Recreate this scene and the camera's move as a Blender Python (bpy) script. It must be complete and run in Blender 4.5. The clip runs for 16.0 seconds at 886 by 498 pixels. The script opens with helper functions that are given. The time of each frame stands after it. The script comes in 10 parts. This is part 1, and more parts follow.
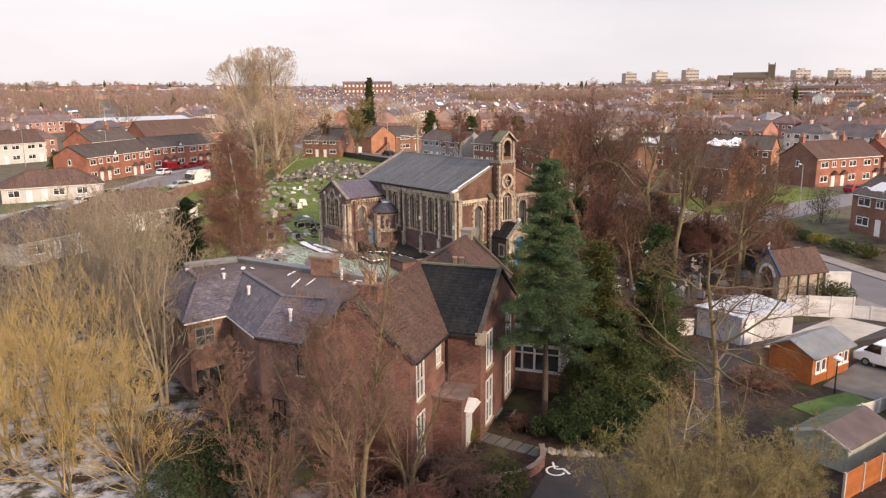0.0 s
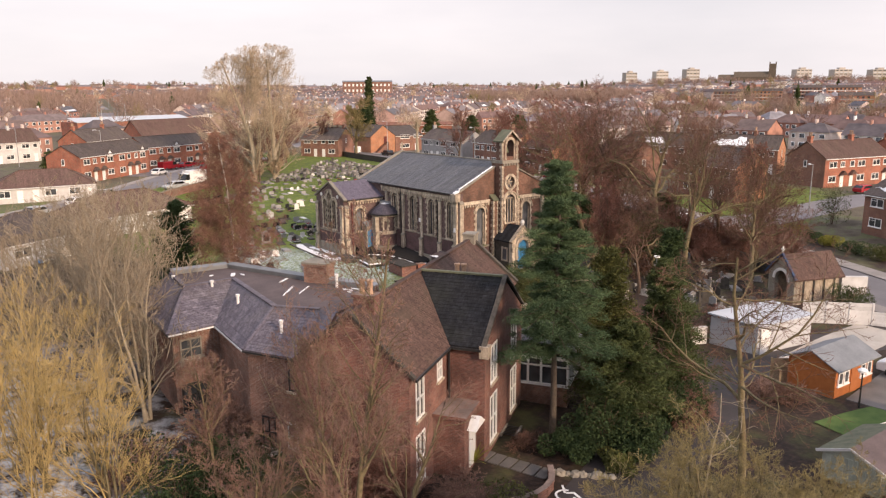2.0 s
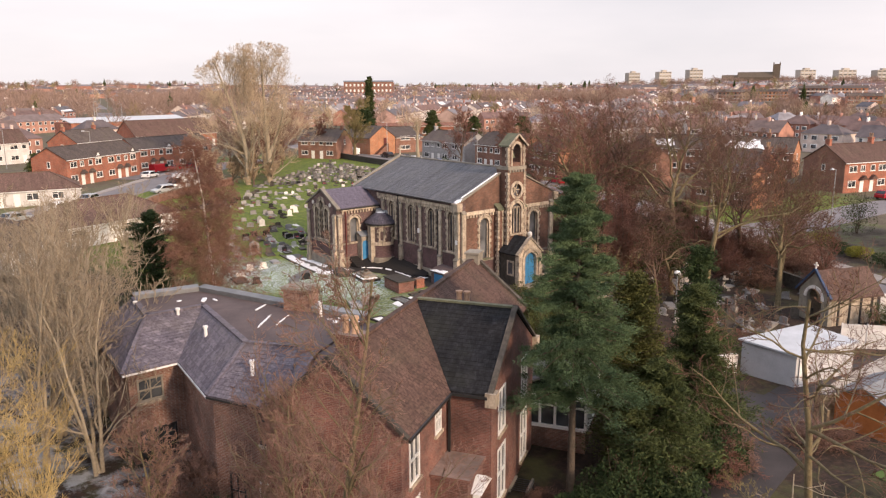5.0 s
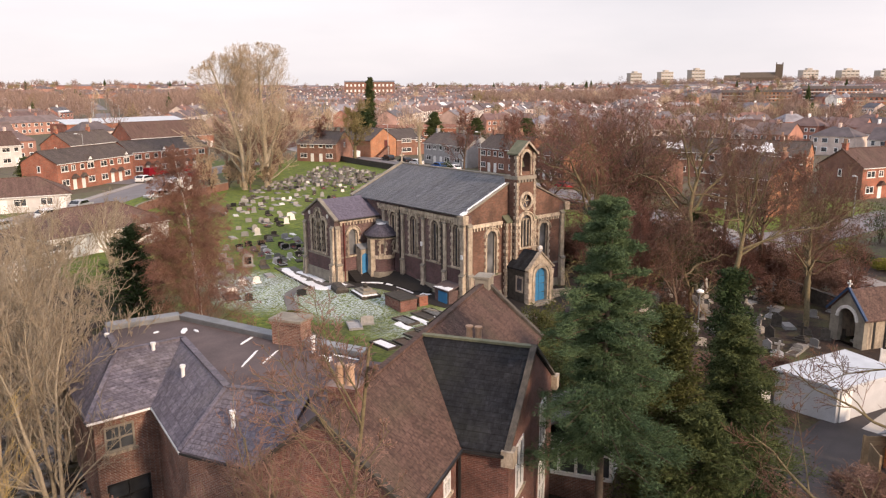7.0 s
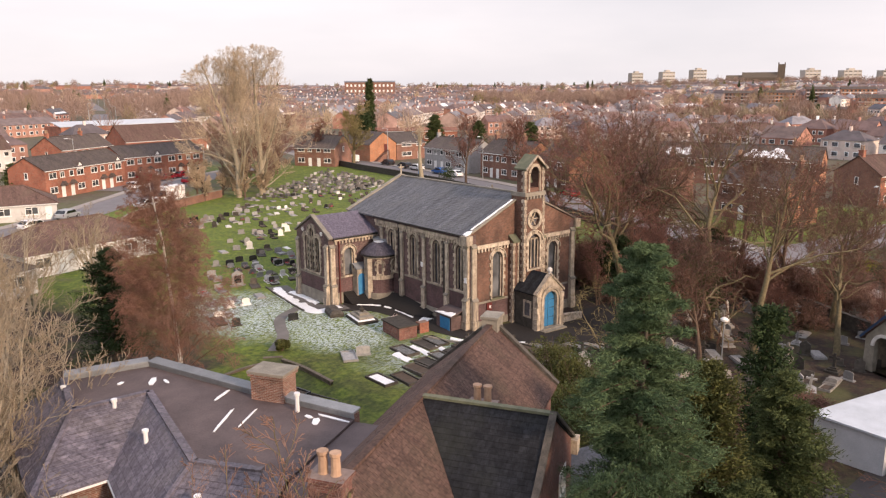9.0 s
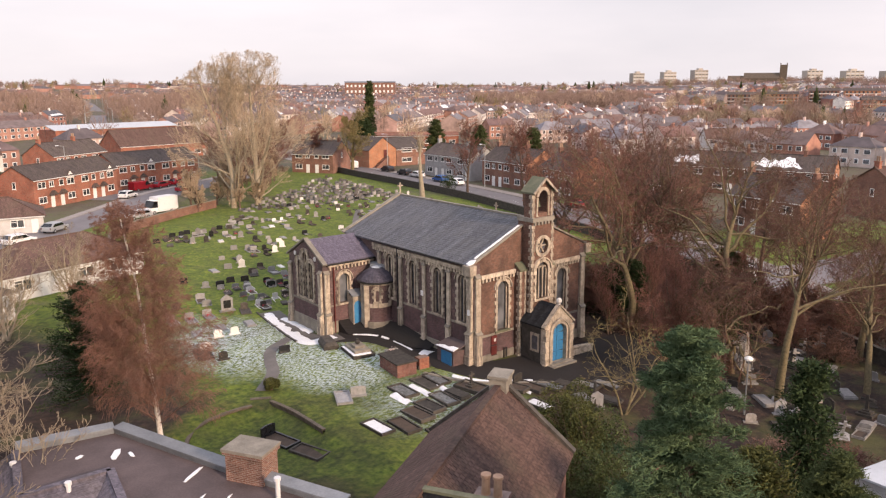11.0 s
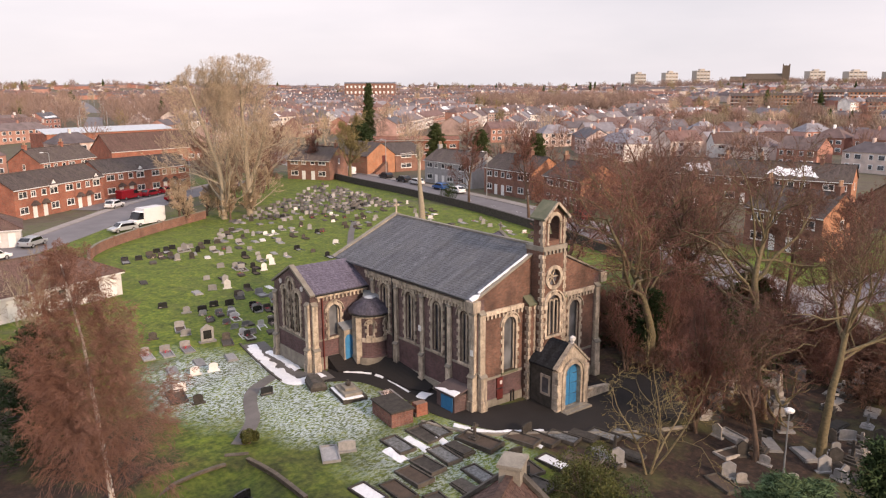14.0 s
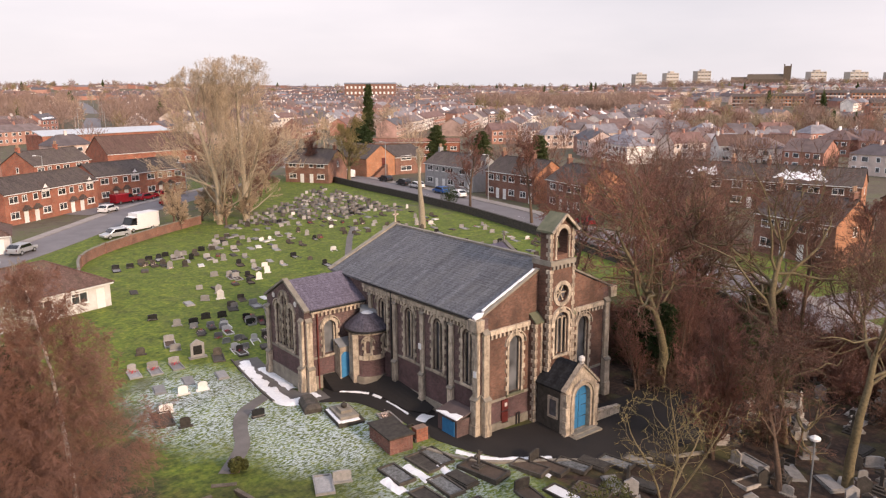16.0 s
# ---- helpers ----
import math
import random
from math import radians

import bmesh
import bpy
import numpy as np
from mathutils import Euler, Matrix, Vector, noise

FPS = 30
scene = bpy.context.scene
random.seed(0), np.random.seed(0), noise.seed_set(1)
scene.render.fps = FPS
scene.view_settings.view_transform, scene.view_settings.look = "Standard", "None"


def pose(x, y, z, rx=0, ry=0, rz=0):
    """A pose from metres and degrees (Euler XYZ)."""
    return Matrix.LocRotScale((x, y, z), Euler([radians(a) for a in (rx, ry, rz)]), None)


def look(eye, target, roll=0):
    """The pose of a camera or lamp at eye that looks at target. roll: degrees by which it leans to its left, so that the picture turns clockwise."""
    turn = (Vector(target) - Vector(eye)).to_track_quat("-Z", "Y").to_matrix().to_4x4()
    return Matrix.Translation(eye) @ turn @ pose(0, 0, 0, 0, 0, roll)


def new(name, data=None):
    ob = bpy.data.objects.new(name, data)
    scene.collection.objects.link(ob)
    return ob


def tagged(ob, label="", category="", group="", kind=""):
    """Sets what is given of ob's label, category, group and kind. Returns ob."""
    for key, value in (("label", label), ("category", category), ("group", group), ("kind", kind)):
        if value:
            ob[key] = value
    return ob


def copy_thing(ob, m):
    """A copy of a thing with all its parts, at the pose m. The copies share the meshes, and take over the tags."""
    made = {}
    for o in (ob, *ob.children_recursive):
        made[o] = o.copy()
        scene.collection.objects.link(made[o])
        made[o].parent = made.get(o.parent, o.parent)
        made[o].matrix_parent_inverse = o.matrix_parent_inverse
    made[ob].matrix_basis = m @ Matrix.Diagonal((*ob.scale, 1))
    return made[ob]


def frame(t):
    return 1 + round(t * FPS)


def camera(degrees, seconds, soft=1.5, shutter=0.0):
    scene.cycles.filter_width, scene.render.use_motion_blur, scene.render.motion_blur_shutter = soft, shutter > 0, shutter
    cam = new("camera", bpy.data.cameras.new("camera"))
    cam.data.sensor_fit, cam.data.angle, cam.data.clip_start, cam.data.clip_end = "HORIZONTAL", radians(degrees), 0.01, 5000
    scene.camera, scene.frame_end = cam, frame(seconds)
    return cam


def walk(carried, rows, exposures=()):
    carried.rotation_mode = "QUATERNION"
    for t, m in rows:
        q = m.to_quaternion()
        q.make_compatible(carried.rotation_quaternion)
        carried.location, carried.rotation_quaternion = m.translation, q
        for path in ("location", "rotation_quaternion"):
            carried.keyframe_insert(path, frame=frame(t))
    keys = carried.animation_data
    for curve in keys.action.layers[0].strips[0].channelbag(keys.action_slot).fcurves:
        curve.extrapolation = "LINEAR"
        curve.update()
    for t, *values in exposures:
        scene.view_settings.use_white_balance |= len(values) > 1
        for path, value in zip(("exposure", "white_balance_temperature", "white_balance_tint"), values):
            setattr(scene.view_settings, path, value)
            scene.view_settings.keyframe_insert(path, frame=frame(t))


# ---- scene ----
cam = camera(60.5, 16.0, 1.25)
PATH = [
    (0, (-53.912, -55.918, 19.05), (-52.581, -54.484, 18.632), -0.4),
    (0.5, (-53.442, -55.382, 18.976), (-52.112, -53.949, 18.556), -0.3),
    (1, (-52.943, -54.884, 18.901), (-51.612, -53.451, 18.483), -0.5),
    (1.5, (-52.443, -54.393, 18.836), (-51.114, -52.959, 18.416), -0.4),
    (2, (-52.018, -53.77, 18.842), (-50.688, -52.337, 18.423), -0.4),
    (2.5, (-51.572, -53.114, 18.826), (-50.242, -51.68, 18.405), -0.2),
    (3, (-51.018, -52.332, 18.828), (-49.687, -50.9, 18.405), -0.1),
    (3.5, (-50.271, -51.5, 18.817), (-48.941, -50.067, 18.396), -0.1),
    (4, (-49.271, -50.794, 18.762), (-47.943, -49.359, 18.344), -0.3),
    (6.5, (-45.689, -46.607, 19.037), (-44.363, -45.17, 18.618), -0.3),
    (7, (-44.788, -45.632, 19.166), (-43.462, -44.194, 18.747), -0.3),
    (7.5, (-43.977, -44.678, 19.354), (-42.652, -43.24, 18.933), -0.3),
    (8, (-43.194, -43.766, 19.58), (-41.869, -42.329, 19.158), -0.2),
    (8.5, (-42.333, -42.813, 19.777), (-41.008, -41.376, 19.355), -0.1),
    (9, (-41.488, -41.885, 19.973), (-40.164, -40.447, 19.553), -0.3),
    (11.5, (-37.725, -37.68, 21.645), (-36.402, -36.241, 21.223), -0.2),
    (12, (-36.948, -36.863, 21.882), (-35.625, -35.423, 21.461), -0.2),
    (12.5, (-36.207, -36.035, 22.064), (-34.884, -34.596, 21.643), -0.2),
    (13, (-35.464, -35.258, 22.16), (-34.142, -33.818, 21.739), -0.3),
    (13.5, (-34.789, -34.531, 22.208), (-33.466, -33.092, 21.786), -0.2),
    (14, (-34.146, -33.832, 22.201), (-32.823, -32.392, 21.779), -0.2),
    (14.5, (-33.548, -33.162, 22.198), (-32.225, -31.723, 21.776), -0.2),
    (15, (-33.023, -32.514, 22.247), (-31.7, -31.075, 21.826), -0.2),
    (15.5, (-32.524, -31.953, 22.358), (-31.202, -30.513, 21.937), -0.1),
    (16, (-32.122, -31.519, 22.478), (-30.8, -30.079, 22.057), -0.2),
]
walk(cam, [(t, look(eye, target, roll)) for t, eye, target, roll in PATH],
     exposures=[(0, 0.34, 6520, 15), (8, 0.37, 6500, 15), (12, 0.32, 6480, 17), (16, 0.29, 6460, 17)])

# ---- world, sun, exposure ----
SUN_AZ, SUN_EL = radians(-90), radians(21)      # direction towards the sun, from +x
world = bpy.data.worlds.new("overcast_sky")
scene.world = world
world.use_nodes = True
wn, wl = world.node_tree.nodes, world.node_tree.links
wn.clear()
w_out = wn.new("ShaderNodeOutputWorld")
w_bg = wn.new("ShaderNodeBackground")
w_sky = wn.new("ShaderNodeTexSky")
w_sky.sky_type, w_sky.sun_disc = "NISHITA", False
w_sky.sun_elevation, w_sky.sun_rotation = SUN_EL, radians(90) - SUN_AZ
w_gain = wn.new("ShaderNodeVectorMath")
w_gain.operation = "SCALE"
w_gain.inputs["Scale"].default_value = 0.08
w_co = wn.new("ShaderNodeTexCoord")
w_map = wn.new("ShaderNodeMapping")
w_map.inputs["Scale"].default_value = (1.0, 1.0, 4.5)
w_noise = wn.new("ShaderNodeTexNoise")
w_noise.inputs["Scale"].default_value = 1.7
w_noise.inputs["Detail"].default_value = 5
w_noise.inputs["Roughness"].default_value = 0.5
w_ramp = wn.new("ShaderNodeValToRGB")
w_ramp.color_ramp.elements[0].position, w_ramp.color_ramp.elements[0].color = 0.3, (0.7, 0.685, 0.7, 1)
w_ramp.color_ramp.elements[1].position, w_ramp.color_ramp.elements[1].color = 0.64, (0.9, 0.85, 0.845, 1)
w_mix = wn.new("ShaderNodeMix")
w_mix.data_type = "RGBA"
w_mix.inputs[0].default_value = 0.9
wl.new(w_co.outputs["Generated"], w_map.inputs["Vector"])
wl.new(w_map.outputs["Vector"], w_noise.inputs["Vector"])
wl.new(w_noise.outputs["Fac"], w_ramp.inputs["Fac"])
wl.new(w_sky.outputs["Color"], w_gain.inputs[0])
wl.new(w_gain.outputs["Vector"], w_mix.inputs[6])
wl.new(w_ramp.outputs["Color"], w_mix.inputs[7])
# an overcast sky is brighter and cooler overhead than at the horizon
w_sep = wn.new("ShaderNodeSeparateXYZ")
w_up = wn.new("ShaderNodeMapRange")
w_up.inputs["From Min"].default_value, w_up.inputs["From Max"].default_value = 0.22, 0.8
w_top = wn.new("ShaderNodeMix")
w_top.data_type, w_top.blend_type = "RGBA", "MULTIPLY"
w_top.inputs[7].default_value = (1.2, 1.3, 1.46, 1)
wl.new(w_co.outputs["Generated"], w_sep.inputs[0])
wl.new(w_sep.outputs["Z"], w_up.inputs["Value"])
wl.new(w_up.outputs[0], w_top.inputs[0])
wl.new(w_mix.outputs[2], w_top.inputs[6])
wl.new(w_top.outputs[2], w_bg.inputs["Color"])
w_bg.inputs["Strength"].default_value = 0.95
wl.new(w_bg.outputs["Background"], w_out.inputs["Surface"])
sun = new("sun", bpy.data.lights.new("sun", "SUN"))
sun.data.energy, sun.data.angle, sun.data.color = 3.6, radians(7), (1.0, 0.75, 0.52)
sun.matrix_world = look((0, 0, 60), (-math.cos(SUN_AZ) * math.cos(SUN_EL), -math.sin(SUN_AZ) * math.cos(SUN_EL), 60 - math.sin(SUN_EL)))

# ---- materials ----


def material(name, rough=0.8, metal=0.0):
    m = bpy.data.materials.new(name)
    m.use_nodes = True
    b = m.node_tree.nodes["Principled BSDF"]
    b.inputs["Roughness"].default_value, b.inputs["Metallic"].default_value = rough, metal
    return m, m.node_tree.nodes, m.node_tree.links, b


def noise_node(n, l, scale, detail=4, vec=None, rough=0.55):
    t = n.new("ShaderNodeTexNoise")
    t.inputs["Scale"].default_value, t.inputs["Detail"].default_value, t.inputs["Roughness"].default_value = scale, detail, rough
    if vec is None:
        g = n.new("ShaderNodeNewGeometry")
        vec = g.outputs["Position"]
    l.new(vec, t.inputs["Vector"])
    return t.outputs["Fac"]


def ramp(n, l, fac, stops):
    r = n.new("ShaderNodeValToRGB")
    e = r.color_ramp.elements
    while len(e) < len(stops):
        e.new(0.5)
    for el, (p, c) in zip(e, stops):
        el.position, el.color = p, (*c, 1)
    l.new(fac, r.inputs["Fac"])
    return r.outputs["Color"]


def mixed(n, l, fac, a, b, mode="MIX"):
    m = n.new("ShaderNodeMix")
    m.data_type, m.blend_type = "RGBA", mode
    for sock, val in ((m.inputs[0], fac), (m.inputs[6], a), (m.inputs[7], b)):
        if isinstance(val, (int, float)):
            sock.default_value = val
        elif isinstance(val, tuple):
            sock.default_value = (*val, 1)
        else:
            l.new(val, sock)
    return m.outputs[2]


def num(n, l, op, a, b=0.0):
    m = n.new("ShaderNodeMath")
    m.operation = op
    for sock, val in zip(m.inputs, (a, b)):
        if isinstance(val, (int, float)):
            sock.default_value = val
        else:
            l.new(val, sock)
    return m.outputs[0]


def bumped(n, l, b, height, strength=0.3, dist=0.02):
    k = n.new("ShaderNodeBump")
    k.inputs["Strength"].default_value, k.inputs["Distance"].default_value = strength, dist
    l.new(height, k.inputs["Height"])
    l.new(k.outputs["Normal"], b.inputs["Normal"])


def rough_stuff(name, dark, light, scale=3.0, rough=0.85, fine=40.0, bump=0.3, per="object", spread=0.25, metal=0.0):
    """A plain surface with variation at two scales and from piece to piece."""
    m, n, l, b = material(name, rough, metal)
    big, small = noise_node(n, l, scale), noise_node(n, l, fine, 2)
    f = num(n, l, "ADD", num(n, l, "MULTIPLY", big, 0.65), num(n, l, "MULTIPLY", small, 0.35))
    c = ramp(n, l, f, [(0.3, dark), (0.7, light)])
    if per == "object":
        o = n.new("ShaderNodeObjectInfo").outputs["Random"]
    else:
        o = n.new("ShaderNodeNewGeometry").outputs["Random Per Island"]
    v = num(n, l, "ADD", num(n, l, "MULTIPLY", o, spread), 1 - spread / 2)
    h = n.new("ShaderNodeHueSaturation")
    l.new(c, h.inputs["Color"])
    l.new(v, h.inputs["Value"])
    l.new(h.outputs["Color"], b.inputs["Base Color"])
    if bump:
        bumped(n, l, b, small, bump)
    return m


def wall_uv(n, l):
    """Along the wall and up, from the object's own axes."""
    tc = n.new("ShaderNodeTexCoord")
    p, q = n.new("ShaderNodeSeparateXYZ"), n.new("ShaderNodeSeparateXYZ")
    l.new(tc.outputs["Object"], p.inputs[0])
    l.new(tc.outputs["Normal"], q.inputs[0])
    u = num(n, l, "ADD", num(n, l, "MULTIPLY", p.outputs["X"], num(n, l, "ABSOLUTE", q.outputs["Y"])),
            num(n, l, "MULTIPLY", p.outputs["Y"], num(n, l, "ABSOLUTE", q.outputs["X"])))
    c = n.new("ShaderNodeCombineXYZ")
    l.new(u, c.inputs[0])
    l.new(p.outputs["Z"], c.inputs[1])
    return c.outputs[0]


def brickwork(name, a, b_, mortar, stain=0.5, w=0.225, h=0.075, spread=0.15, joint=0.008):
    m, n, l, b = material(name, 0.9)
    uv = wall_uv(n, l)
    t = n.new("ShaderNodeTexBrick")
    l.new(uv, t.inputs["Vector"])
    for k, v in (("Scale", 1.0), ("Mortar Size", joint), ("Brick Width", w), ("Row Height", h), ("Bias", 0.0), ("Mortar Smooth", 0.3)):
        t.inputs[k].default_value = v
    for k, v in (("Color1", a), ("Color2", b_), ("Mortar", mortar)):
        t.inputs[k].default_value = (*v, 1)
    big = noise_node(n, l, 0.6, 5)
    mid = noise_node(n, l, 6.0, 3)
    f = ramp(n, l, big, [(0.35, (1 - stain, 1 - stain, 1 - stain)), (0.65, (1.15, 1.12, 1.1))])
    c = mixed(n, l, 1.0, t.outputs["Color"], f, "MULTIPLY")
    f2 = ramp(n, l, mid, [(0.3, (0.7, 0.7, 0.72)), (0.7, (1.2, 1.2, 1.2))])
    c = mixed(n, l, 0.7, c, f2, "MULTIPLY")
    o = n.new("ShaderNodeObjectInfo").outputs["Random"]
    hs = n.new("ShaderNodeHueSaturation")
    l.new(c, hs.inputs["Color"])
    l.new(num(n, l, "ADD", num(n, l, "MULTIPLY", o, spread), 1 - spread / 2), hs.inputs["Value"])
    l.new(hs.outputs["Color"], b.inputs["Base Color"])
    bumped(n, l, b, t.outputs["Fac"], 0.4, -0.01)
    return m


def roofing(name, a, b_, w=0.28, h=0.2, moss=0.3, moss_col=(0.09, 0.085, 0.05), rough=0.6, streak=0.22):
    """Courses of slates or tiles with stains and moss."""
    m, n, l, b = material(name, rough)
    b.inputs["Specular IOR Level"].default_value = 0.25
    tc = n.new("ShaderNodeTexCoord")
    p, q = n.new("ShaderNodeSeparateXYZ"), n.new("ShaderNodeSeparateXYZ")
    l.new(tc.outputs["Object"], p.inputs[0])
    l.new(tc.outputs["Normal"], q.inputs[0])
    nx, ny = num(n, l, "ABSOLUTE", q.outputs["X"]), num(n, l, "ABSOLUTE", q.outputs["Y"])
    side = num(n, l, "GREATER_THAN", nx, ny)
    other = num(n, l, "SUBTRACT", 1.0, side)
    u = num(n, l, "ADD", num(n, l, "MULTIPLY", p.outputs["Y"], side), num(n, l, "MULTIPLY", p.outputs["X"], other))
    v = num(n, l, "MULTIPLY", p.outputs["Z"], 2.0)
    c = n.new("ShaderNodeCombineXYZ")
    l.new(u, c.inputs[0])
    l.new(v, c.inputs[1])
    t = n.new("ShaderNodeTexBrick")
    l.new(c.outputs[0], t.inputs["Vector"])
    for k, val in (("Scale", 1.0), ("Mortar Size", 0.012), ("Brick Width", w), ("Row Height", h), ("Bias", 0.0)):
        t.inputs[k].default_value = val
    for k, val in (("Color1", a), ("Color2", b_), ("Mortar", tuple(x * 0.8 for x in a))):
        t.inputs[k].default_value = (*val, 1)
    big = noise_node(n, l, 0.5, 5)
    s = n.new("ShaderNodeMapping")
    s.inputs["Scale"].default_value = (1.4, 0.12, 1)
    l.new(c.outputs[0], s.inputs["Vector"])
    st = noise_node(n, l, 1.5, 3, s.outputs["Vector"])
    col = mixed(n, l, 1.0, t.outputs["Color"], ramp(n, l, st, [(0.3, (1 - streak,) * 3), (0.7, (1 + streak,) * 3)]), "MULTIPLY")
    col = mixed(n, l, 1.0, col, ramp(n, l, noise_node(n, l, 7.0, 4), [(0.3, (0.62,) * 3), (0.7, (1.38,) * 3)]), "MULTIPLY")
    col = mixed(n, l, num(n, l, "MULTIPLY", ramp(n, l, big, [(0.48, (0, 0, 0)), (0.7, (1, 1, 1))]), moss), col, moss_col)
    o = n.new("ShaderNodeObjectInfo").outputs["Random"]
    hs = n.new("ShaderNodeHueSaturation")
    l.new(col, hs.inputs["Color"])
    l.new(num(n, l, "ADD", num(n, l, "MULTIPLY", o, 0.3), 0.85), hs.inputs["Value"])
    l.new(hs.outputs["Color"], b.inputs["Base Color"])
    bumped(n, l, b, t.outputs["Fac"], 0.15, -0.02)
    return m


BRICK_CHURCH = brickwork("church_brick", (0.108, 0.066, 0.064), (0.175, 0.104, 0.095), (0.21, 0.17, 0.16), 0.45)
BRICK_FACADE = brickwork("facade_brick", (0.122, 0.063, 0.045), (0.195, 0.099, 0.067), (0.19, 0.14, 0.11), 0.5)
BRICK_PLUM = brickwork("plum_brick", (0.09, 0.051, 0.054), (0.14, 0.077, 0.077), (0.12, 0.095, 0.09), 0.35)
BRICK_HOUSE = brickwork("house_brick", (0.14, 0.06, 0.047), (0.215, 0.09, 0.068), (0.25, 0.19, 0.165), 0.45)
BRICK_WING = brickwork("wing_brick", (0.2, 0.085, 0.055), (0.31, 0.145, 0.1), (0.4, 0.34, 0.29), 0.5, joint=0.011)
BRICK_RED = brickwork("red_brick", (0.3, 0.1, 0.064), (0.4, 0.15, 0.09), (0.3, 0.2, 0.15), 0.25)
BRICK_ORANGE = brickwork("orange_brick", (0.37, 0.155, 0.08), (0.44, 0.2, 0.105), (0.38, 0.26, 0.17), 0.15)
BRICK_BROWN = brickwork("brown_brick", (0.19, 0.09, 0.065), (0.26, 0.13, 0.09), (0.22, 0.16, 0.13), 0.25)
RENDER_GREY = rough_stuff("grey_render", (0.24, 0.24, 0.24), (0.36, 0.36, 0.36), 1.2)
RENDER_WHITE = rough_stuff("white_render", (0.46, 0.45, 0.44), (0.68, 0.67, 0.66), 1.0)
GARAGE_PAINT = rough_stuff("garage_paint", (0.34, 0.345, 0.36), (0.5, 0.51, 0.53), 0.7, 0.8, 15, 0.15)


def weathered(name, dark, light, soot):
    """Dressed stone, blotched, with dark runs of dirt down its faces."""
    m, n, l, b = material(name, 0.9)
    big, small = noise_node(n, l, 2.2, 5), noise_node(n, l, 14.0, 3)
    c = ramp(n, l, num(n, l, "ADD", num(n, l, "MULTIPLY", big, 0.6), num(n, l, "MULTIPLY", small, 0.4)), [(0.32, dark), (0.62, light)])
    tc, s = n.new("ShaderNodeTexCoord"), n.new("ShaderNodeMapping")
    s.inputs["Scale"].default_value = (3.2, 3.2, 0.35)
    l.new(tc.outputs["Object"], s.inputs["Vector"])
    runs = ramp(n, l, noise_node(n, l, 1.0, 4, s.outputs["Vector"], 0.65), [(0.5, (0, 0, 0)), (0.66, (0.8, 0.8, 0.8))])
    c = mixed(n, l, runs, c, soot)
    h = n.new("ShaderNodeHueSaturation")
    l.new(c, h.inputs["Color"])
    l.new(num(n, l, "ADD", num(n, l, "MULTIPLY", n.new("ShaderNodeObjectInfo").outputs["Random"], 0.4), 0.78), h.inputs["Value"])
    l.new(h.outputs["Color"], b.inputs["Base Color"])
    bumped(n, l, b, small, 0.4)
    return m


STONE = weathered("buff_stone", (0.21, 0.175, 0.135), (0.57, 0.48, 0.37), (0.115, 0.1, 0.085))
STONE_GREY = rough_stuff("weathered_stone", (0.14, 0.125, 0.1), (0.3, 0.27, 0.22), 2.0, 0.9, 25, 0.4)
SLATE = roofing("blue_slate", (0.105, 0.108, 0.119), (0.132, 0.135, 0.147), 0.3, 0.36, 0.4, (0.16, 0.156, 0.15), streak=0.3)
SLATE_PURPLE = roofing("purple_slate", (0.125, 0.11, 0.147), (0.15, 0.132, 0.172), 0.3, 0.36, 0.1)
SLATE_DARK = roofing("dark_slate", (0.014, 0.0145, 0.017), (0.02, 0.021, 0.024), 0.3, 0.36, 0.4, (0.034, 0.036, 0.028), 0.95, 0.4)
SLATE_TURRET = roofing("turret_slate", (0.055, 0.05, 0.066), (0.08, 0.073, 0.092), 0.22, 0.26, 0.1)
SLATE_WING = roofing("wing_slate", (0.1, 0.088, 0.108), (0.145, 0.128, 0.15), 0.32, 0.4, 0.3, (0.15, 0.125, 0.105))
TILE_BROWN = roofing("brown_tile", (0.09, 0.056, 0.046), (0.125, 0.076, 0.062), 0.26, 0.3, 0.3, (0.12, 0.1, 0.065), 0.85)
TILE_DARK = roofing("dark_tile", (0.075, 0.06, 0.055), (0.11, 0.088, 0.078), 0.3, 0.4, 0.4, (0.13, 0.11, 0.08), 0.85)
TILE_RED = roofing("red_tile", (0.2, 0.085, 0.055), (0.26, 0.115, 0.075), 0.3, 0.4, 0.4, (0.12, 0.09, 0.07), 0.85)
FELT = rough_stuff("roofing_felt", (0.055, 0.04, 0.04), (0.13, 0.095, 0.092), 0.8, 0.8, 15)
LEAD = rough_stuff("lead_sheet", (0.13, 0.14, 0.15), (0.24, 0.25, 0.26), 1.0, 0.55, 12, 0.1)
WHITE = rough_stuff("white_paint", (0.68, 0.68, 0.67), (0.84, 0.84, 0.82), 4, 0.5, 60, 0.05, spread=0.1)
BLUE = rough_stuff("blue_paint", (0.03, 0.16, 0.34), (0.05, 0.23, 0.45), 4, 0.45, 60, 0.1, spread=0.1)
BLUE_DARK = rough_stuff("dark_blue_paint", (0.014, 0.035, 0.085), (0.025, 0.06, 0.13), 4, 0.5, 60, 0.1)
BLACK = rough_stuff("black_paint", (0.012, 0.012, 0.013), (0.03, 0.03, 0.03), 4, 0.45, 60, 0.1)
RED_BOARD = rough_stuff("red_board", (0.08, 0.014, 0.012), (0.13, 0.024, 0.02), 4, 0.5)
ASPHALT = rough_stuff("asphalt", (0.006, 0.005, 0.0046), (0.0185, 0.0146, 0.013), 0.45, 0.9, 30, 0.25)
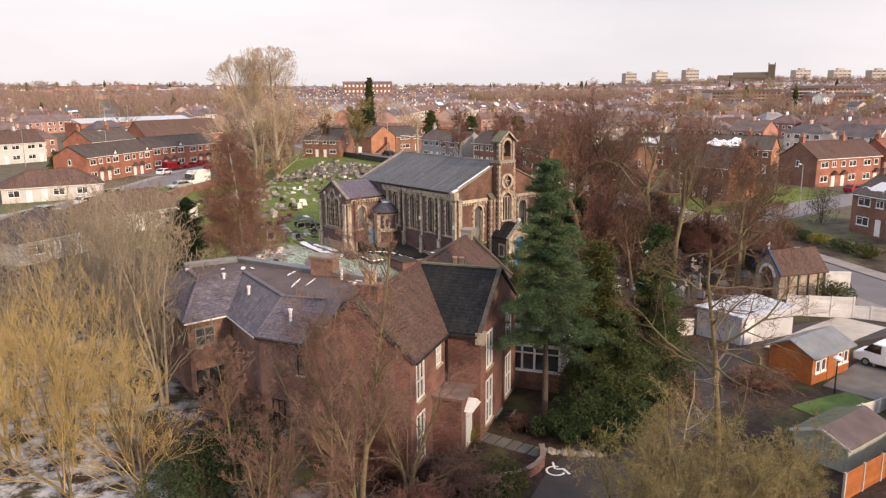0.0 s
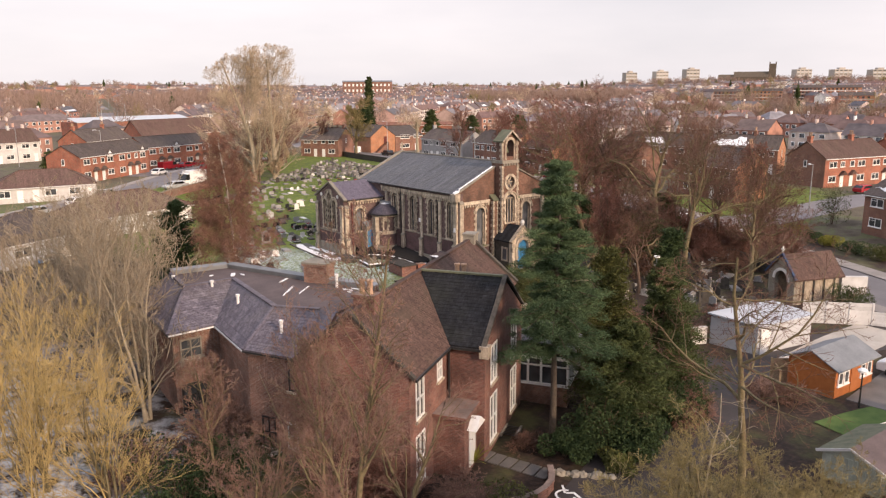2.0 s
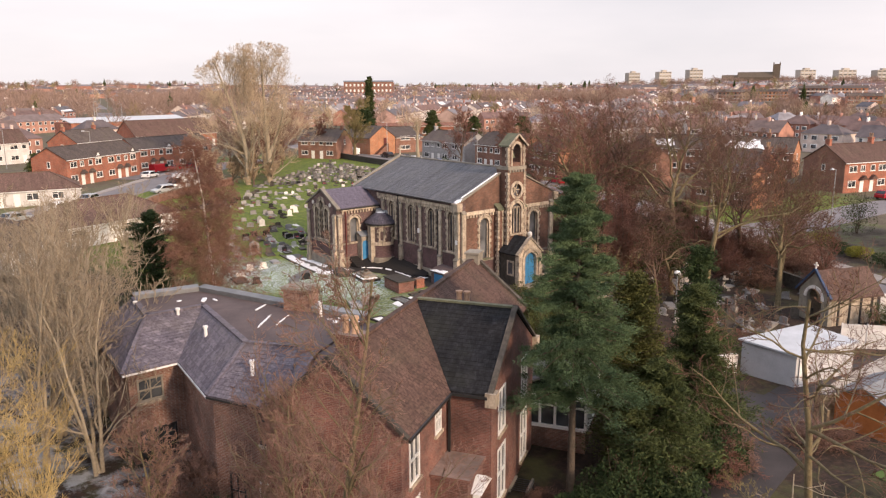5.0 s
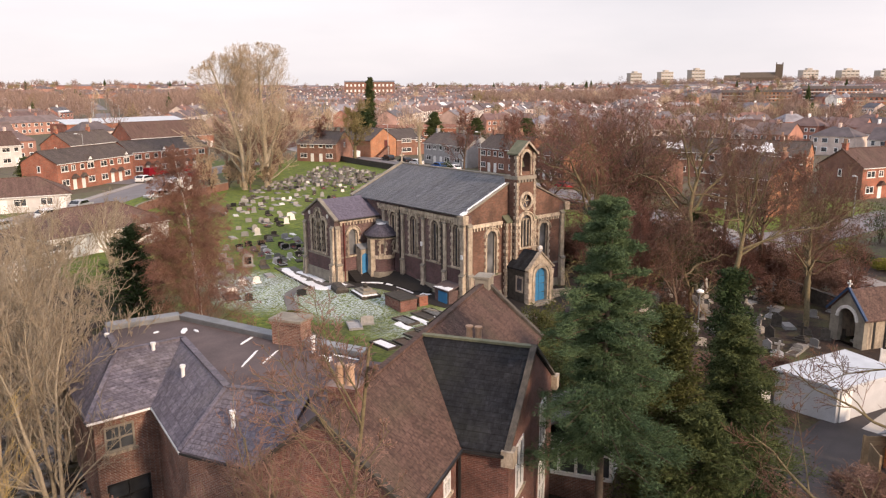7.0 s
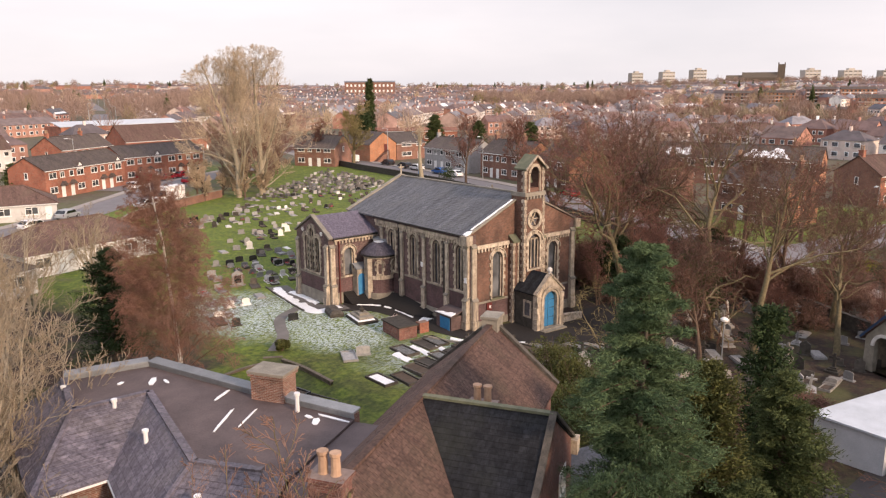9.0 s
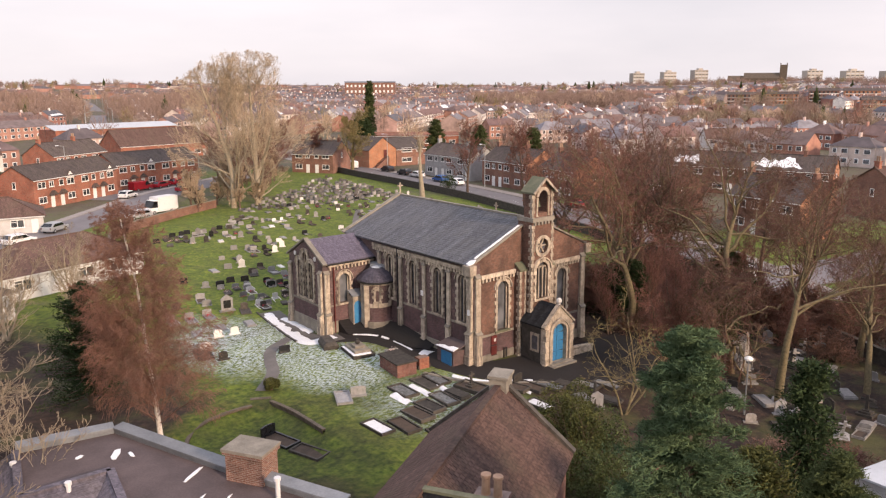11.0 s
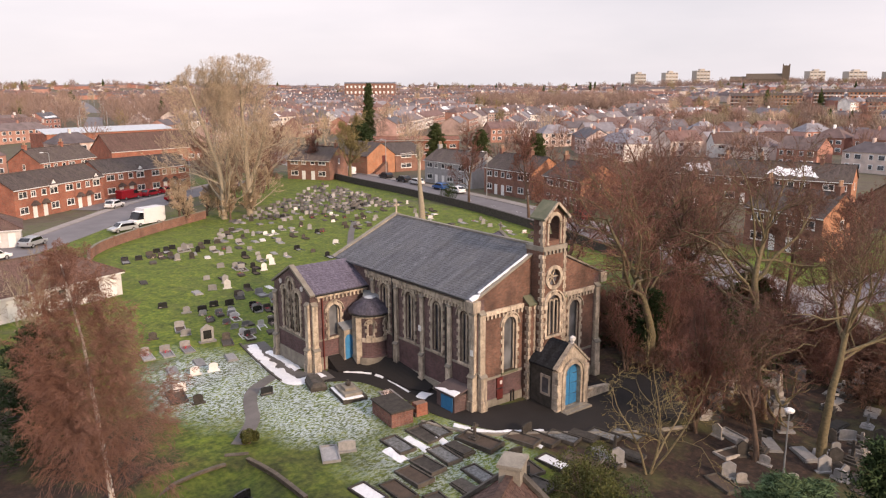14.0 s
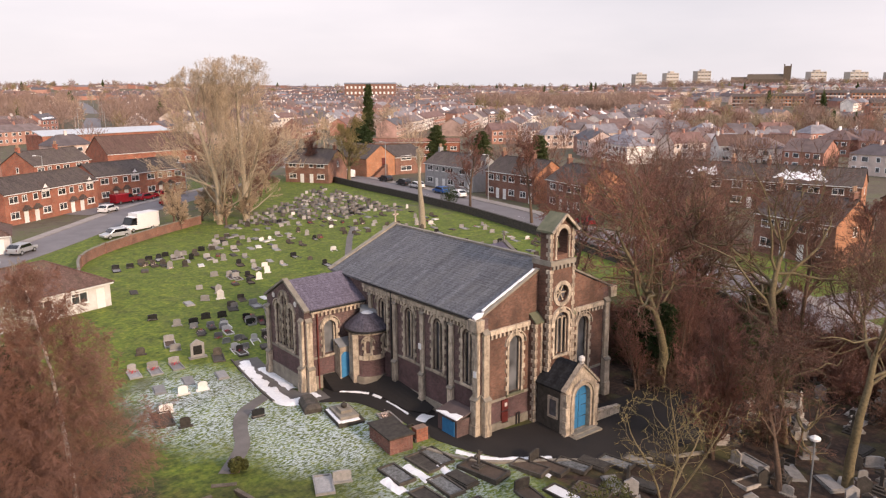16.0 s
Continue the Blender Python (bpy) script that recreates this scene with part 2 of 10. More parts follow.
WORN_TAR = rough_stuff("worn_asphalt", (0.024, 0.019, 0.0185), (0.068, 0.055, 0.053), 0.5, 0.75, 25, 0.25)
ROAD_TAR = rough_stuff("road_asphalt", (0.13, 0.12, 0.125), (0.2, 0.185, 0.19), 0.35, 0.7, 25, 0.2)
PATH_TAR = rough_stuff("path_tar", (0.085, 0.078, 0.072), (0.16, 0.145, 0.135), 0.8, 0.85, 25, 0.2)
PAVING = rough_stuff("paving", (0.2, 0.18, 0.165), (0.32, 0.29, 0.27), 0.8, 0.85, 20, 0.2)
CONCRETE = rough_stuff("concrete", (0.32, 0.29, 0.25), (0.5, 0.46, 0.41), 0.6, 0.9, 20, 0.2)
SNOW = rough_stuff("snow", (0.66, 0.68, 0.71), (0.86, 0.87, 0.88), 5, 0.6, 40, 0.3)
SHED_WOOD = rough_stuff("orange_stained_wood", (0.28, 0.085, 0.02), (0.4, 0.14, 0.04), 3, 0.6, 40, 0.2)
FENCE_WOOD = rough_stuff("fence_wood", (0.19, 0.13, 0.075), (0.34, 0.25, 0.15), 2, 0.85, 30, 0.3)
FROSTY_SOIL = rough_stuff("frosty_soil", (0.03, 0.027, 0.02), (0.24, 0.25, 0.25), 5, 0.9, 30, 0.6)
SOIL = rough_stuff("soil", (0.045, 0.032, 0.022), (0.1, 0.07, 0.05), 2, 0.95, 15, 0.5)
GRANITE_BLACK = rough_stuff("black_granite", (0.01, 0.01, 0.011), (0.03, 0.03, 0.032), 4, 0.22, 80, 0.0)
GRANITE_GREY = rough_stuff("grey_granite", (0.16, 0.16, 0.16), (0.3, 0.29, 0.28), 4, 0.6, 60, 0.15, spread=0.6)
MARBLE = rough_stuff("white_marble", (0.55, 0.53, 0.5), (0.75, 0.73, 0.7), 3, 0.5, 40, 0.1)
STONE_WALL = rough_stuff("earthy_stone", (0.055, 0.042, 0.03), (0.17, 0.135, 0.1), 2.5, 0.9, 20, 0.5)
MARBLE_OLD = rough_stuff("weathered_marble", (0.16, 0.145, 0.125), (0.4, 0.37, 0.335), 3, 0.8, 30, 0.3, spread=0.5)
STONE_OLD = rough_stuff("old_gravestone", (0.022, 0.019, 0.016), (0.092, 0.08, 0.066), 3, 0.9, 25, 0.4, spread=0.7)
FLOWER_RED = rough_stuff("red_flowers", (0.3, 0.02, 0.03), (0.6, 0.08, 0.1), 9, 0.8, 60, 0.0, per="island", spread=1.0)
FLOWER_WHITE = rough_stuff("pale_flowers", (0.5, 0.4, 0.35), (0.75, 0.6, 0.55), 9, 0.8, 60, 0.0, per="island", spread=0.8)
STEEL = rough_stuff("galvanised_steel", (0.3, 0.31, 0.32), (0.45, 0.46, 0.47), 3, 0.45, 30, 0.05, metal=0.6)
RUBBER = rough_stuff("rubber", (0.012, 0.012, 0.012), (0.03, 0.03, 0.03), 5, 0.8)
PANEL_WHITE = rough_stuff("pale_metal_panel", (0.4, 0.43, 0.46), (0.56, 0.59, 0.63), 1, 0.5, 20, 0.05)
COPPER = rough_stuff("mossy_stone_roof", (0.075, 0.085, 0.05), (0.17, 0.17, 0.11), 2, 0.85, 20, 0.3)
POT = rough_stuff("clay_pot", (0.32, 0.2, 0.13), (0.45, 0.3, 0.2), 6, 0.85, 40, 0.2)
PLASTIC_BLUE = rough_stuff("blue_plastic", (0.02, 0.16, 0.42), (0.03, 0.22, 0.55), 4, 0.4)
PAINT_RED = rough_stuff("red_car_paint", (0.3, 0.012, 0.02), (0.36, 0.02, 0.03), 4, 0.25, 60, 0.0)
PAINT_BLUE = rough_stuff("blue_car_paint", (0.03, 0.1, 0.3), (0.04, 0.13, 0.36), 4, 0.25, 60, 0.0)
PAINT_SILVER = rough_stuff("silver_car_paint", (0.38, 0.4, 0.42), (0.45, 0.47, 0.49), 4, 0.3, 60, 0.0, metal=0.3)
PAINT_WHITE = rough_stuff("white_car_paint", (0.7, 0.7, 0.7), (0.8, 0.8, 0.8), 4, 0.3, 60, 0.0)
PAINT_DARK = rough_stuff("dark_car_paint", (0.015, 0.015, 0.017), (0.03, 0.03, 0.032), 4, 0.22, 60, 0.0)


def glass_dark(name, col, rough=0.12):
    m, n, l, b = material(name, rough)
    c = ramp(n, l, noise_node(n, l, 0.7, 2), [(0.35, tuple(x * 0.5 for x in col)), (0.65, tuple(x * 1.5 for x in col))])
    l.new(c, b.inputs["Base Color"])
    b.inputs["IOR"].default_value = 1.5
    return m


GLASS = glass_dark("window_glass", (0.05, 0.055, 0.06))
GLASS_LEADED = glass_dark("leaded_glass", (0.085, 0.085, 0.095), 0.25)
GLASS_PALE = glass_dark("pale_leaded_glass", (0.115, 0.12, 0.128), 0.3)
GLASS_CAR = glass_dark("car_glass", (0.015, 0.017, 0.02), 0.08)


def bark(name, dark, light, scale=6.0):
    return rough_stuff(name, dark, light, scale, 0.9, 35, 0.4, per="object", spread=0.2)


BARK = bark("grey_brown_bark", (0.058, 0.038, 0.026), (0.15, 0.098, 0.066))
BARK_DARK = bark("dark_bark", (0.05, 0.04, 0.03), (0.13, 0.1, 0.075))
BARK_MOSS = bark("mossy_bark", (0.08, 0.064, 0.033), (0.23, 0.185, 0.1))
BARK_BIRCH = bark("birch_bark", (0.52, 0.47, 0.42), (0.85, 0.8, 0.74), 9)
BARK_PALE = bark("pale_bark", (0.2, 0.165, 0.115), (0.4, 0.34, 0.25))


def twigs(name, dark, light):
    m = rough_stuff(name, dark, light, 0.7, 0.8, 8, 0.0, per="island", spread=0.5)
    return m


TWIG_BROWN = twigs("brown_twigs", (0.09, 0.044, 0.029), (0.175, 0.09, 0.06))
TWIG_RED = twigs("red_brown_twigs", (0.13, 0.055, 0.04), (0.22, 0.1, 0.07))
TWIG_BIRCH = twigs("birch_twigs", (0.155, 0.075, 0.05), (0.26, 0.135, 0.095))
TWIG_TAN = twigs("tan_twigs", (0.37, 0.28, 0.19), (0.55, 0.43, 0.3))
TWIG_GOLD = twigs("golden_willow_twigs", (0.32, 0.228, 0.085), (0.49, 0.365, 0.15))
TWIG_OLIVE = twigs("mossy_olive_twigs", (0.14, 0.115, 0.042), (0.3, 0.24, 0.1))
TWIG_GREY = twigs("grey_twigs", (0.19, 0.148, 0.1), (0.35, 0.28, 0.195))
TWIG_TOWN = twigs("dull_brown_twigs", (0.19, 0.125, 0.1), (0.33, 0.235, 0.19))
TWIG_PINK = twigs("pinkish_brown_twigs", (0.155, 0.085, 0.064), (0.27, 0.16, 0.12))


def leafage(name, dark, light, spread=0.6):
    m = rough_stuff(name, dark, light, 0.8, 0.9, 6, 0.0, per="island", spread=spread)
    m.node_tree.nodes["Principled BSDF"].inputs["Specular IOR Level"].default_value = 0.2
    return m


LEAF_FIR = leafage("blue_green_needles", (0.03, 0.058, 0.026), (0.115, 0.165, 0.08), 0.7)
LEAF_DARK = leafage("dark_evergreen", (0.034, 0.048, 0.018), (0.095, 0.115, 0.042))
LEAF_OLIVE = leafage("olive_evergreen", (0.045, 0.05, 0.015), (0.105, 0.11, 0.035))
LEAF_IVY = leafage("ivy_leaves", (0.02, 0.035, 0.014), (0.05, 0.075, 0.028))
LEAF_YELLOW = leafage("yellow_green_shrub", (0.12, 0.12, 0.02), (0.26, 0.25, 0.05))


def ground_material():
    m, n, l, b = material("ground_cover", 0.95)
    g = n.new("ShaderNodeNewGeometry")
    sp = n.new("ShaderNodeSeparateXYZ")
    l.new(g.outputs["Position"], sp.inputs[0])
    X, Y = sp.outputs["X"], sp.outputs["Y"]
    fine, mid, big = noise_node(n, l, 3.0, 5), noise_node(n, l, 0.35, 4), noise_node(n, l, 0.06, 4)
    grass = ramp(n, l, fine, [(0.3, (0.04, 0.072, 0.004)), (0.5, (0.098, 0.14, 0.009)), (0.72, (0.185, 0.205, 0.022))])
    grass = mixed(n, l, 0.55, grass, ramp(n, l, noise_node(n, l, 0.9, 5, None, 0.65), [(0.35, (0.3, 0.35, 0.3)), (0.65, (1.5, 1.45, 1.5))]), "MULTIPLY")
    grass = mixed(n, l, ramp(n, l, mid, [(0.5, (0, 0, 0)), (0.72, (0.45, 0.45, 0.45))]), grass, (0.105, 0.105, 0.03))
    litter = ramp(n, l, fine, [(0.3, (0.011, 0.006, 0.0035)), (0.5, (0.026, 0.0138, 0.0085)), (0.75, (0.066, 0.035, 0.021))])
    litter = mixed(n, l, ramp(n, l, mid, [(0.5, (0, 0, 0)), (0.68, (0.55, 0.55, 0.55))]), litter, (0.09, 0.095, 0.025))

    def blob(cx, cy, rx, ry, soft=0.35):
        """1 inside an ellipse, with a ragged edge."""
        dx = num(n, l, "DIVIDE", num(n, l, "SUBTRACT", X, cx), rx)
        dy = num(n, l, "DIVIDE", num(n, l, "SUBTRACT", Y, cy), ry)
        d = num(n, l, "SQRT", num(n, l, "ADD", num(n, l, "MULTIPLY", dx, dx), num(n, l, "MULTIPLY", dy, dy)))
        d = num(n, l, "ADD", d, num(n, l, "MULTIPLY", num(n, l, "SUBTRACT", mid, 0.5), 0.9))
        mr = n.new("ShaderNodeMapRange")
        mr.inputs["From Min"].default_value, mr.inputs["From Max"].default_value = 1 + soft / 2, 1 - soft / 2
        l.new(d, mr.inputs["Value"])
        return mr.outputs[0]

    lawn = num(n, l, "MAXIMUM", blob(18, 50, 52, 42), num(n, l, "MAXIMUM", blob(-4, 9, 13, 11.5), blob(62, 2, 26, 12)))
    lawn = num(n, l, "MAXIMUM", lawn, num(n, l, "MAXIMUM", blob(52, 106, 20, 34), num(n, l, "MAXIMUM", blob(5, 80, 14, 8), num(n, l, "MAXIMUM", blob(-9.5, -4.0, 8.5, 8.0), blob(-18.5, 0.5, 5.0, 5.5)))))
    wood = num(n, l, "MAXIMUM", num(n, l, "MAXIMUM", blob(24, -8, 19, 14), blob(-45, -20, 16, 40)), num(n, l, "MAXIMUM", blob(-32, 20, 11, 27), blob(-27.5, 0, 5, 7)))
    # Shade below the house put into the grass colour as a darker blotchy patch.
    grass_shade = num(n, l, "MULTIPLY", blob(-14.5, -1.0, 8.0, 6.5, 0.7), ramp(n, l, noise_node(n, l, 0.8, 5), [(0.35, (1, 1, 1)), (0.65, (0.35, 0.35, 0.35))]))
    grass = mixed(n, l, grass_shade, grass, ramp(n, l, fine, [(0.3, (0.022, 0.03, 0.005)), (0.7, (0.085, 0.1, 0.018))]))
    lawn = num(n, l, "MULTIPLY", lawn, num(n, l, "SUBTRACT", 1.0, wood))
    town = ramp(n, l, mid, [(0.35, (0.07, 0.06, 0.035)), (0.5, (0.11, 0.09, 0.06)), (0.62, (0.09, 0.1, 0.035)), (0.75, (0.15, 0.13, 0.11))])
    town = mixed(n, l, ramp(n, l, big, [(0.4, (0, 0, 0)), (0.6, (0.5, 0.5, 0.5))]), town, (0.1, 0.075, 0.05))
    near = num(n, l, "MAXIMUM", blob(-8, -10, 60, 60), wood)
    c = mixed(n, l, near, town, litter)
    c = mixed(n, l, lawn, c, grass)
    snow = num(n, l, "MAXIMUM", num(n, l, "MAXIMUM", blob(-10.4, 16.0, 4.6, 8.0, 0.6), num(n, l, "MAXIMUM", blob(-7.4, 7.6, 4.6, 5.0, 0.5), num(n, l, "MULTIPLY", blob(-6.0, -2.6, 4.5, 4.2, 0.9), 0.62))), blob(13, 84, 3, 1.5, 0.8))
    fl = n.new("ShaderNodeMapping")
    fl.inputs["Scale"].default_value, fl.inputs["Rotation"].default_value = (3.6, 7.6, 5.0), (0, 0, 0.6)
    l.new(g.outputs["Position"], fl.inputs["Vector"])
    flake = ramp(n, l, noise_node(n, l, 1.0, 4, fl.outputs["Vector"], 0.7), [(0.46, (0, 0, 0)), (0.55, (1, 1, 1))])
    sn = num(n, l, "MULTIPLY", snow, flake)
    c = mixed(n, l, num(n, l, "MULTIPLY", sn, 0.9), c, (0.48, 0.55, 0.565))
    field = num(n, l, "MULTIPLY", blob(-52, -12, 15, 26, 0.8), ramp(n, l, noise_node(n, l, 0.9, 6, None, 0.7), [(0.44, (0.0, 0.0, 0.0)), (0.6, (1, 1, 1))]))
    c = mixed(n, l, num(n, l, "MULTIPLY", field, 0.85), c, (0.6, 0.63, 0.67))
    l.new(c, b.inputs["Base Color"])
    bumped(n, l, b, noise_node(n, l, 7.0, 4), 0.6, 0.06)
    return m


GROUND = ground_material()

# ---- builders ----


def smooth01(v, a, b):
    t = min(1.0, max(0.0, (v - a) / (b - a)))
    return t * t * (3 - 2 * t)


def ground_z(x, y):
    """Height of the ground: level round the church, lower towards the old house, a rise far off."""
    d = math.hypot(x, y)
    z = 0.5 - 1.5 * smooth01(-y + 0.25 * x, -2, 24) * (1 - smooth01(x, 42, 80))
    if d < 150:
        z += 0.25 * math.exp(-((x + 1) ** 2 + (y - 9) ** 2) / 90)
    z -= 0.5 * smooth01(-x, 14.5, 15.4) * (1 - smooth01(-x, 21, 25)) * smooth01(-y, -5.2, -4.3) * (1 - smooth01(-y, 3, 9))
    z += 3.0 * smooth01(d, 260, 700) + 10.0 * smooth01(d, 600, 1900)
    if d > 700:
        z += 9.0 * math.exp(-((x - 1080) ** 2 + (y - 430) ** 2) / 330 ** 2) + 9.0 * math.exp(-((x - 380) ** 2 + (y - 1500) ** 2) / 420 ** 2)
    if d > 160:
        z += smooth01(d, 160, 400) * 2.0 * noise.noise(Vector((x / 260, y / 260, 0.3)))
    return z


class Shape:
    """Vertices and faces of one mesh."""

    def __init__(self):
        self.v, self.f, self.m = [], [], []

    def add(self, verts, faces, mat=0):
        k = len(self.v)
        self.v += [tuple(p) for p in verts]
        self.f += [tuple(i + k for i in f) for f in faces]
        self.m += [mat] * len(faces)
        return self

    def box(self, x0, x1, y0, y1, z0, z1, mat=0):
        return self.add([(x0, y0, z0), (x1, y0, z0), (x1, y1, z0), (x0, y1, z0), (x0, y0, z1), (x1, y0, z1), (x1, y1, z1), (x0, y1, z1)],
                        [(3, 2, 1, 0), (4, 5, 6, 7), (0, 1, 5, 4), (1, 2, 6, 5), (2, 3, 7, 6), (3, 0, 4, 7)], mat)

    def prism(self, poly, off, mat=0):
        """A polygon of 3D points, swept by the vector off."""
        n = len(poly)
        off = Vector(off)
        a = [Vector(p) for p in poly]
        nor = Vector((0, 0, 0))
        for i in range(n):
            nor += (a[i] - a[0]).cross(a[(i + 1) % n] - a[0])
        if nor.dot(off) > 0:
            a.reverse()
        return self.add(a + [p + off for p in a],
                        [tuple(range(n)), tuple(range(2 * n - 1, n - 1, -1))] + [(i, i + n, (i + 1) % n + n, (i + 1) % n) for i in range(n)], mat)

    def bar(self, a, b, w, h=None, mat=0):
        """A square bar from a to b."""
        a, b, h = Vector(a), Vector(b), h or w
        d = (b - a).normalized()
        s = d.cross(Vector((0, 0, 1)))
        s = s.normalized() if s.length > 1e-3 else Vector((1, 0, 0))
        t = s.cross(d)
        c = [s * i * w / 2 + t * j * h / 2 for i, j in ((-1, -1), (1, -1), (1, 1), (-1, 1))]
        return self.add([a + p for p in c] + [b + p for p in c],
                        [(3, 2, 1, 0), (4, 5, 6, 7), (0, 1, 5, 4), (1, 2, 6, 5), (2, 3, 7, 6), (3, 0, 4, 7)], mat)

    def lathe(self, cx, cy, rings, n=12, mat=0, cap=True, a0=0.0, sweep=2 * math.pi):
        """Rings (radius, z) round an upright axis."""
        v = [(cx + r * math.cos(a0 + sweep * i / n), cy + r * math.sin(a0 + sweep * i / n), z) for r, z in rings for i in range(n)]
        f = [(k * n + i, k * n + (i + 1) % n, k * n + n + (i + 1) % n, k * n + n + i) for k in range(len(rings) - 1) for i in range(n)]
        if cap:
            f += [tuple(range(n - 1, -1, -1)), tuple((len(rings) - 1) * n + i for i in range(n))]
        return self.add(v, f, mat)

    def mesh(self, name, mats):
        me = bpy.data.meshes.new(name)
        me.from_pydata(self.v, [], self.f)
        for m in mats if isinstance(mats, (list, tuple)) else [mats]:
            me.materials.append(m)
        if any(self.m):
            me.polygons.foreach_set("material_index", self.m)
        me.update()
        return me


def lattice(wall, xs, zs, solid, d0, d1):
    """A frame in one piece: the solid cells of a grid of lines, given thickness."""
    sh, nx, nz = Shape(), len(xs), len(zs)
    sh.v = [wall(x, z, d) for d in (d0, d1) for z in zs for x in xs]
    k = nx * nz

    def filled(i, j):
        return 0 <= i < nx - 1 and 0 <= j < nz - 1 and solid(i, j)

    for j in range(nz - 1):
        for i in range(nx - 1):
            if not filled(i, j):
                continue
            a, b, c, d = j * nx + i, j * nx + i + 1, (j + 1) * nx + i + 1, (j + 1) * nx + i
            sh.f += [(a + k, b + k, c + k, d + k), (d, c, b, a)]
            for (p, q), (ni, nj) in (((a, b), (i, j - 1)), ((b, c), (i + 1, j)), ((c, d), (i, j + 1)), ((d, a), (i - 1, j))):
                if not filled(ni, nj):
                    sh.f.append((p, q, q + k, p + k))
    sh.m = [0] * len(sh.f)
    return sh


def empty(name, m=None, label="", category="", group="", kind=""):
    ob = new(name)
    ob.empty_display_size = 0.2
    if m is not None:
        ob.matrix_basis = m
    return tagged(ob, label, category, group, kind)


def part(name, shape, mats, parent=None, label=""):
    """One mesh, under its thing or part."""
    ob = new(name, shape.mesh(name, mats) if isinstance(shape, Shape) else shape)
    ob.parent = parent
    return tagged(ob, label)


def bevelled(ob, width, segments=1):
    b = ob.modifiers.new("edge", "BEVEL")
    b.width, b.segments, b.limit_method = width, segments, "ANGLE"
    return ob


def cut(ob, shapes):
    """Cut openings through a mesh."""
    tool = Shape()
    for s in shapes:
        tool.add(s.v, s.f)
    k = new("cutter", tool.mesh("cutter", []))
    k.matrix_world = ob.matrix_world
    b = ob.modifiers.new("cut", "BOOLEAN")
    b.object, b.solver, b.operation = k, "EXACT", "DIFFERENCE"
    b.use_self = True
    held = ob.parent
    ob.parent = None
    bpy.context.view_layer.update()
    me = bpy.data.meshes.new_from_object(ob.evaluated_get(bpy.context.evaluated_depsgraph_get()))
    ob.modifiers.clear()
    ob.data = me
    bpy.data.objects.remove(k)
    ob.parent = held
    return ob


def arch_outline(w, z0, z1, n=8):
    """Outline (across, up) of a round-headed opening."""
    r = w / 2
    return [(-r, z0), (r, z0)] + [(r * math.cos(math.pi * i / n), z1 - r + r * math.sin(math.pi * i / n)) for i in range(n + 1)]


def at_wall(origin, along, out):
    """Maps (across, up, outwards) to the wall's frame."""
    o, a, w = Vector(origin), Vector(along), Vector(out)
    return lambda s, z, d: tuple(o + a * s + Vector((0, 0, z)) + w * d)


def slate_courses(quad, w, h, thick, mat, parent, seed=3, single=0):
    """Overlapping slates laid over a sloping quad (eave, eave, ridge, ridge); the first few as parts of their own, the rest joined."""
    g = np.random.default_rng(seed)
    e0, e1, r1, r0 = [np.array(p, float) for p in quad]
    up_len = np.linalg.norm(r0 - e0)
    rows = max(2, int(up_len / h))
    nrm = np.cross(e1 - e0, r0 - e0)
    nrm /= np.linalg.norm(nrm)
    if nrm[2] < 0:
        nrm = -nrm
    V, F, count, made = [], [], 0, 0
    for j in range(rows):
        a, b = e0 + (r0 - e0) * j / rows, e1 + (r1 - e1) * j / rows
        a2, b2 = e0 + (r0 - e0) * min(1, (j + 1.12) / rows), e1 + (r1 - e1) * min(1, (j + 1.12) / rows)
        n = max(1, int(np.linalg.norm(b - a) / w))
        cut_ = np.concatenate([[0.0], (np.arange(1, n) + (0.5 if j % 2 else 0.0)) / n, [1.0]])
        for c0, c1 in zip(cut_, cut_[1:]):
            if c1 - c0 < 0.02 / max(n, 1):
                continue
            gap = 0.008 / max(0.5, np.linalg.norm(b - a))
            lift = thick * g.uniform(1.1, 1.5)
            p = [a + (b - a) * (c0 + gap) + nrm * lift, a + (b - a) * (c1 - gap) + nrm * lift * g.uniform(0.8, 1.1), a2 + (b2 - a2) * (c1 - gap) + nrm * thick * 0.4, a2 + (b2 - a2) * (c0 + gap) + nrm * thick * 0.4]
            v = p + [q - nrm * thick * 1.2 for q in p[:2]]
            f = [(0, 1, 2, 3), (4, 5, 1, 0), (4, 0, 3), (1, 5, 2)]
            if made < single:
                part("slate", Shape().add(v, f), mat, parent)
                made += 1
            else:
                V += v
                F += [tuple(i + count for i in t) for t in f]
                count += 6
    if F:
        tagged(part("slating", Shape().add(V, F), mat, parent), "overlapping slates in courses", kind="stuff")


# ---- ground and roads ----
def graded(lo, hi, step):
    near = list(np.arange(lo, hi + step, step))
    far = [30, 60, 100, 150, 220, 320, 460, 640, 880, 1200, 1700, 2400, 3400]
    return np.array([lo - d for d in reversed(far)] + near + [near[-1] + d for d in far])


gx, gy = graded(-90, 140, 1.25), graded(-90, 160, 1.25)
gv = [(x, y, ground_z(x, y)) for y in gy for x in gx]
gn = len(gx)
gf = [(j * gn + i, j * gn + i + 1, (j + 1) * gn + i + 1, (j + 1) * gn + i) for j in range(len(gy) - 1) for i in range(gn - 1)]
ground = part("ground", Shape().add(gv, gf), GROUND)
for poly in ground.data.polygons:
    poly.use_smooth = True
tagged(ground, "winter grass, leaf litter and patches of snow", "ground", kind="structure")


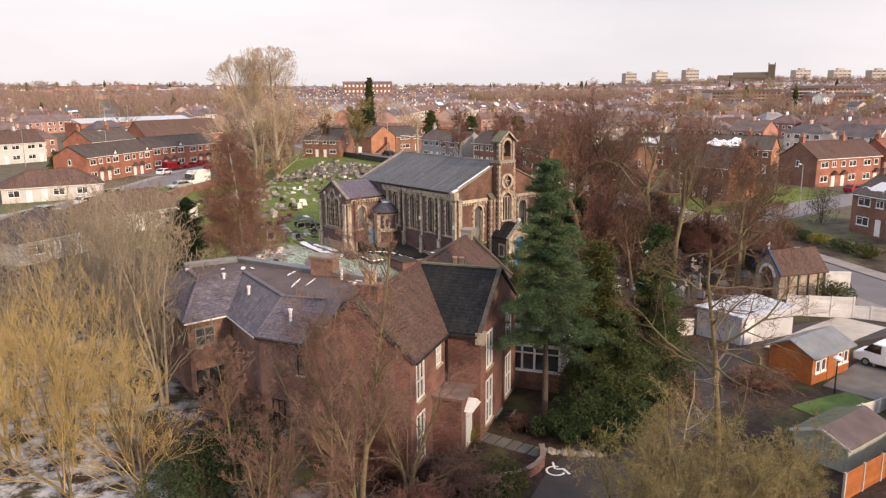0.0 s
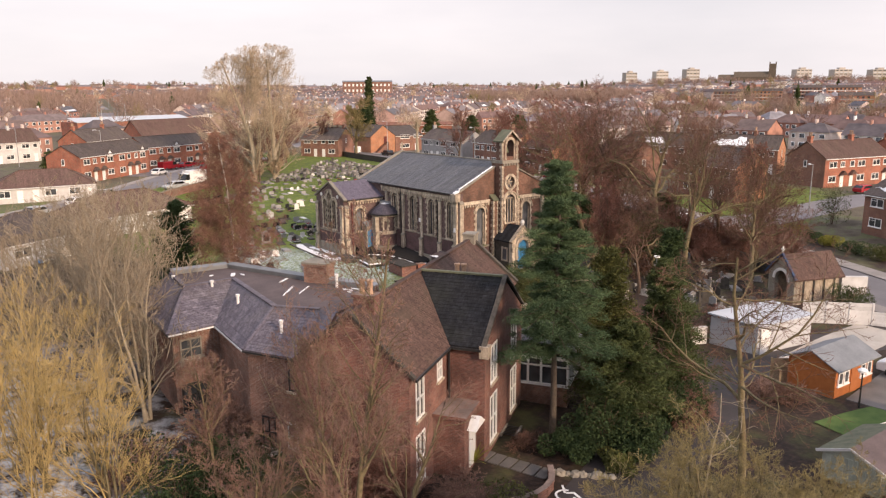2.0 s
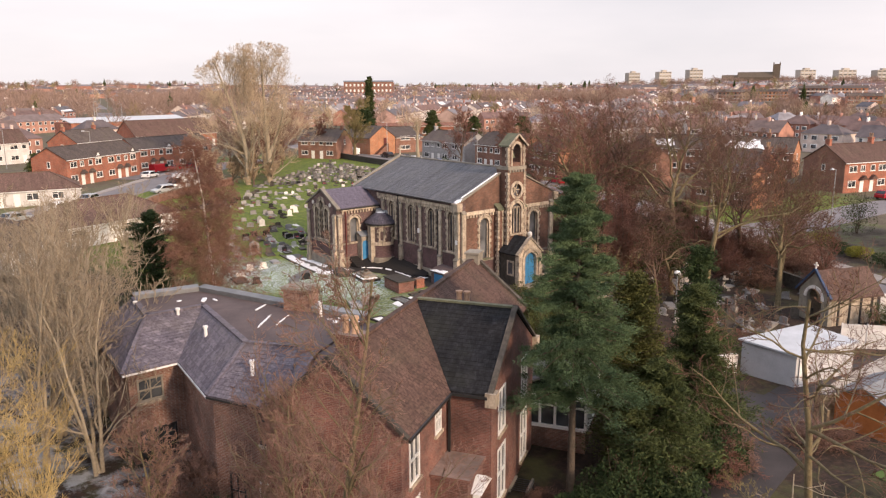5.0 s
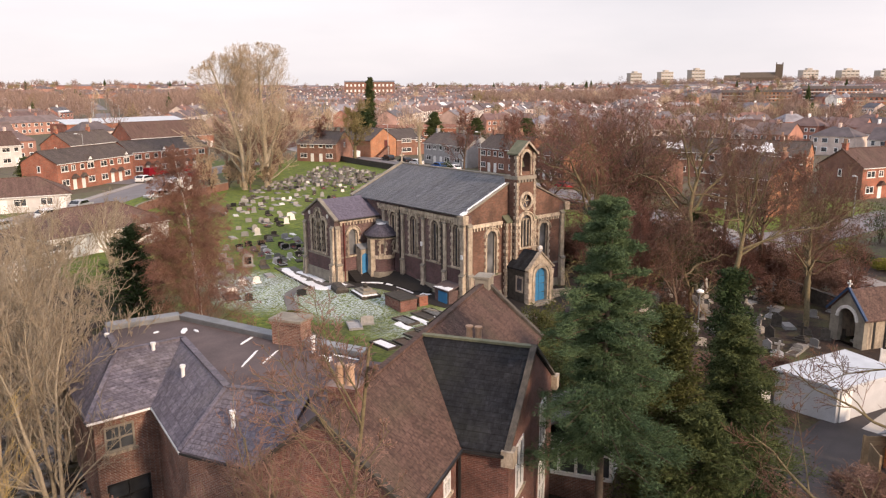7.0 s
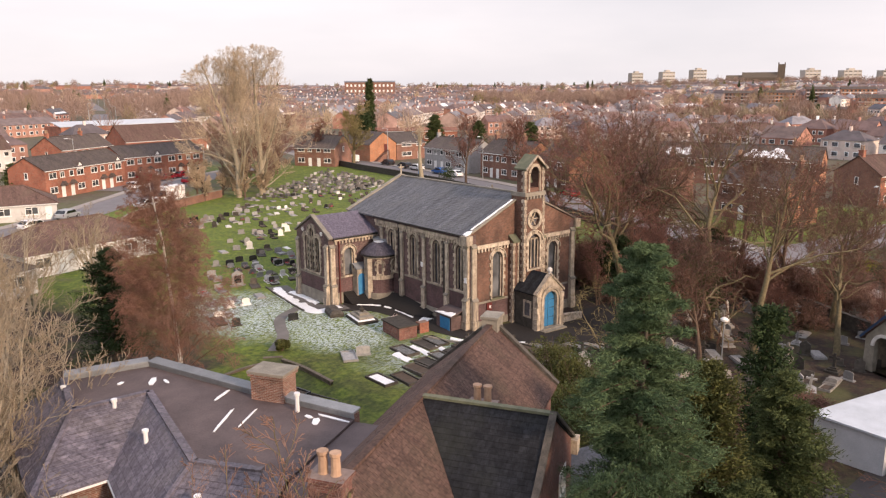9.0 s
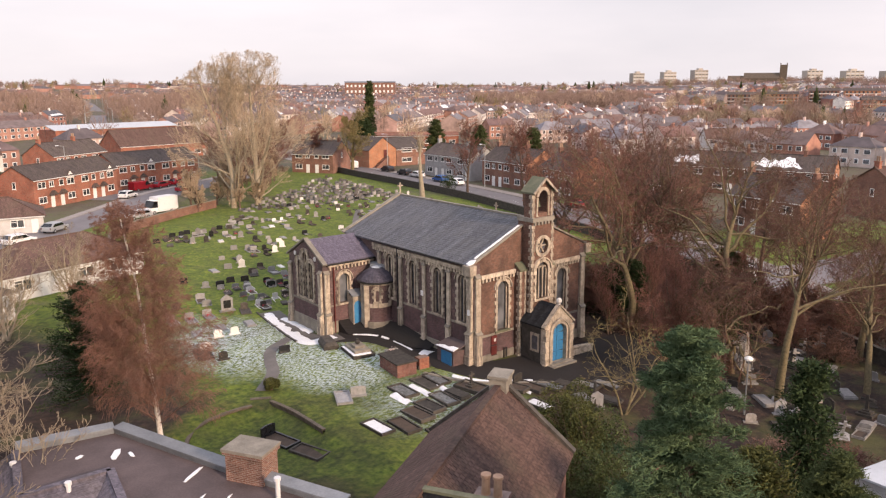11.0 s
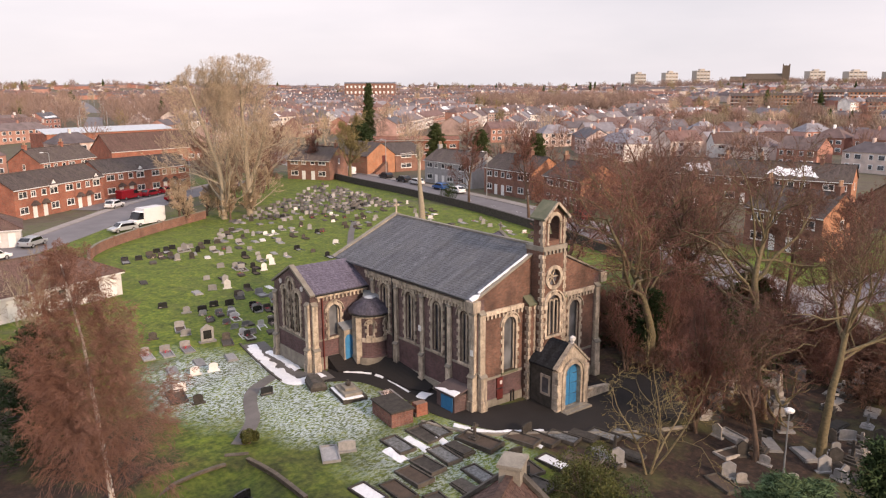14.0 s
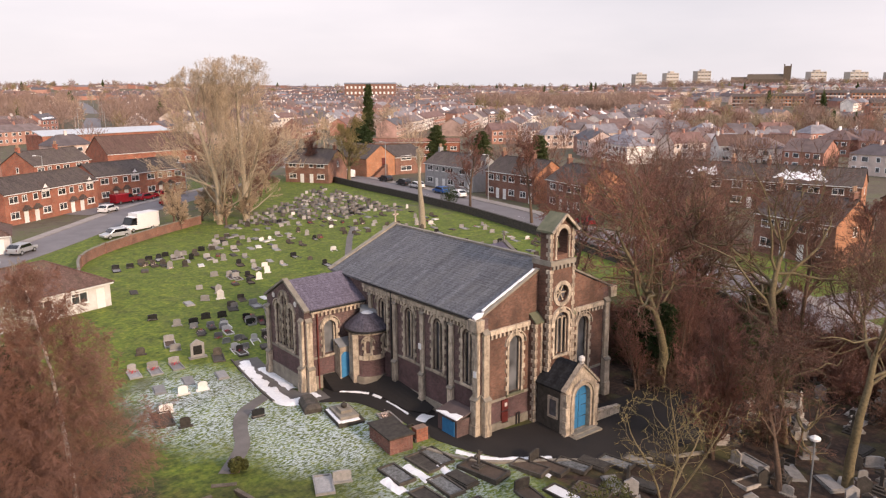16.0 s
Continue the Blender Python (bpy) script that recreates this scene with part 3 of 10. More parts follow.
def spline(pts, step=1.5):
    """A smooth line through points."""
    p = [Vector((*q[:2], 0)) for q in pts]
    p = [2 * p[0] - p[1]] + p + [2 * p[-1] - p[-2]]
    out = []
    for i in range(1, len(p) - 2):
        n = max(2, int((p[i + 1] - p[i]).length / step))
        for k in range(n):
            t = k / n
            out.append(0.5 * ((2 * p[i]) + (p[i + 1] - p[i - 1]) * t + (2 * p[i - 1] - 5 * p[i] + 4 * p[i + 1] - p[i + 2]) * t * t
                              + (3 * p[i] - p[i - 1] - 3 * p[i + 1] + p[i + 2]) * t ** 3))
    return out + [p[-2]]


def ribbon(pts, width, lift, side=0.0, cross=4, step=1.5, kerb=0.12):
    """A strip draped over the ground, with edges that go down into it."""
    line, s = spline(pts, step), Shape()
    rows = []
    for i, p in enumerate(line):
        d = (line[min(i + 1, len(line) - 1)] - line[max(i - 1, 0)]).normalized()
        nrm = Vector((-d.y, d.x, 0))
        row = []
        for k in range(cross + 1):
            q = p + nrm * (side + width * (k / cross - 0.5))
            row.append((q.x, q.y, ground_z(q.x, q.y) + lift))
        row = [(row[0][0], row[0][1], row[0][2] - kerb)] + row + [(row[-1][0], row[-1][1], row[-1][2] - kerb)]
        rows.append(row)
    n = len(rows[0])
    s.add([v for r in rows for v in r], [(j * n + i + 1, j * n + i, (j + 1) * n + i, (j + 1) * n + i + 1) for j in range(len(rows) - 1) for i in range(n - 1)])
    return s


MAIN_ROAD = [(92, 190), (80, 142), (74, 112), (70.5, 86), (65.5, 60), (57, 32), (47.5, 6), (40, -9), (33, -21), (26, -33), (16, -52), (4, -75)]
LANE = [(-48, 52), (-30, 64), (-15, 74), (-4, 83), (8, 95), (20, 107), (36, 118), (52, 128)]
ROADS = [
    ("road", ribbon(MAIN_ROAD, 7.6, 0.05), ROAD_TAR, "grey asphalt main road beside the cemetery"),
    ("pavement_near", ribbon(MAIN_ROAD, 1.8, 0.15, side=-4.75, cross=2), PAVING, "paved footway beside the cemetery wall"),
    ("pavement_far", ribbon(MAIN_ROAD, 2.2, 0.15, side=4.95, cross=2), PAVING, "paved footway in front of the houses"),
    ("side_street", ribbon([(44, -1), (58, -6), (76, -10), (110, -16), (160, -20)], 7.0, 0.065), ROAD_TAR, "grey asphalt side street"),
    ("lane", ribbon(LANE, 7.6, 0.05), ROAD_TAR, "grey asphalt residential lane"),
    ("lane_footway", ribbon(LANE, 1.6, 0.14, side=4.0, cross=2), PAVING, "paved footway before the terrace"),
    ("parking_court", ribbon([(9, 109), (16, 115), (24, 120), (34, 124)], 6.5, 0.07), ROAD_TAR, "asphalt parking court"),
    ("church_drive", ribbon([(-3.6, 12.6), (-1.3, 10.2), (-0.6, 5.5), (-0.7, 1.5), (0.6, -1.8), (4, -4.8), (9, -6.6), (15, -7.7), (24, -7.6), (34, -3)], 3.7, 0.03), ASPHALT, "near-black asphalt drive round the church"),
    ("church_forecourt", ribbon([(0, -2.6), (5, -3.6), (12, -4.6), (20, -5.0)], 5.0, 0.036), ASPHALT, "near-black asphalt forecourt"),
    ("footpath", ribbon([(-6.3, 15.2), (-9.3, 13.6), (-10.8, 11.3), (-11.9, 9.0), (-14.2, 6.6)], 0.95, 0.04, cross=2, step=0.7), PATH_TAR, "narrow tarred footpath through the grass"),
    ("path_beside_wing", ribbon([(-4.1, 23), (-4.75, 20), (-5.3, 17), (-5.75, 14.4), (-5.3, 12.7), (-3.6, 12.2)], 1.9, 0.045, cross=2, step=0.6), PATH_TAR, "tarred path beside the church wing"),
    ("house_drive", ribbon([(-82, -84), (-60, -65), (-38, -46), (-28, -37), (-20, -34), (-12, -32.5), (-4, -32), (6, -32.5), (16, -36)], 5.2, 0.03), WORN_TAR, "worn asphalt drive with puddles"),
    ("yard", ribbon([(-9, -31.8), (-5, -29.8), (-1, -29.0)], 4, 0.034), WORN_TAR, "worn asphalt yard"),
    ("cemetery_path", ribbon([(24, 20), (20, 32), (22, 44), (30, 56), (38, 66)], 0.9, 0.03, cross=2), PATH_TAR, "narrow path between the graves"),
    ("apron", ribbon([(2, -33.6), (9, -33.9), (15, -34.6)], 4.0, 0.045), CONCRETE, "pale concrete apron before the garage"),
]
for nm, shp, mt, lb in ROADS:
    tagged(part(nm, shp, mt), lb, "road" if "road" in nm or "street" in nm or "lane" in nm else "path", kind="structure")
lines = Shape()
line_pts = spline(MAIN_ROAD, 2.0)
for i in range(4, len(line_pts) - 4, 4):
    a, b = line_pts[i], line_pts[i + 1]
    lines.prism([(a.x, a.y - .06, ground_z(a.x, a.y) + .052), (b.x, b.y - .06, ground_z(b.x, b.y) + .052), (b.x, b.y + .06, ground_z(b.x, b.y) + .052), (a.x, a.y + .06, ground_z(a.x, a.y) + .052)], (0, 0, 0.004))
tagged(part("road_markings", lines, WHITE), "white broken centre line painted on the road", "road marking", kind="structure")

# ---- church ----
CHURCH = Matrix.Translation((0, 0, 0)) @ pose(0, 0, 0, 0, 0, -3.5)
church = empty("church", CHURCH, "dark brick church with buff stone dressings and slate roof", "church")
CW, CL, EAVE, RIDGE, CB = 12.3, 17.6, 8.35, 11.05, -0.5      # width, length, eaves, ridge, foot
CX = CW / 2


def arched_window(parent, wall, s, z0, z1, w, lights=2, surround=STONE, glass=GLASS_LEADED, sill_m=STONE):
    """A round-headed window with a toothed stone surround, mullions and leaded panes."""
    win = empty("window")
    win.parent = church if parent is not None else None
    n, r, d = 8, w / 2, 0.09
    t = 0.2

    def stone(q):
        part("surround_stone", Shape().prism([wall(s + x, z, 0) for x, z in q], Vector(wall(0, 0, d)) - Vector(wall(0, 0, 0))), surround, win)

    for i in range(n):
        a0, a1 = math.pi * i / n, math.pi * (i + 1) / n
        ring = [(k * math.cos(a), z1 - r + k * math.sin(a)) for k, a in ((r, a0), (r + t + (0.07 if i % 2 else 0), a0), (r + t + (0.07 if i % 2 else 0), a1), (r, a1))]
        stone(ring)
    rows = max(3, int((z1 - r - z0) / 0.28))
    for side in (-1, 1):
        for i in range(rows):
            a, b = z0 + (z1 - r - z0) * i / rows, z0 + (z1 - r - z0) * (i + 1) / rows
            o = r + (0.3 if i % 2 else 0.16)
            q = [(side * r, a), (side * o, a), (side * o, b), (side * r, b)]
            stone(q)
    sill = Shape()
    sill.prism([wall(s - r - 0.2, z0 - 0.16, -0.1), wall(s + r + 0.2, z0 - 0.16, -0.1), wall(s + r + 0.2, z0, -0.1), wall(s - r - 0.2, z0, -0.1)], Vector(wall(0, 0, 0.25)) - Vector(wall(0, 0, 0)))
    part("sill", sill, sill_m, win)
    arc = [math.pi * i / 12 for i in range(13)]
    band = [((r + t + 0.17) * math.cos(a), (r + t + 0.17) * math.sin(a)) for a in arc] + [((r + t + 0.09) * math.cos(a), (r + t + 0.09) * math.sin(a)) for a in reversed(arc)]
    hood = Shape().prism([wall(s + x, z1 - r + z, 0) for x, z in band], Vector(wall(0, 0, 0.15)) - Vector(wall(0, 0, 0)))
    part("hood_mould", hood, surround, win)
    g = Shape()
    g.prism([wall(s + x, z, -0.3) for x, z in arch_outline(w + 0.02, z0, z1 + 0.01)], Vector(wall(0, 0, 0.02)) - Vector(wall(0, 0, 0)))
    part("pane", g, glass, win, "pale leaded glass" if glass is GLASS_PALE else "dark leaded glass")
    mu = Shape()
    for i in range(1, lights):
        x = -r + w * i / lights
        mu.bar(wall(s + x, z0, -0.16), wall(s + x, z1 - r * 0.5, -0.16), 0.07 if glass is GLASS_PALE else 0.12)
    for side in (-1, 1):
        mu.bar(wall(s + side * (r - 0.06), z0, -0.14), wall(s + side * (r - 0.06), z1 - r, -0.14), 0.1)
    for i in range(lights):
        c, rr = -r + w * (i + 0.5) / lights, w / lights / 2
        for k in range(5):
            a0, a1 = math.pi * k / 5, math.pi * (k + 1) / 5
            mu.bar(wall(s + c + rr * math.cos(a0), z1 - r * 0.95 + rr * math.sin(a0), -0.17), wall(s + c + rr * math.cos(a1), z1 - r * 0.95 + rr * math.sin(a1), -0.17), 0.11)
    part("mullion", mu, surround, win)
    return win


def opening(wall, s, z0, z1, w, depth=1.4):
    return Shape().prism([wall(s + x, z, -depth) for x, z in arch_outline(w, z0, z1)], Vector(wall(0, 0, depth + 0.5)) - Vector(wall(0, 0, 0)))


def corbels(parent, wall, s0, s1, z, depth=0.16):
    """A stone band on a row of small corbels."""
    b = Shape()
    b.prism([wall(s0, z, 0), wall(s1, z, 0), wall(s1, z + 0.3, 0), wall(s0, z + 0.3, 0)], Vector(wall(0, 0, depth)) - Vector(wall(0, 0, 0)))
    part("cornice", b, STONE, parent, "buff stone cornice band")
    n = max(2, int((s1 - s0) / 0.34))
    one = Shape().prism([wall(-0.08, z - 0.28, 0), wall(0.08, z - 0.28, 0), wall(0.08, z - 0.003, 0), wall(-0.08, z - 0.003, 0)], Vector(wall(0, 0, depth * 0.9)) - Vector(wall(0, 0, 0)))
    me = one.mesh("corbel", STONE)
    for i in range(n):
        c = part("corbel", me, None, parent)
        c.location = Vector(wall(s0 + (s1 - s0) * (i + 0.5) / n, 0, 0)) - Vector(wall(0, 0, 0))


def buttress(parent, wall, s, z1, w=0.46, d=0.3, low=None):
    """A stepped stone buttress with weathered set-offs."""
    low = CB if low is None else low
    zm = low + (z1 - low) * 0.42
    b = Shape()
    for z0, z2, dd, ww in ((low, zm, d, w), (zm, z1 - 0.5, d * 0.62, w * 0.86)):
        q = [(0, z0), (dd, z0), (dd, z2), (0, z2 + dd * 0.7)]
        b.prism([wall(s - ww / 2, z, o) for o, z in q], Vector(wall(ww, 0, 0)) - Vector(wall(0, 0, 0)))
    b.prism([wall(s - w * .54, low, 0), wall(s + w * .54, low, 0), wall(s + w * .54, 1.3, 0), wall(s - w * .54, 1.3, 0)], Vector(wall(0, 0, d + 0.06)) - Vector(wall(0, 0, 0)))
    body = part("buttress", b, STONE, parent, "stepped buff stone buttress")
    bevelled(body, 0.03)
    for z2, dd, ww in ((zm, d, w), (z1 - 0.5, d * 0.62, w * 0.86)):
        q = [(0.02, z2 + dd * 0.7 + 0.05), (dd + 0.05, z2 - 0.02), (dd + 0.05, z2 - 0.1), (0.02, z2 + dd * 0.7 - 0.12)]
        part("set_off", Shape().prism([wall(s - ww / 2 - 0.03, z, o) for o, z in q], Vector(wall(ww + 0.06, 0, 0)) - Vector(wall(0, 0, 0))), STONE_GREY, body, "dark weathered sloping stone")


W_SIDE = at_wall((0, 0, 0), (0, 1, 0), (-1, 0, 0))
W_FRONT = at_wall((0, 0, 0), (1, 0, 0), (0, -1, 0))
side_windows = [(1.25, 3.7, 7.4, 0.95), (4.25, 3.7, 7.4, 1.05), (7.45, 3.7, 7.4, 1.05), (10.7, 3.7, 7.4, 1.05)]
wall_s = part("wall", Shape().box(0, 0.6, 0, CL, CB, EAVE), BRICK_CHURCH, church)
cut(wall_s, [opening(W_SIDE, *w) for w in side_windows])
part("wall", Shape().box(CW - 0.6, CW, 0, CL, CB, EAVE), BRICK_CHURCH, church)
gable = [(0.6, 0, CB), (CW - 0.6, 0, CB), (CW - 0.6, 0, EAVE), (CX, 0, RIDGE), (0.6, 0, EAVE)]
gfull = [(0, 0.003, EAVE), (CW, 0.003, EAVE), (CX, 0.003, RIDGE + 0.05)]
wall_f = part("wall", Shape().prism(gable, (0, 0.6, 0)), BRICK_FACADE, church)
part("gable", Shape().prism([(x, y, z) for x, y, z in gfull], (0, 0.5, 0)), BRICK_FACADE, church)
front_windows = [(2.95, 2.8, 6.7, 1.15), (CW - 2.75, 2.8, 6.7, 1.15)]
cut(wall_f, [opening(W_FRONT, *w) for w in front_windows])
part("wall", Shape().prism([(x, CL - 0.6, z) for x, y, z in gable[:2] + [gable[2], gable[3], gable[4]]], (0, 0.6, 0)), BRICK_CHURCH, church)
for w in side_windows:
    arched_window(church, W_SIDE, w[0], w[1], w[2], w[3])
for w in front_windows:
    arched_window(church, W_FRONT, w[0], w[1], w[2], w[3], 1, glass=GLASS_PALE, sill_m=COPPER)
for s in (2.8, 5.9, 9.1, 12.2):
    buttress(church, W_SIDE, s, 7.9)
for sp, w in (((0.28, W_SIDE), 0), ((0.3, W_FRONT), 0), ((CW - 0.3, W_FRONT), 0)):
    buttress(church, sp[1], sp[0], 7.9, 0.56, 0.4)
corbels(church, W_SIDE, 0.6, 13.2, EAVE - 0.62)
corbels(church, W_FRONT, 0.65, 4.2, EAVE - 1.2)
corbels(church, W_FRONT, 7.9, CW - 0.65, EAVE - 1.2)
for wl_, a, b in ((W_SIDE, 0.6, 13.2), (W_FRONT, 0.65, 4.2), (W_FRONT, 7.9, CW - 0.65)):
    for z, h, d in ((3.45 if wl_ is W_SIDE else 2.55, 0.16, 0.07),):
        bands = Shape().prism([wl_(a, z, 0), wl_(b, z, 0), wl_(b, z + h, 0), wl_(a, z + h, 0)], Vector(wl_(0, 0, d)) - Vector(wl_(0, 0, 0)))
    part("string_course", bands, STONE_GREY, church, "weathered stone string course")
    top = 1.45 if wl_ is W_SIDE else 1.1
    bands = Shape().prism([wl_(a, CB, 0), wl_(b, CB, 0), wl_(b, top, 0), wl_(a, top, 0)], Vector(wl_(0, 0, 0.1)) - Vector(wl_(0, 0, 0)))
    part("plinth", bands, STONE_GREY, church, "weathered stone plinth")
    bands = Shape().prism([wl_(a, top, 0), wl_(b, top, 0), wl_(b, z, 0), wl_(a, z, 0)], Vector(wl_(0, 0, 0.015)) - Vector(wl_(0, 0, 0)))
    part("dado", bands, BRICK_PLUM, church, "dado of darker plum brick")


def roof_pair(parent, x0, x1, y0, y1, eave, ridge, mat, over=0.25, thick=0.12, along="y", name="roof"):
    """Two slopes over a rectangle, the ridge along x or y."""
    for side in (-1, 1):
        if along == "y":
            c, e = (x0 + x1) / 2, (x0 if side < 0 else x1)
            dx = (e - c)
            k = (ridge - eave) / abs(dx)
            q = [(e + side * over, y0, eave - over * k), (c, y0, ridge), (c, y0, ridge + thick), (e + side * over, y0, eave - over * k + thick)]
            s = Shape().prism(q, (0, y1 - y0, 0))
        else:
            c, e = (y0 + y1) / 2, (y0 if side < 0 else y1)
            k = (ridge - eave) / abs(e - c)
            q = [(x0, e + side * over, eave - over * k), (x0, c, ridge), (x0, c, ridge + thick), (x0, e + side * over, eave - over * k + thick)]
            s = Shape().prism(q, (x1 - x0, 0, 0))
        part(name, s, mat, parent)


def coping(parent, pts, w, h, mat, name="coping", label=""):
    s = Shape()
    for a, b in zip(pts, pts[1:]):
        s.bar(a, b, w, h)
    return part(name, s, mat, parent, label)


roof_pair(church, 0, CW, 0.2, CL, EAVE, RIDGE, SLATE, 0.3)
k_ = (RIDGE - EAVE) / CX
slate_courses([(-0.3, 0.2, EAVE - 0.3 * k_ + 0.12), (-0.3, CL, EAVE - 0.3 * k_ + 0.12), (CX, CL, RIDGE + 0.12), (CX, 0.2, RIDGE + 0.12)], 0.3, 0.24, 0.016, SLATE, church)
part("ridge_tile", Shape().bar((CX, 0.2, RIDGE + 0.14), (CX, CL, RIDGE + 0.14), 0.3, 0.12), STONE_GREY, church)
coping(church, [(-0.35, 0.1, EAVE - 0.02), (CX, 0.1, RIDGE + 0.24)], 0.36, 0.12, STONE_GREY, label="weathered stone gable coping")
coping(church, [(CW + 0.35, 0.1, EAVE - 0.02), (CX, 0.1, RIDGE + 0.24)], 0.36, 0.12, STONE_GREY)
coping(church, [(-0.35, CL, EAVE - 0.02), (CX, CL, RIDGE + 0.24)], 0.4, 0.16, STONE_GREY)
coping(church, [(CW + 0.35, CL, EAVE - 0.02), (CX, CL, RIDGE + 0.24)], 0.4, 0.16, STONE_GREY)
for x in (-0.28, CW + 0.28):
    kn = Shape().prism([(x - 0.3, -0.25, EAVE - 0.75), (x + 0.3, -0.25, EAVE - 0.75), (x + 0.36, -0.25, EAVE), (x - 0.36, -0.25, EAVE)], (0, 0.8, 0))
    part("kneeler", kn, STONE, church)
part("gutter", Shape().bar((-0.34, 0.4, EAVE - 0.06), (-0.34, 13.0, EAVE - 0.06), 0.14, 0.12), BLACK, church, "black cast-iron gutter")
part("downpipe", Shape().bar((-0.13, 9.5, CB), (-0.13, 9.5, EAVE - 0.1), 0.11), BLACK, church, "black cast-iron downpipe")
part("downpipe", Shape().bar((-0.09, 3.2, CB), (-0.09, 3.2, EAVE - 0.4), 0.09), BLACK, church, "black cast-iron downpipe")
cross = Shape().bar((CX, CL, RIDGE + 0.2), (CX, CL, RIDGE + 1.25), 0.12).bar((CX - 0.3, CL, RIDGE + 0.95), (CX + 0.3, CL, RIDGE + 0.95), 0.12)
part("gable_cross", cross, STONE, church, "stone cross on the gable end")

# bell turret on the front
tw0, tw1, ty = CX - 1.15, CX + 1.1, -1.05
W_TOWER = at_wall((CX - 0.02, ty, 0), (1, 0, 0), (0, -1, 0))
tower = part("bell_tower", Shape().box(tw0, tw1, ty, 0.5, CB, 11.1), BRICK_FACADE, church, "brick bell tower with stone quoins")
rose_hole = Shape().prism([W_TOWER(0.62 * math.cos(2 * math.pi * i / 16), 9.15 + 0.62 * math.sin(2 * math.pi * i / 16), -0.45) for i in range(16)], (0, -0.8, 0))
cut(tower, [opening(W_TOWER, 0, 5.0, 7.9, 1.3, 0.45), rose_hole])
arched_window(tower, W_TOWER, 0, 5.0, 7.9, 1.3, 3)
for i in range(20):
    a0, a1 = 2 * math.pi * i / 20, 2 * math.pi * (i + 1) / 20
    part("ring_stone", Shape().prism([W_TOWER(k * math.cos(a), 9.15 + k * math.sin(a), 0) for k, a in ((0.6, a0), (0.86, a0), (0.86, a1), (0.6, a1))], (0, -0.1, 0)), STONE, tower)
for i in range(6):
    a = math.pi * i / 3
    part("spoke", Shape().bar(W_TOWER(0.05 * math.cos(a), 9.15 + 0.05 * math.sin(a), -0.2), W_TOWER(0.62 * math.cos(a), 9.15 + 0.62 * math.sin(a), -0.2), 0.08), STONE, tower)
part("pane", Shape().prism([W_TOWER(0.63 * math.cos(2 * math.pi * i / 16), 9.15 + 0.63 * math.sin(2 * math.pi * i / 16), -0.3) for i in range(16)], (0, -0.02, 0)), GLASS_LEADED, tower)
quoin_a = Shape().box(-0.16, 0.16, -0.05, 0.3, 0, 0.26).mesh("quoin", STONE)
quoin_b = Shape().box(-0.1, 0.1, -0.05, 0.2, 0, 0.26).mesh("quoin", STONE)
z = CB
i = 0
while z < 10.7:
    for x in (tw0 + 0.06, tw1 - 0.06):
        q = part("quoin", quoin_a if i % 2 else quoin_b, None, tower)
        q.location = (x, ty, z)
    z += 0.3
    i += 1
for x0, x1 in ((tw0 - 0.75, tw0 - 0.05), (tw1 + 0.05, tw1 + 0.75)):
    part("pier", Shape().prism([(x0, -0.55, CB), (x0, 0.05, CB), (x0, 0.05, 7.75), (x0, -0.55, 7.3)], (x1 - x0, 0, 0)), BRICK_FACADE, tower)
    part("cap", Shape().prism([(x0 - 0.06, -0.65, 7.28), (x1 + 0.06, -0.65, 7.28), (x1 + 0.06, 0.0, 7.8), (x0 - 0.06, 0.0, 7.8)], (0, 0, 0.12)), COPPER, tower, "mossy sloping stone cap")
z, i = CB, 0
while z < 7.2:
    for x in (tw0 - 0.68, tw0 - 0.14, tw1 + 0.14, tw1 + 0.68):
        q = part("quoin", quoin_a if i % 2 else quoin_b, None, tower)
        q.location = (x, -0.55, z)
        q.scale = (0.8, 1, 1)
    z += 0.3
    i += 1
tb = Shape()
tb.box(tw0 - 0.07, tw1 + 0.07, ty - 0.1, 0.56, 11.1, 11.42)
for k in range(6):
    tb.box(tw0 + 0.1 + k * 0.37, tw0 + 0.28 + k * 0.37, ty - 0.14, ty, 10.86, 11.1)
part("cornice", tb, STONE_GREY, tower, "projecting stone cornice")
bell_body = part("bellcote", Shape().prism([(tw0 + 0.1, ty + 0.08, 11.42), (tw1 - 0.1, ty + 0.08, 11.42), (tw1 - 0.1, ty + 0.08, 13.45), (CX, ty + 0.08, 14.25), (tw0 + 0.1, ty + 0.08, 13.45)], (0, 0.95, 0)), BRICK_FACADE, church, "open bellcote with a round arch")
cut(bell_body, [Shape().prism([(CX + x, ty - 0.5, zz) for x, zz in arch_outline(0.95, 11.75, 13.5)], (0, 2.6, 0))])
for k in range(7):
    for x in (tw0 + 0.1, tw1 - 0.1):
        q = part("quoin", quoin_a if k % 2 else quoin_b, None, bell_body)
        q.location = (x, ty + 0.08, 11.44 + k * 0.29)
for k in range(9):
    a0, a1 = math.pi * k / 9, math.pi * (k + 1) / 9
    part("arch_stone", Shape().prism([(CX + r_ * math.cos(a), ty + 0.08, 13.02 + r_ * math.sin(a)) for r_, a in ((0.47, a0), (0.72, a0), (0.72, a1), (0.47, a1))], (0, -0.08, 0)), STONE, bell_body)
for x in (tw0 + 0.5, tw1 - 0.5):
    bc = Shape().lathe(x, ty + 0.04, [(0.11, 11.5), (0.07, 11.65), (0.07, 12.75), (0.12, 12.95)], 8)
    part("shaft", bc, STONE, bell_body)
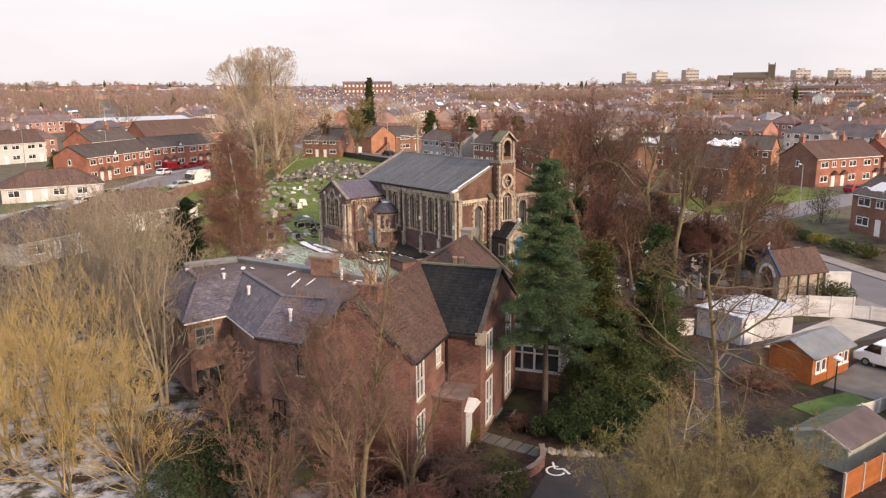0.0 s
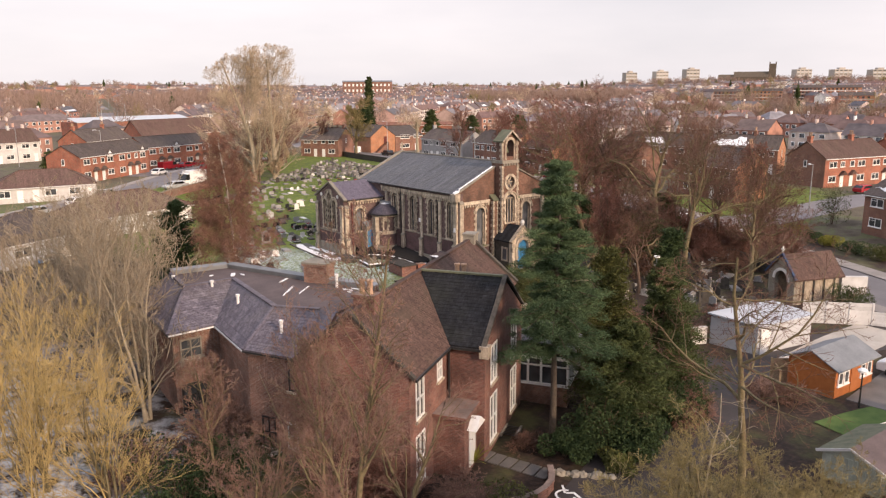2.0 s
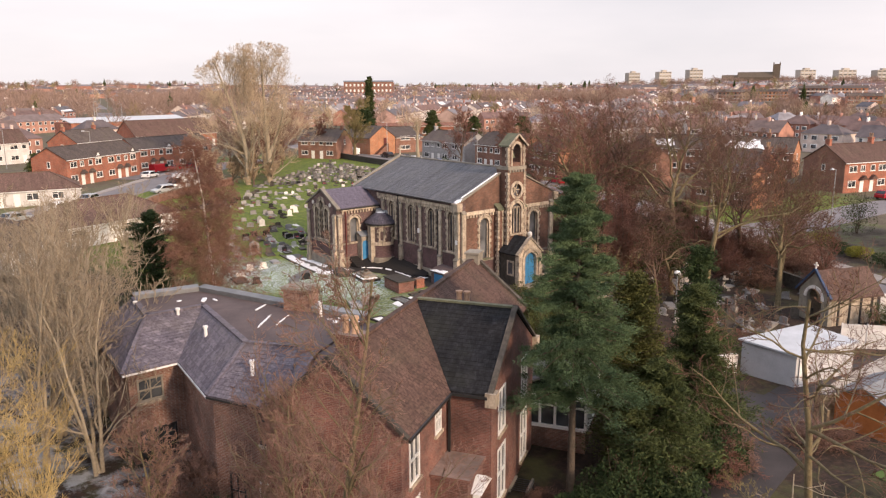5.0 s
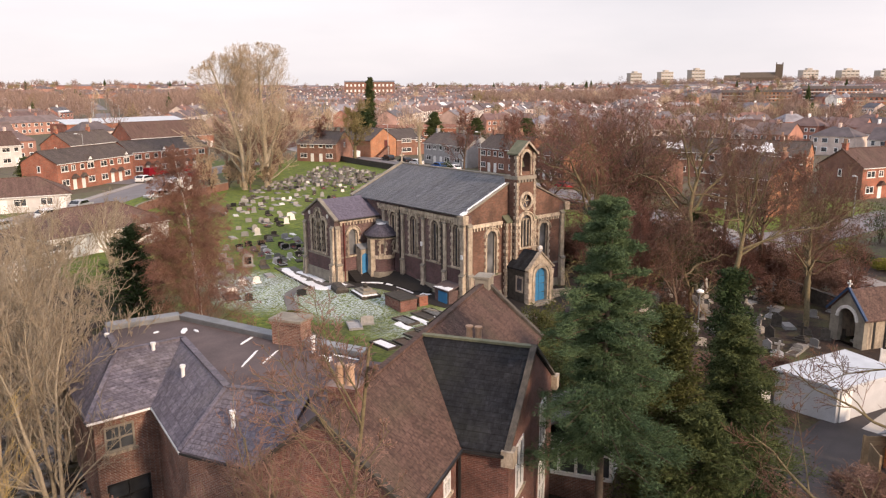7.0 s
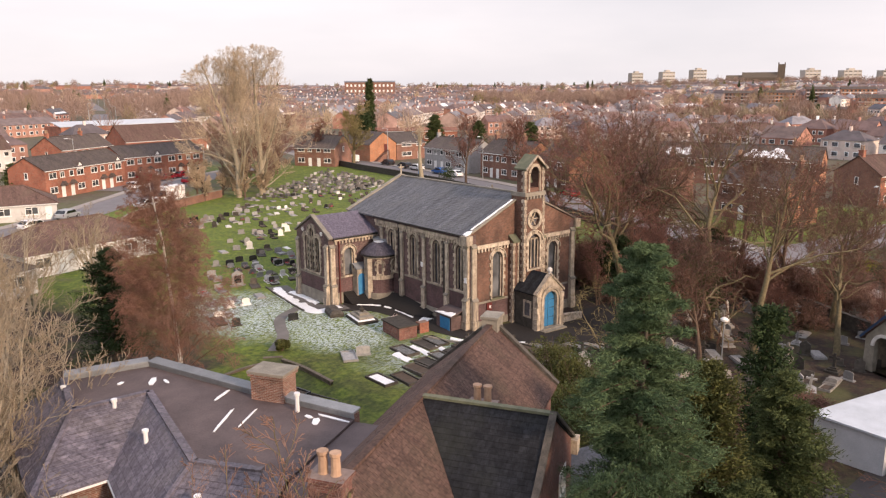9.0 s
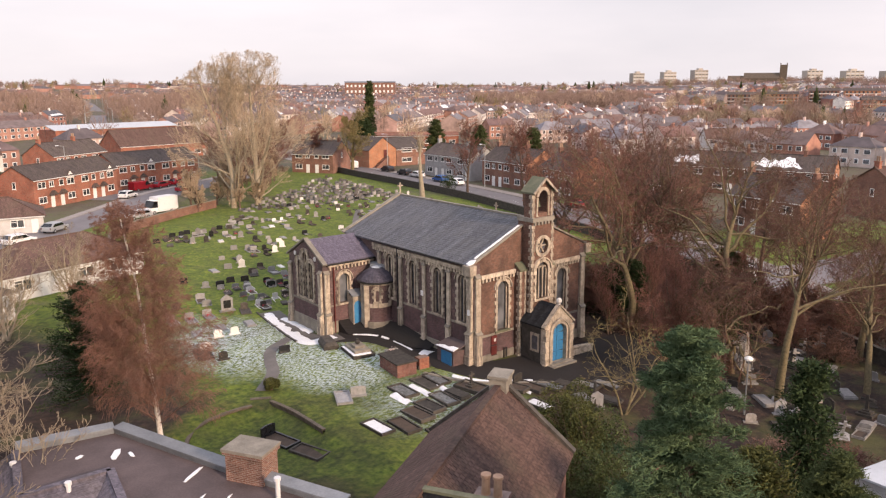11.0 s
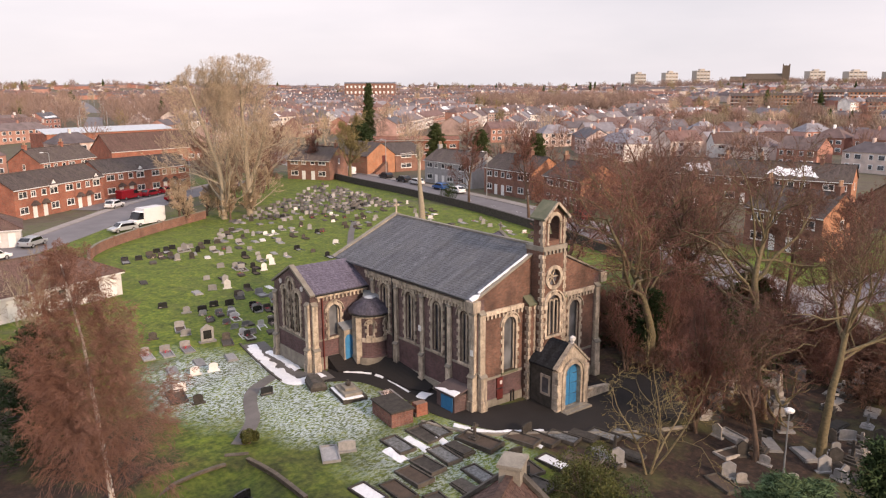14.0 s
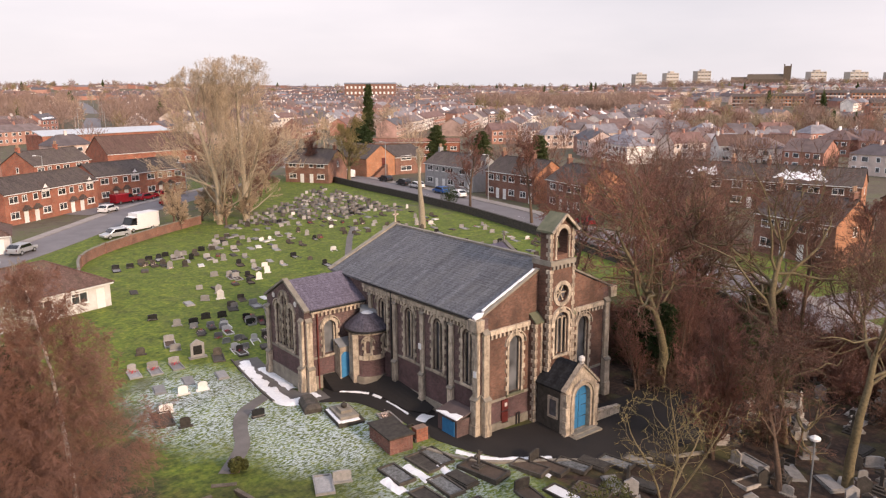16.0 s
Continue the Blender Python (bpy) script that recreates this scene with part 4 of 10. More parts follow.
part("bell", Shape().lathe(CX, ty + 0.7, [(0.34, 12.15), (0.3, 12.25), (0.2, 12.6), (0.1, 12.78), (0.02, 12.8)], 12), rough_stuff("bronze", (0.05, 0.06, 0.04), (0.1, 0.1, 0.06), 4, 0.5, metal=0.6), bell_body, "dark bronze bell")
for side in (-1, 1):
    e = CX + side * (1.15 + 0.1)
    part("roof", Shape().prism([(e, ty - 0.2, 13.25), (CX, ty - 0.2, 14.33), (CX, ty - 0.2, 14.47), (e, ty - 0.2, 13.39)], (0, 1.45, 0)), COPPER, bell_body, "mossy stone roof slab")
coping(bell_body, [(CX - 1.25, ty - 0.22, 13.3), (CX, ty - 0.22, 14.4), (CX + 1.25, ty - 0.22, 13.3)], 0.1, 0.16, STONE)

# porch
PX, PY, PE, PR = 6.0, -3.15, 3.4, 4.8
porch = empty("porch")
porch.parent = church
W_PORCH = at_wall((PX, PY, 0), (1, 0, 0), (0, -1, 0))
pw = part("wall", Shape().prism([(PX - 1.5, PY, CB), (PX + 1.5, PY, CB), (PX + 1.5, PY, PE), (PX, PY, PR), (PX - 1.5, PY, PE)], (0, 0.5, 0)), STONE, porch, "stone gabled porch front")
cut(pw, [opening(W_PORCH, 0, 0.35, 3.45, 1.5, 1.0)])
for x in (PX - 1.5, PX + 1.1):
    part("wall", Shape().box(x, x + 0.4, PY + 0.5, 0, CB, PE), STONE_OLD, porch)
for x in (PX - 1.32, PX + 1.32):
    for k in range(8):
        part("quoin", Shape().box(x - (0.3 if k % 2 else 0.22), x + (0.3 if k % 2 else 0.22), PY - 0.1, PY + 0.2, CB + k * 0.46, CB + k * 0.46 + 0.44), STONE, porch)
ar = Shape()
for rr, dd in ((0.76, 0.1), (0.98, 0.18)):
    for i in range(12):
        a0, a1 = math.pi * i / 12, math.pi * (i + 1) / 12
        ar.prism([W_PORCH(k * math.cos(a), 2.7 + k * math.sin(a), 0) for k, a in ((rr, a0), (rr + 0.2, a0), (rr + 0.2, a1), (rr, a1))], (0, -dd, 0))
    for sd in (-1, 1):
        ar.prism([W_PORCH(sd * rr, 0.35, 0), W_PORCH(sd * (rr + 0.2), 0.35, 0), W_PORCH(sd * (rr + 0.2), 2.7, 0), W_PORCH(sd * rr, 2.7, 0)], (0, -dd, 0))
part("arch", ar, STONE, porch, "moulded round stone arch")
pd = part("door", Shape().prism([W_PORCH(x, zz, -0.32) for x, zz in arch_outline(1.5, 0.4, 3.44)], (0, -0.07, 0)), BLUE, porch, "bright blue arched double door")
hd = Shape()
for zz in (1.1, 1.9, 2.6):
    for sd in (-1, 1):
        hd.prism([W_PORCH(sd * 0.7, zz, -0.25), W_PORCH(sd * 0.7, zz + 0.08, -0.25), W_PORCH(sd * 0.12, zz + 0.05, -0.25)], (0, -0.02, 0))
hd.prism([W_PORCH(-0.012, 0.4, -0.25), W_PORCH(0.012, 0.4, -0.25), W_PORCH(0.012, 3.4, -0.25), W_PORCH(-0.012, 3.4, -0.25)], (0, -0.012, 0))
part("hinge", hd, BLACK, pd, "black iron strap hinges")
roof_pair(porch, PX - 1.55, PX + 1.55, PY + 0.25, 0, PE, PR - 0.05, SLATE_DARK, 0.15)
coping(porch, [(PX - 1.68, PY + 0.1, PE - 0.05), (PX, PY + 0.1, PR + 0.1), (PX + 1.68, PY + 0.1, PE - 0.05)], 0.4, 0.14, STONE)
part("finial", Shape().lathe(PX, PY + 0.1, [(0.14, PR), (0.12, PR + 0.2), (0.22, PR + 0.35), (0.2, PR + 0.55), (0.05, PR + 0.65)], 8), MARBLE, porch, "pale carved finial")
part("step", Shape().box(PX - 1.3, PX + 1.3, PY - 0.75, PY, CB, 0.34).box(PX - 1.1, PX + 1.1, PY - 0.4, PY - 0.003, 0.3, 0.42), STONE_GREY, porch)
s = Shape().bar((PX + 1.5, PY + 0.4, 1.0), (PX + 4.4, PY + 0.4, 0.7), 0.35, 0.14)
s.box(PX + 1.5, PX + 4.4, PY + 0.28, PY + 0.52, CB - 0.4, 0.75)
part("low_wall", s, STONE, porch)
win_p = Shape().box(PX - 1.53, PX - 1.49, -2.35, -1.75, 1.4, 2.5)
part("window", win_p, GLASS_LEADED, porch)
part("surround", Shape().box(PX - 1.57, PX - 1.495, -2.5, -2.36, 1.25, 2.7).box(PX - 1.57, PX - 1.495, -1.74, -1.6, 1.25, 2.7).box(PX - 1.57, PX - 1.495, -2.36, -1.74, 2.51, 2.7).box(PX - 1.6, PX - 1.495, -2.36, -1.74, 1.25, 1.39), STONE, porch)

# transept towards the graves, with its twin behind
TX, TY0, TY1, TE, TR = -5.15, 13.15, 18.9, 6.8, 8.35
TC = (TY0 + TY1) / 2
transept = empty("transept")
transept.parent = church
W_TG = at_wall((TX, TC, 0), (0, -1, 0), (-1, 0, 0))
W_TS = at_wall((0, TY0, 0), (1, 0, 0), (0, -1, 0))
tg = part("wall", Shape().prism([(TX, TY0, CB), (TX, TY1, CB), (TX, TY1, TE), (TX, TC, TR), (TX, TY0, TE)], (0.5, 0, 0)), BRICK_CHURCH, transept)
tri = [(-0.95, 3.4, 6.6, 0.75), (0, 3.4, 7.4, 0.8), (0.95, 3.4, 6.6, 0.75)]
cut(tg, [opening(W_TG, *w) for w in tri])
for w in tri:
    arched_window(transept, W_TG, w[0], w[1], w[2], w[3], 1, STONE)
ts = part("wall", Shape().box(TX + 0.5, 0, TY0, TY0 + 0.5, CB, TE), BRICK_CHURCH, transept)
cut(ts, [opening(W_TS, -3.1, 3.2, 5.75, 1.0)])
arched_window(transept, W_TS, -3.1, 3.2, 5.75, 1.0, 1, glass=GLASS_PALE)
part("wall", Shape().box(TX + 0.5, 0.003, TY1 - 0.5, TY1, CB, TE), BRICK_CHURCH, transept)
roof_pair(transept, TX + 0.15, 3.2, TY0, TY1, TE, TR, SLATE_PURPLE, 0.2, along="x")
k_ = (TR - TE) / (TC - TY0)
slate_courses([(TX + 0.15, TY0 - 0.2, TE - 0.2 * k_ + 0.12), (0.2, TY0 - 0.2, TE - 0.2 * k_ + 0.12), (2.9, TC, TR + 0.12), (TX + 0.15, TC, TR + 0.12)], 0.3, 0.24, 0.016, SLATE_PURPLE, transept)
coping(transept, [(TX + 0.1, TY0 - 0.3, TE - 0.02), (TX + 0.1, TC, TR + 0.22), (TX + 0.1, TY1 + 0.3, TE - 0.02)], 0.42, 0.15, STONE_GREY, label="weathered stone coping")
corbels(transept, W_TS, TX + 0.5, -0.05, TE - 0.32)
buttress(transept, W_TS, TX + 0.3, 6.5, 0.55, 0.36)
buttress(transept, W_TG, TC - TY0 - 0.3, 6.5, 0.55, 0.36)
buttress(transept, W_TG, TY0 - TC + 0.3, 6.5, 0.55, 0.36)
for wl_, a, b in ((W_TS, TX + 0.3, -0.05), (W_TG, TY0 - TC, TC - TY0)):
    bs = Shape().prism([wl_(a, 3.0, 0), wl_(b, 3.0, 0), wl_(b, 3.15, 0), wl_(a, 3.15, 0)], Vector(wl_(0, 0, 0.07)) - Vector(wl_(0, 0, 0)))
    part("string_course", bs, STONE_GREY, transept)
    bs = Shape().prism([wl_(a, CB, 0), wl_(b, CB, 0), wl_(b, 1.7, 0), wl_(a, 1.7, 0)], Vector(wl_(0, 0, 0.1)) - Vector(wl_(0, 0, 0)))
    part("plinth", bs, STONE_GREY, transept)
    bs = Shape().prism([wl_(a, 1.7, 0), wl_(b, 1.7, 0), wl_(b, 3.0, 0), wl_(a, 3.0, 0)], Vector(wl_(0, 0, 0.015)) - Vector(wl_(0, 0, 0)))
    part("dado", bs, BRICK_PLUM, transept, "dado of darker plum brick")
for sd in (-1.7, 1.7):
    disc = Shape().prism([W_TG(sd + 0.2 * math.cos(2 * math.pi * k / 10), 7.05 + 0.2 * math.sin(2 * math.pi * k / 10), 0) for k in range(10)], (-0.06, 0, 0))
    part("roundel", disc, MARBLE, transept, "pale stone roundel")
part("gutter", Shape().bar((TX + 0.4, TY0 - 0.22, TE - 0.08), (0, TY0 - 0.22, TE - 0.08), 0.13), BLACK, transept)
part("downpipe", Shape().bar((TX + 1.0, TY0 - 0.1, CB), (TX + 1.0, TY0 - 0.1, TE - 0.1), 0.1), RED_BOARD, transept, "red-brown downpipe")
far_t = empty("transept")
far_t.parent = church
roof_pair(far_t, CW - 3.2, CW + 5.0, TY0, TY1, TE, TR, SLATE_PURPLE, 0.2, along="x")
part("wall", Shape().prism([(CW + 5.0, TY0, CB), (CW + 5.0, TY1, CB), (CW + 5.0, TY1, TE), (CW + 5.0, TC, TR), (CW + 5.0, TY0, TE)], (-0.5, 0, 0)), BRICK_CHURCH, far_t)
part("wall", Shape().box(CW, CW + 4.5, TY0, TY0 + 0.5, CB, TE), BRICK_CHURCH, far_t)
part("wall", Shape().box(CW, CW + 4.5, TY1 - 0.5, TY1, CB, TE), BRICK_CHURCH, far_t)
coping(far_t, [(CW + 4.9, TY0 - 0.3, TE), (CW + 4.9, TC, TR + 0.22), (CW + 4.9, TY1 + 0.3, TE)], 0.42, 0.15, STONE_GREY)
part("gable_cross", Shape().bar((CW + 4.9, TC, TR + 0.2), (CW + 4.9, TC, TR + 1.1), 0.12).bar((CW + 4.9, TC - 0.28, TR + 0.8), (CW + 4.9, TC + 0.28, TR + 0.8), 0.12), STONE, far_t)

# round stair turret in the corner
turret = empty("stair_turret")
turret.parent = church
tcx, tcy, trr = -0.55, 11.95, 1.45
part("wall", Shape().lathe(tcx, tcy, [(trr + 0.08, CB), (trr + 0.08, 1.72), (trr, 1.78), (trr, 2.9)], 24), BRICK_PLUM, turret)
part("plinth", Shape().lathe(tcx, tcy, [(trr + 0.13, CB), (trr + 0.13, 1.66)], 24), STONE_GREY, turret)
part("band", Shape().lathe(tcx, tcy, [(trr + 0.06, 2.9), (trr + 0.06, 3.25)], 24), STONE, turret, "buff stone band")
part("wall", Shape().lathe(tcx, tcy, [(trr, 3.25), (trr, 4.8)], 24), BRICK_CHURCH, turret)
part("cornice", Shape().lathe(tcx, tcy, [(trr + 0.06, 4.8), (trr + 0.12, 4.98)], 24), STONE, turret)
part("eaves_board", Shape().lathe(tcx, tcy, [(trr + 0.28, 4.99), (trr + 0.28, 5.13)], 24), BLACK, turret)
part("roof", Shape().lathe(tcx, tcy, [(trr + 0.3, 5.134), (trr + 0.3, 5.18), (1.3, 5.62), (0.8, 5.98), (0.45, 6.12)], 16), SLATE_TURRET, turret, "bowed roof of dark purple slate")
part("cap", Shape().lathe(tcx, tcy, [(0.5, 6.06), (0.44, 6.16), (0.05, 6.24)], 12), PANEL_WHITE, turret, "pale lead cap")
part("link_roof", Shape().prism([(tcx - 0.6, tcy + 0.3, 5.3), (tcx + 0.9, tcy - 0.9, 5.3), (tcx + 0.9, tcy - 0.7, 6.3), (tcx - 0.3, tcy + 0.5, 6.3)], (0.5, 0.7, 0.12)), LEAD, turret, "pale lead link roof")
for ang in (237, 292):
    a = radians(ang)
    o = (tcx + trr * math.cos(a), tcy + trr * math.sin(a), 0)
    arched_window(turret, at_wall(o, (-math.sin(a), math.cos(a), 0), (math.cos(a), math.sin(a), 0)), 0, 3.45, 4.4, 0.3, 1)
part("pier", Shape().prism([(tcx - trr - 0.2, tcy - 0.5, CB), (tcx - trr + 0.3, tcy - 0.75, CB), (tcx - trr + 0.4, tcy + 0.2, CB), (tcx - trr - 0.1, tcy + 0.2, CB)], (0, 0, 4.8 - CB)), STONE, turret, "buff stone pier beside the door")
lp = empty("lobby")
lp.parent = turret
part("wall", Shape().box(-2.75, -1.7, 12.35, 13.15, CB, 3.75), STONE, lp)
part("roof", Shape().prism([(-2.85, 12.25, 3.75), (-1.6, 12.25, 3.75), (-1.6, 13.05, 4.15), (-2.85, 13.05, 4.15)], (0, 0, 0.1)), LEAD, lp)
part("door", Shape().prism([(-2.3 + x, 12.32, zz) for x, zz in arch_outline(0.72, 1.4, 3.35)], (0, 0.06, 0)), BLUE, lp, "blue painted side door")

# tarred bank against the foot of the walls
bank = Shape()
foot = [(-3.84, 13.05, 1.72), (-2.6, 13.05, 1.68), (-1.3, 12.2, 1.62), (-0.4, 11.0, 1.6), (-0.08, 9.0, 1.66), (-0.08, 6.6, 1.4), (-0.08, 4.6, 1.0)]
rim = [(-3.7, 11.75), (-3.0, 11.2), (-1.95, 10.1), (-1.72, 9.2), (-1.65, 8.2), (-1.6, 5.7), (-0.8, 4.4)]
rows_ = 5
for (fx, fy, fz), (ox, oy) in zip(foot, rim):
    g = CHURCH @ Vector((ox, oy, 0))
    oz = ground_z(g.x, g.y) + 0.12
    for k in range(rows_ + 1):
        f = k / rows_
        bank.v.append((fx + (ox - fx) * f, fy + (oy - fy) * f, fz + (oz - fz) * (1 - (1 - f) ** 1.25)))
    bank.v.append((ox, oy, oz - 0.4))
n_ = rows_ + 2
for j_ in range(len(foot) - 1):
    for k in range(n_ - 1):
        bank.f.append((j_ * n_ + k, j_ * n_ + k + 1, (j_ + 1) * n_ + k + 1, (j_ + 1) * n_ + k))
bank.m = [0] * len(bank.f)
bank.add([bank.v[k] for k in range(n_)] + [(-3.84, 13.05, CB)], [tuple(range(n_ + 1))])
tb_ = tagged(part("bank", bank, ASPHALT), "black tarred bank against the church walls", "bank", kind="structure")
tb_.matrix_basis = CHURCH

# boiler-house lean-to with a blue door
lean = empty("lean_to", CHURCH @ pose(-0.62, 1.55, 0), "low brick lean-to with a blue door and snowy roof", "outhouse")
part("wall", Shape().box(-0.85, 0.55, -0.95, 0.95, CB, 1.75), BRICK_CHURCH, lean)
part("roof", Shape().prism([(-1.0, -1.1, 1.78), (0.5, -1.1, 2.15), (0.5, 1.1, 2.15), (-1.0, 1.1, 1.78)], (0, 0, 0.1)), FELT, lean)
part("snow", Shape().prism([(-0.99, -1.08, 1.885), (-0.45, -1.07, 2.02), (-0.5, -0.5, 2.01), (-0.72, -0.2, 1.955), (-0.66, 0.3, 1.97), (-0.84, 0.7, 1.92), (-0.99, 1.0, 1.885)], (0, 0, 0.06)), SNOW, lean, "strip of melting snow")
part("door", Shape().box(-0.9, -0.853, -0.75, 0.45, 0.3, 1.65), BLUE, lean, "bright blue boarded door")
nb = part("notice_board", Shape().box(1.75, 2.3, -0.12, -0.02, 0.95, 1.68), RED_BOARD, church, "dark red notice board")
nb2 = part("notice_board", Shape().box(1.75, 2.3, -0.12, -0.02, 1.78, 2.5), RED_BOARD, church, "dark red notice board")
for z_ in (1.0, 1.83):
    part("board_frame", Shape().box(1.72, 2.33, -0.14, -0.122, z_ - 0.06, z_ - 0.02), BLACK, nb if z_ < 1.5 else nb2)
part("notice", Shape().box(2.0, 2.2, -0.135, -0.122, 2.05, 2.3), MARBLE, nb2, "small pale notice")
for y_, z_, d_ in ((0.1, 4.5, 0.27), (5.88, 4.8, 0.21)):
    part("plaque", Shape().box(-d_ - 0.03, -d_, y_, y_ + 0.3, z_, z_ + 0.42), WHITE, church, "small white wall plaque")
for x_ in (3.05, 3.3):
    part("pipe", Shape().bar((x_, -0.16, 0.1), (x_, -0.16, 1.35), 0.08), BLACK, church, "short black standpipe")
slope = (RIDGE - EAVE) / CX
run = [0.28 + k * 0.3 for k in range(16)]
rim_ = [(v, 0.3, EAVE + v * slope + 0.27) for v in run] + [(v, 0.15 - 0.1 * noise.noise(Vector((v * 1.7, 3.1, 0))), EAVE + v * slope + 0.27) for v in reversed(run)]
part("snow", Shape().prism(rim_, (0, 0, 0.07)), SNOW, church, "thin snow lying along the gable coping")
snow_c = Shape().prism([(-0.55, -0.1, EAVE + 0.03), (-0.1, -0.15, EAVE + 0.16), (0.27, 0.05, EAVE + 0.3), (0.0, 0.4, EAVE + 0.22), (-0.45, 0.35, EAVE + 0.06)], (0, 0, 0.08))
part("snow", snow_c, SNOW, church, "snow lying on the gable kneeler")

# ---- old brick house below the church ----
HOUSE = pose(-23.63, -21.2, 0, 0, 0, 27.4)
HB, HE, HR = -1.6, 5.6, 8.2          # foot, eaves, ridge
house = empty("house", HOUSE, "large old brick house with slate roofs and stone copings", "house")


def sash_window(parent, wall, s, z0, z1, w, cross=1, frame_mat=WHITE):
    win = empty("window")
    win.parent = parent
    e = [s - w / 2, s - w / 2 + 0.09, s - 0.03, s + 0.03, s + w / 2 - 0.09, s + w / 2]
    zs = [z0, z0 + 0.09]
    for k in range(1, cross + 1):
        zz = z0 + (z1 - z0) * k / (cross + 1)
        zs += [zz - 0.03, zz + 0.03]
    zs += [z1 - 0.09, z1]
    part("window_frame", lattice(wall, e, zs, lambda i, j: i % 2 == 0 or j % 2 == 0, -0.1, 0.04), frame_mat, win)
    part("pane", Shape().prism([wall(s - w / 2 + 0.08, z0 + 0.08, -0.06), wall(s + w / 2 - 0.08, z0 + 0.08, -0.06), wall(s + w / 2 - 0.08, z1 - 0.08, -0.06), wall(s - w / 2 + 0.08, z1 - 0.08, -0.06)], (Vector(wall(0, 0, 0.02)) - Vector(wall(0, 0, 0)))), GLASS, win)
    sl = Shape().prism([wall(s - w / 2 - 0.1, z0 - 0.12, -0.05), wall(s + w / 2 + 0.1, z0 - 0.12, -0.05), wall(s + w / 2 + 0.1, z0 - 0.003, -0.05), wall(s - w / 2 - 0.1, z0 - 0.003, -0.05)], (Vector(wall(0, 0, 0.17)) - Vector(wall(0, 0, 0))))
    part("window_sill", sl, STONE, win)
    return win


def hole(wall, s, z0, z1, w, depth=0.34):
    return Shape().prism([wall(s - w / 2, z0, -depth), wall(s + w / 2, z0, -depth), wall(s + w / 2, z1, -depth), wall(s - w / 2, z1, -depth)], Vector(wall(0, 0, depth + 0.4)) - Vector(wall(0, 0, 0)))


A0, A1, AB = -9.3, 9.8, 3.05
W_AR = at_wall((0, -AB, 0), (1, 0, 0), (0, -1, 0))
ar_wins = [(-8.0, 3.0, 5.1, 1.1), (-5.2, 3.9, 5.2, 0.75), (-8.0, -0.5, 2.2, 1.2), (5.5, 3.2, 5.0, 1.0)]
wa = part("wall", Shape().box(A0, A1, -AB, -AB + 0.4, HB, HE), BRICK_HOUSE, house)
cut(wa, [hole(W_AR, *w) for w in ar_wins])
for w in ar_wins:
    sash_window(house, W_AR, *w)
part("wall", Shape().box(A0, A1, AB - 0.4, AB, HB, HE), BRICK_HOUSE, house)
for a, d in ((A0, 0.4), (A1, -0.4)):
    part("wall", Shape().prism([(a, -AB + 0.4, HB), (a, AB - 0.4, HB), (a, AB - 0.4, HE), (a, AB, HE), (a, 0, HR), (a, -AB, HE), (a, -AB + 0.4, HE)], (d, 0, 0)), BRICK_HOUSE, house)
roof_pair(house, A0 - 0.1, A1 - 0.05, -AB, AB, HE, HR, TILE_BROWN, 0.3, along="x")
k_ = (HR - HE) / AB
for sd in (-1, 1):
    slate_courses([(A0 - 0.1, sd * (AB + 0.3), HE - 0.3 * k_ + 0.12), (A1 - 0.05, sd * (AB + 0.3), HE - 0.3 * k_ + 0.12), (A1 - 0.05, 0, HR + 0.12), (A0 - 0.1, 0, HR + 0.12)], 0.24, 0.2, 0.018, TILE_BROWN, house)
part("ridge_tile", Shape().bar((A0, 0, HR + 0.14), (A1, 0, HR + 0.14), 0.28, 0.12), TILE_BROWN, house)
coping(house, [(A1, -AB - 0.35, HE - 0.08), (A1, 0, HR + 0.3), (A1, AB + 0.35, HE - 0.08)], 0.3, 0.14, STONE_OLD, label="weathered stone gable coping")
part("chimney", Shape().box(A1 - 0.55, A1 + 0.45, -0.4, 0.4, 6.5, HR + 0.45).box(A1 - 0.62, A1 + 0.52, -0.47, 0.47, HR + 0.45, HR + 0.58), STONE_GREY, house, "stone end chimney")
coping(house, [(A0, -AB - 0.3, HE - 0.08), (A0, 0, HR + 0.28), (A0, AB + 0.3, HE - 0.08)], 0.26, 0.12, STONE_OLD)
# cross wing with the dark slates
B0, B1, BE = -4.0, 4.0, -5.15
W_BG = at_wall((0, BE, 0), (1, 0, 0), (0, -1, 0))
part("wall", Shape().box(B0, B0 + 0.4, BE, -AB, HB, HE - 0.05), BRICK_HOUSE, house)
part("wall", Shape().box(B1 - 0.4, B1, BE, -AB, HB, HE - 0.05), BRICK_HOUSE, house)
bg = part("wall", Shape().prism([(B0 + 0.4, BE, HB), (B1 - 0.4, BE, HB), (B1 - 0.4, BE, HE - 0.05), (B1, BE, HE - 0.05), (0, BE, HR - 0.02), (B0, BE, HE - 0.05), (B0 + 0.4, BE, HE - 0.05)], (0, 0.4, 0)), BRICK_HOUSE, house)
bg_wins = [(-2.3, 3.0, 5.2, 1.25), (-2.3, -0.4, 2.3, 1.35), (2.0, 3.0, 5.2, 1.25), (2.0, -0.4, 2.3, 1.35)]
cut(bg, [hole(W_BG, *w) for w in bg_wins])
for w in bg_wins:
    sash_window(house, W_BG, *w)
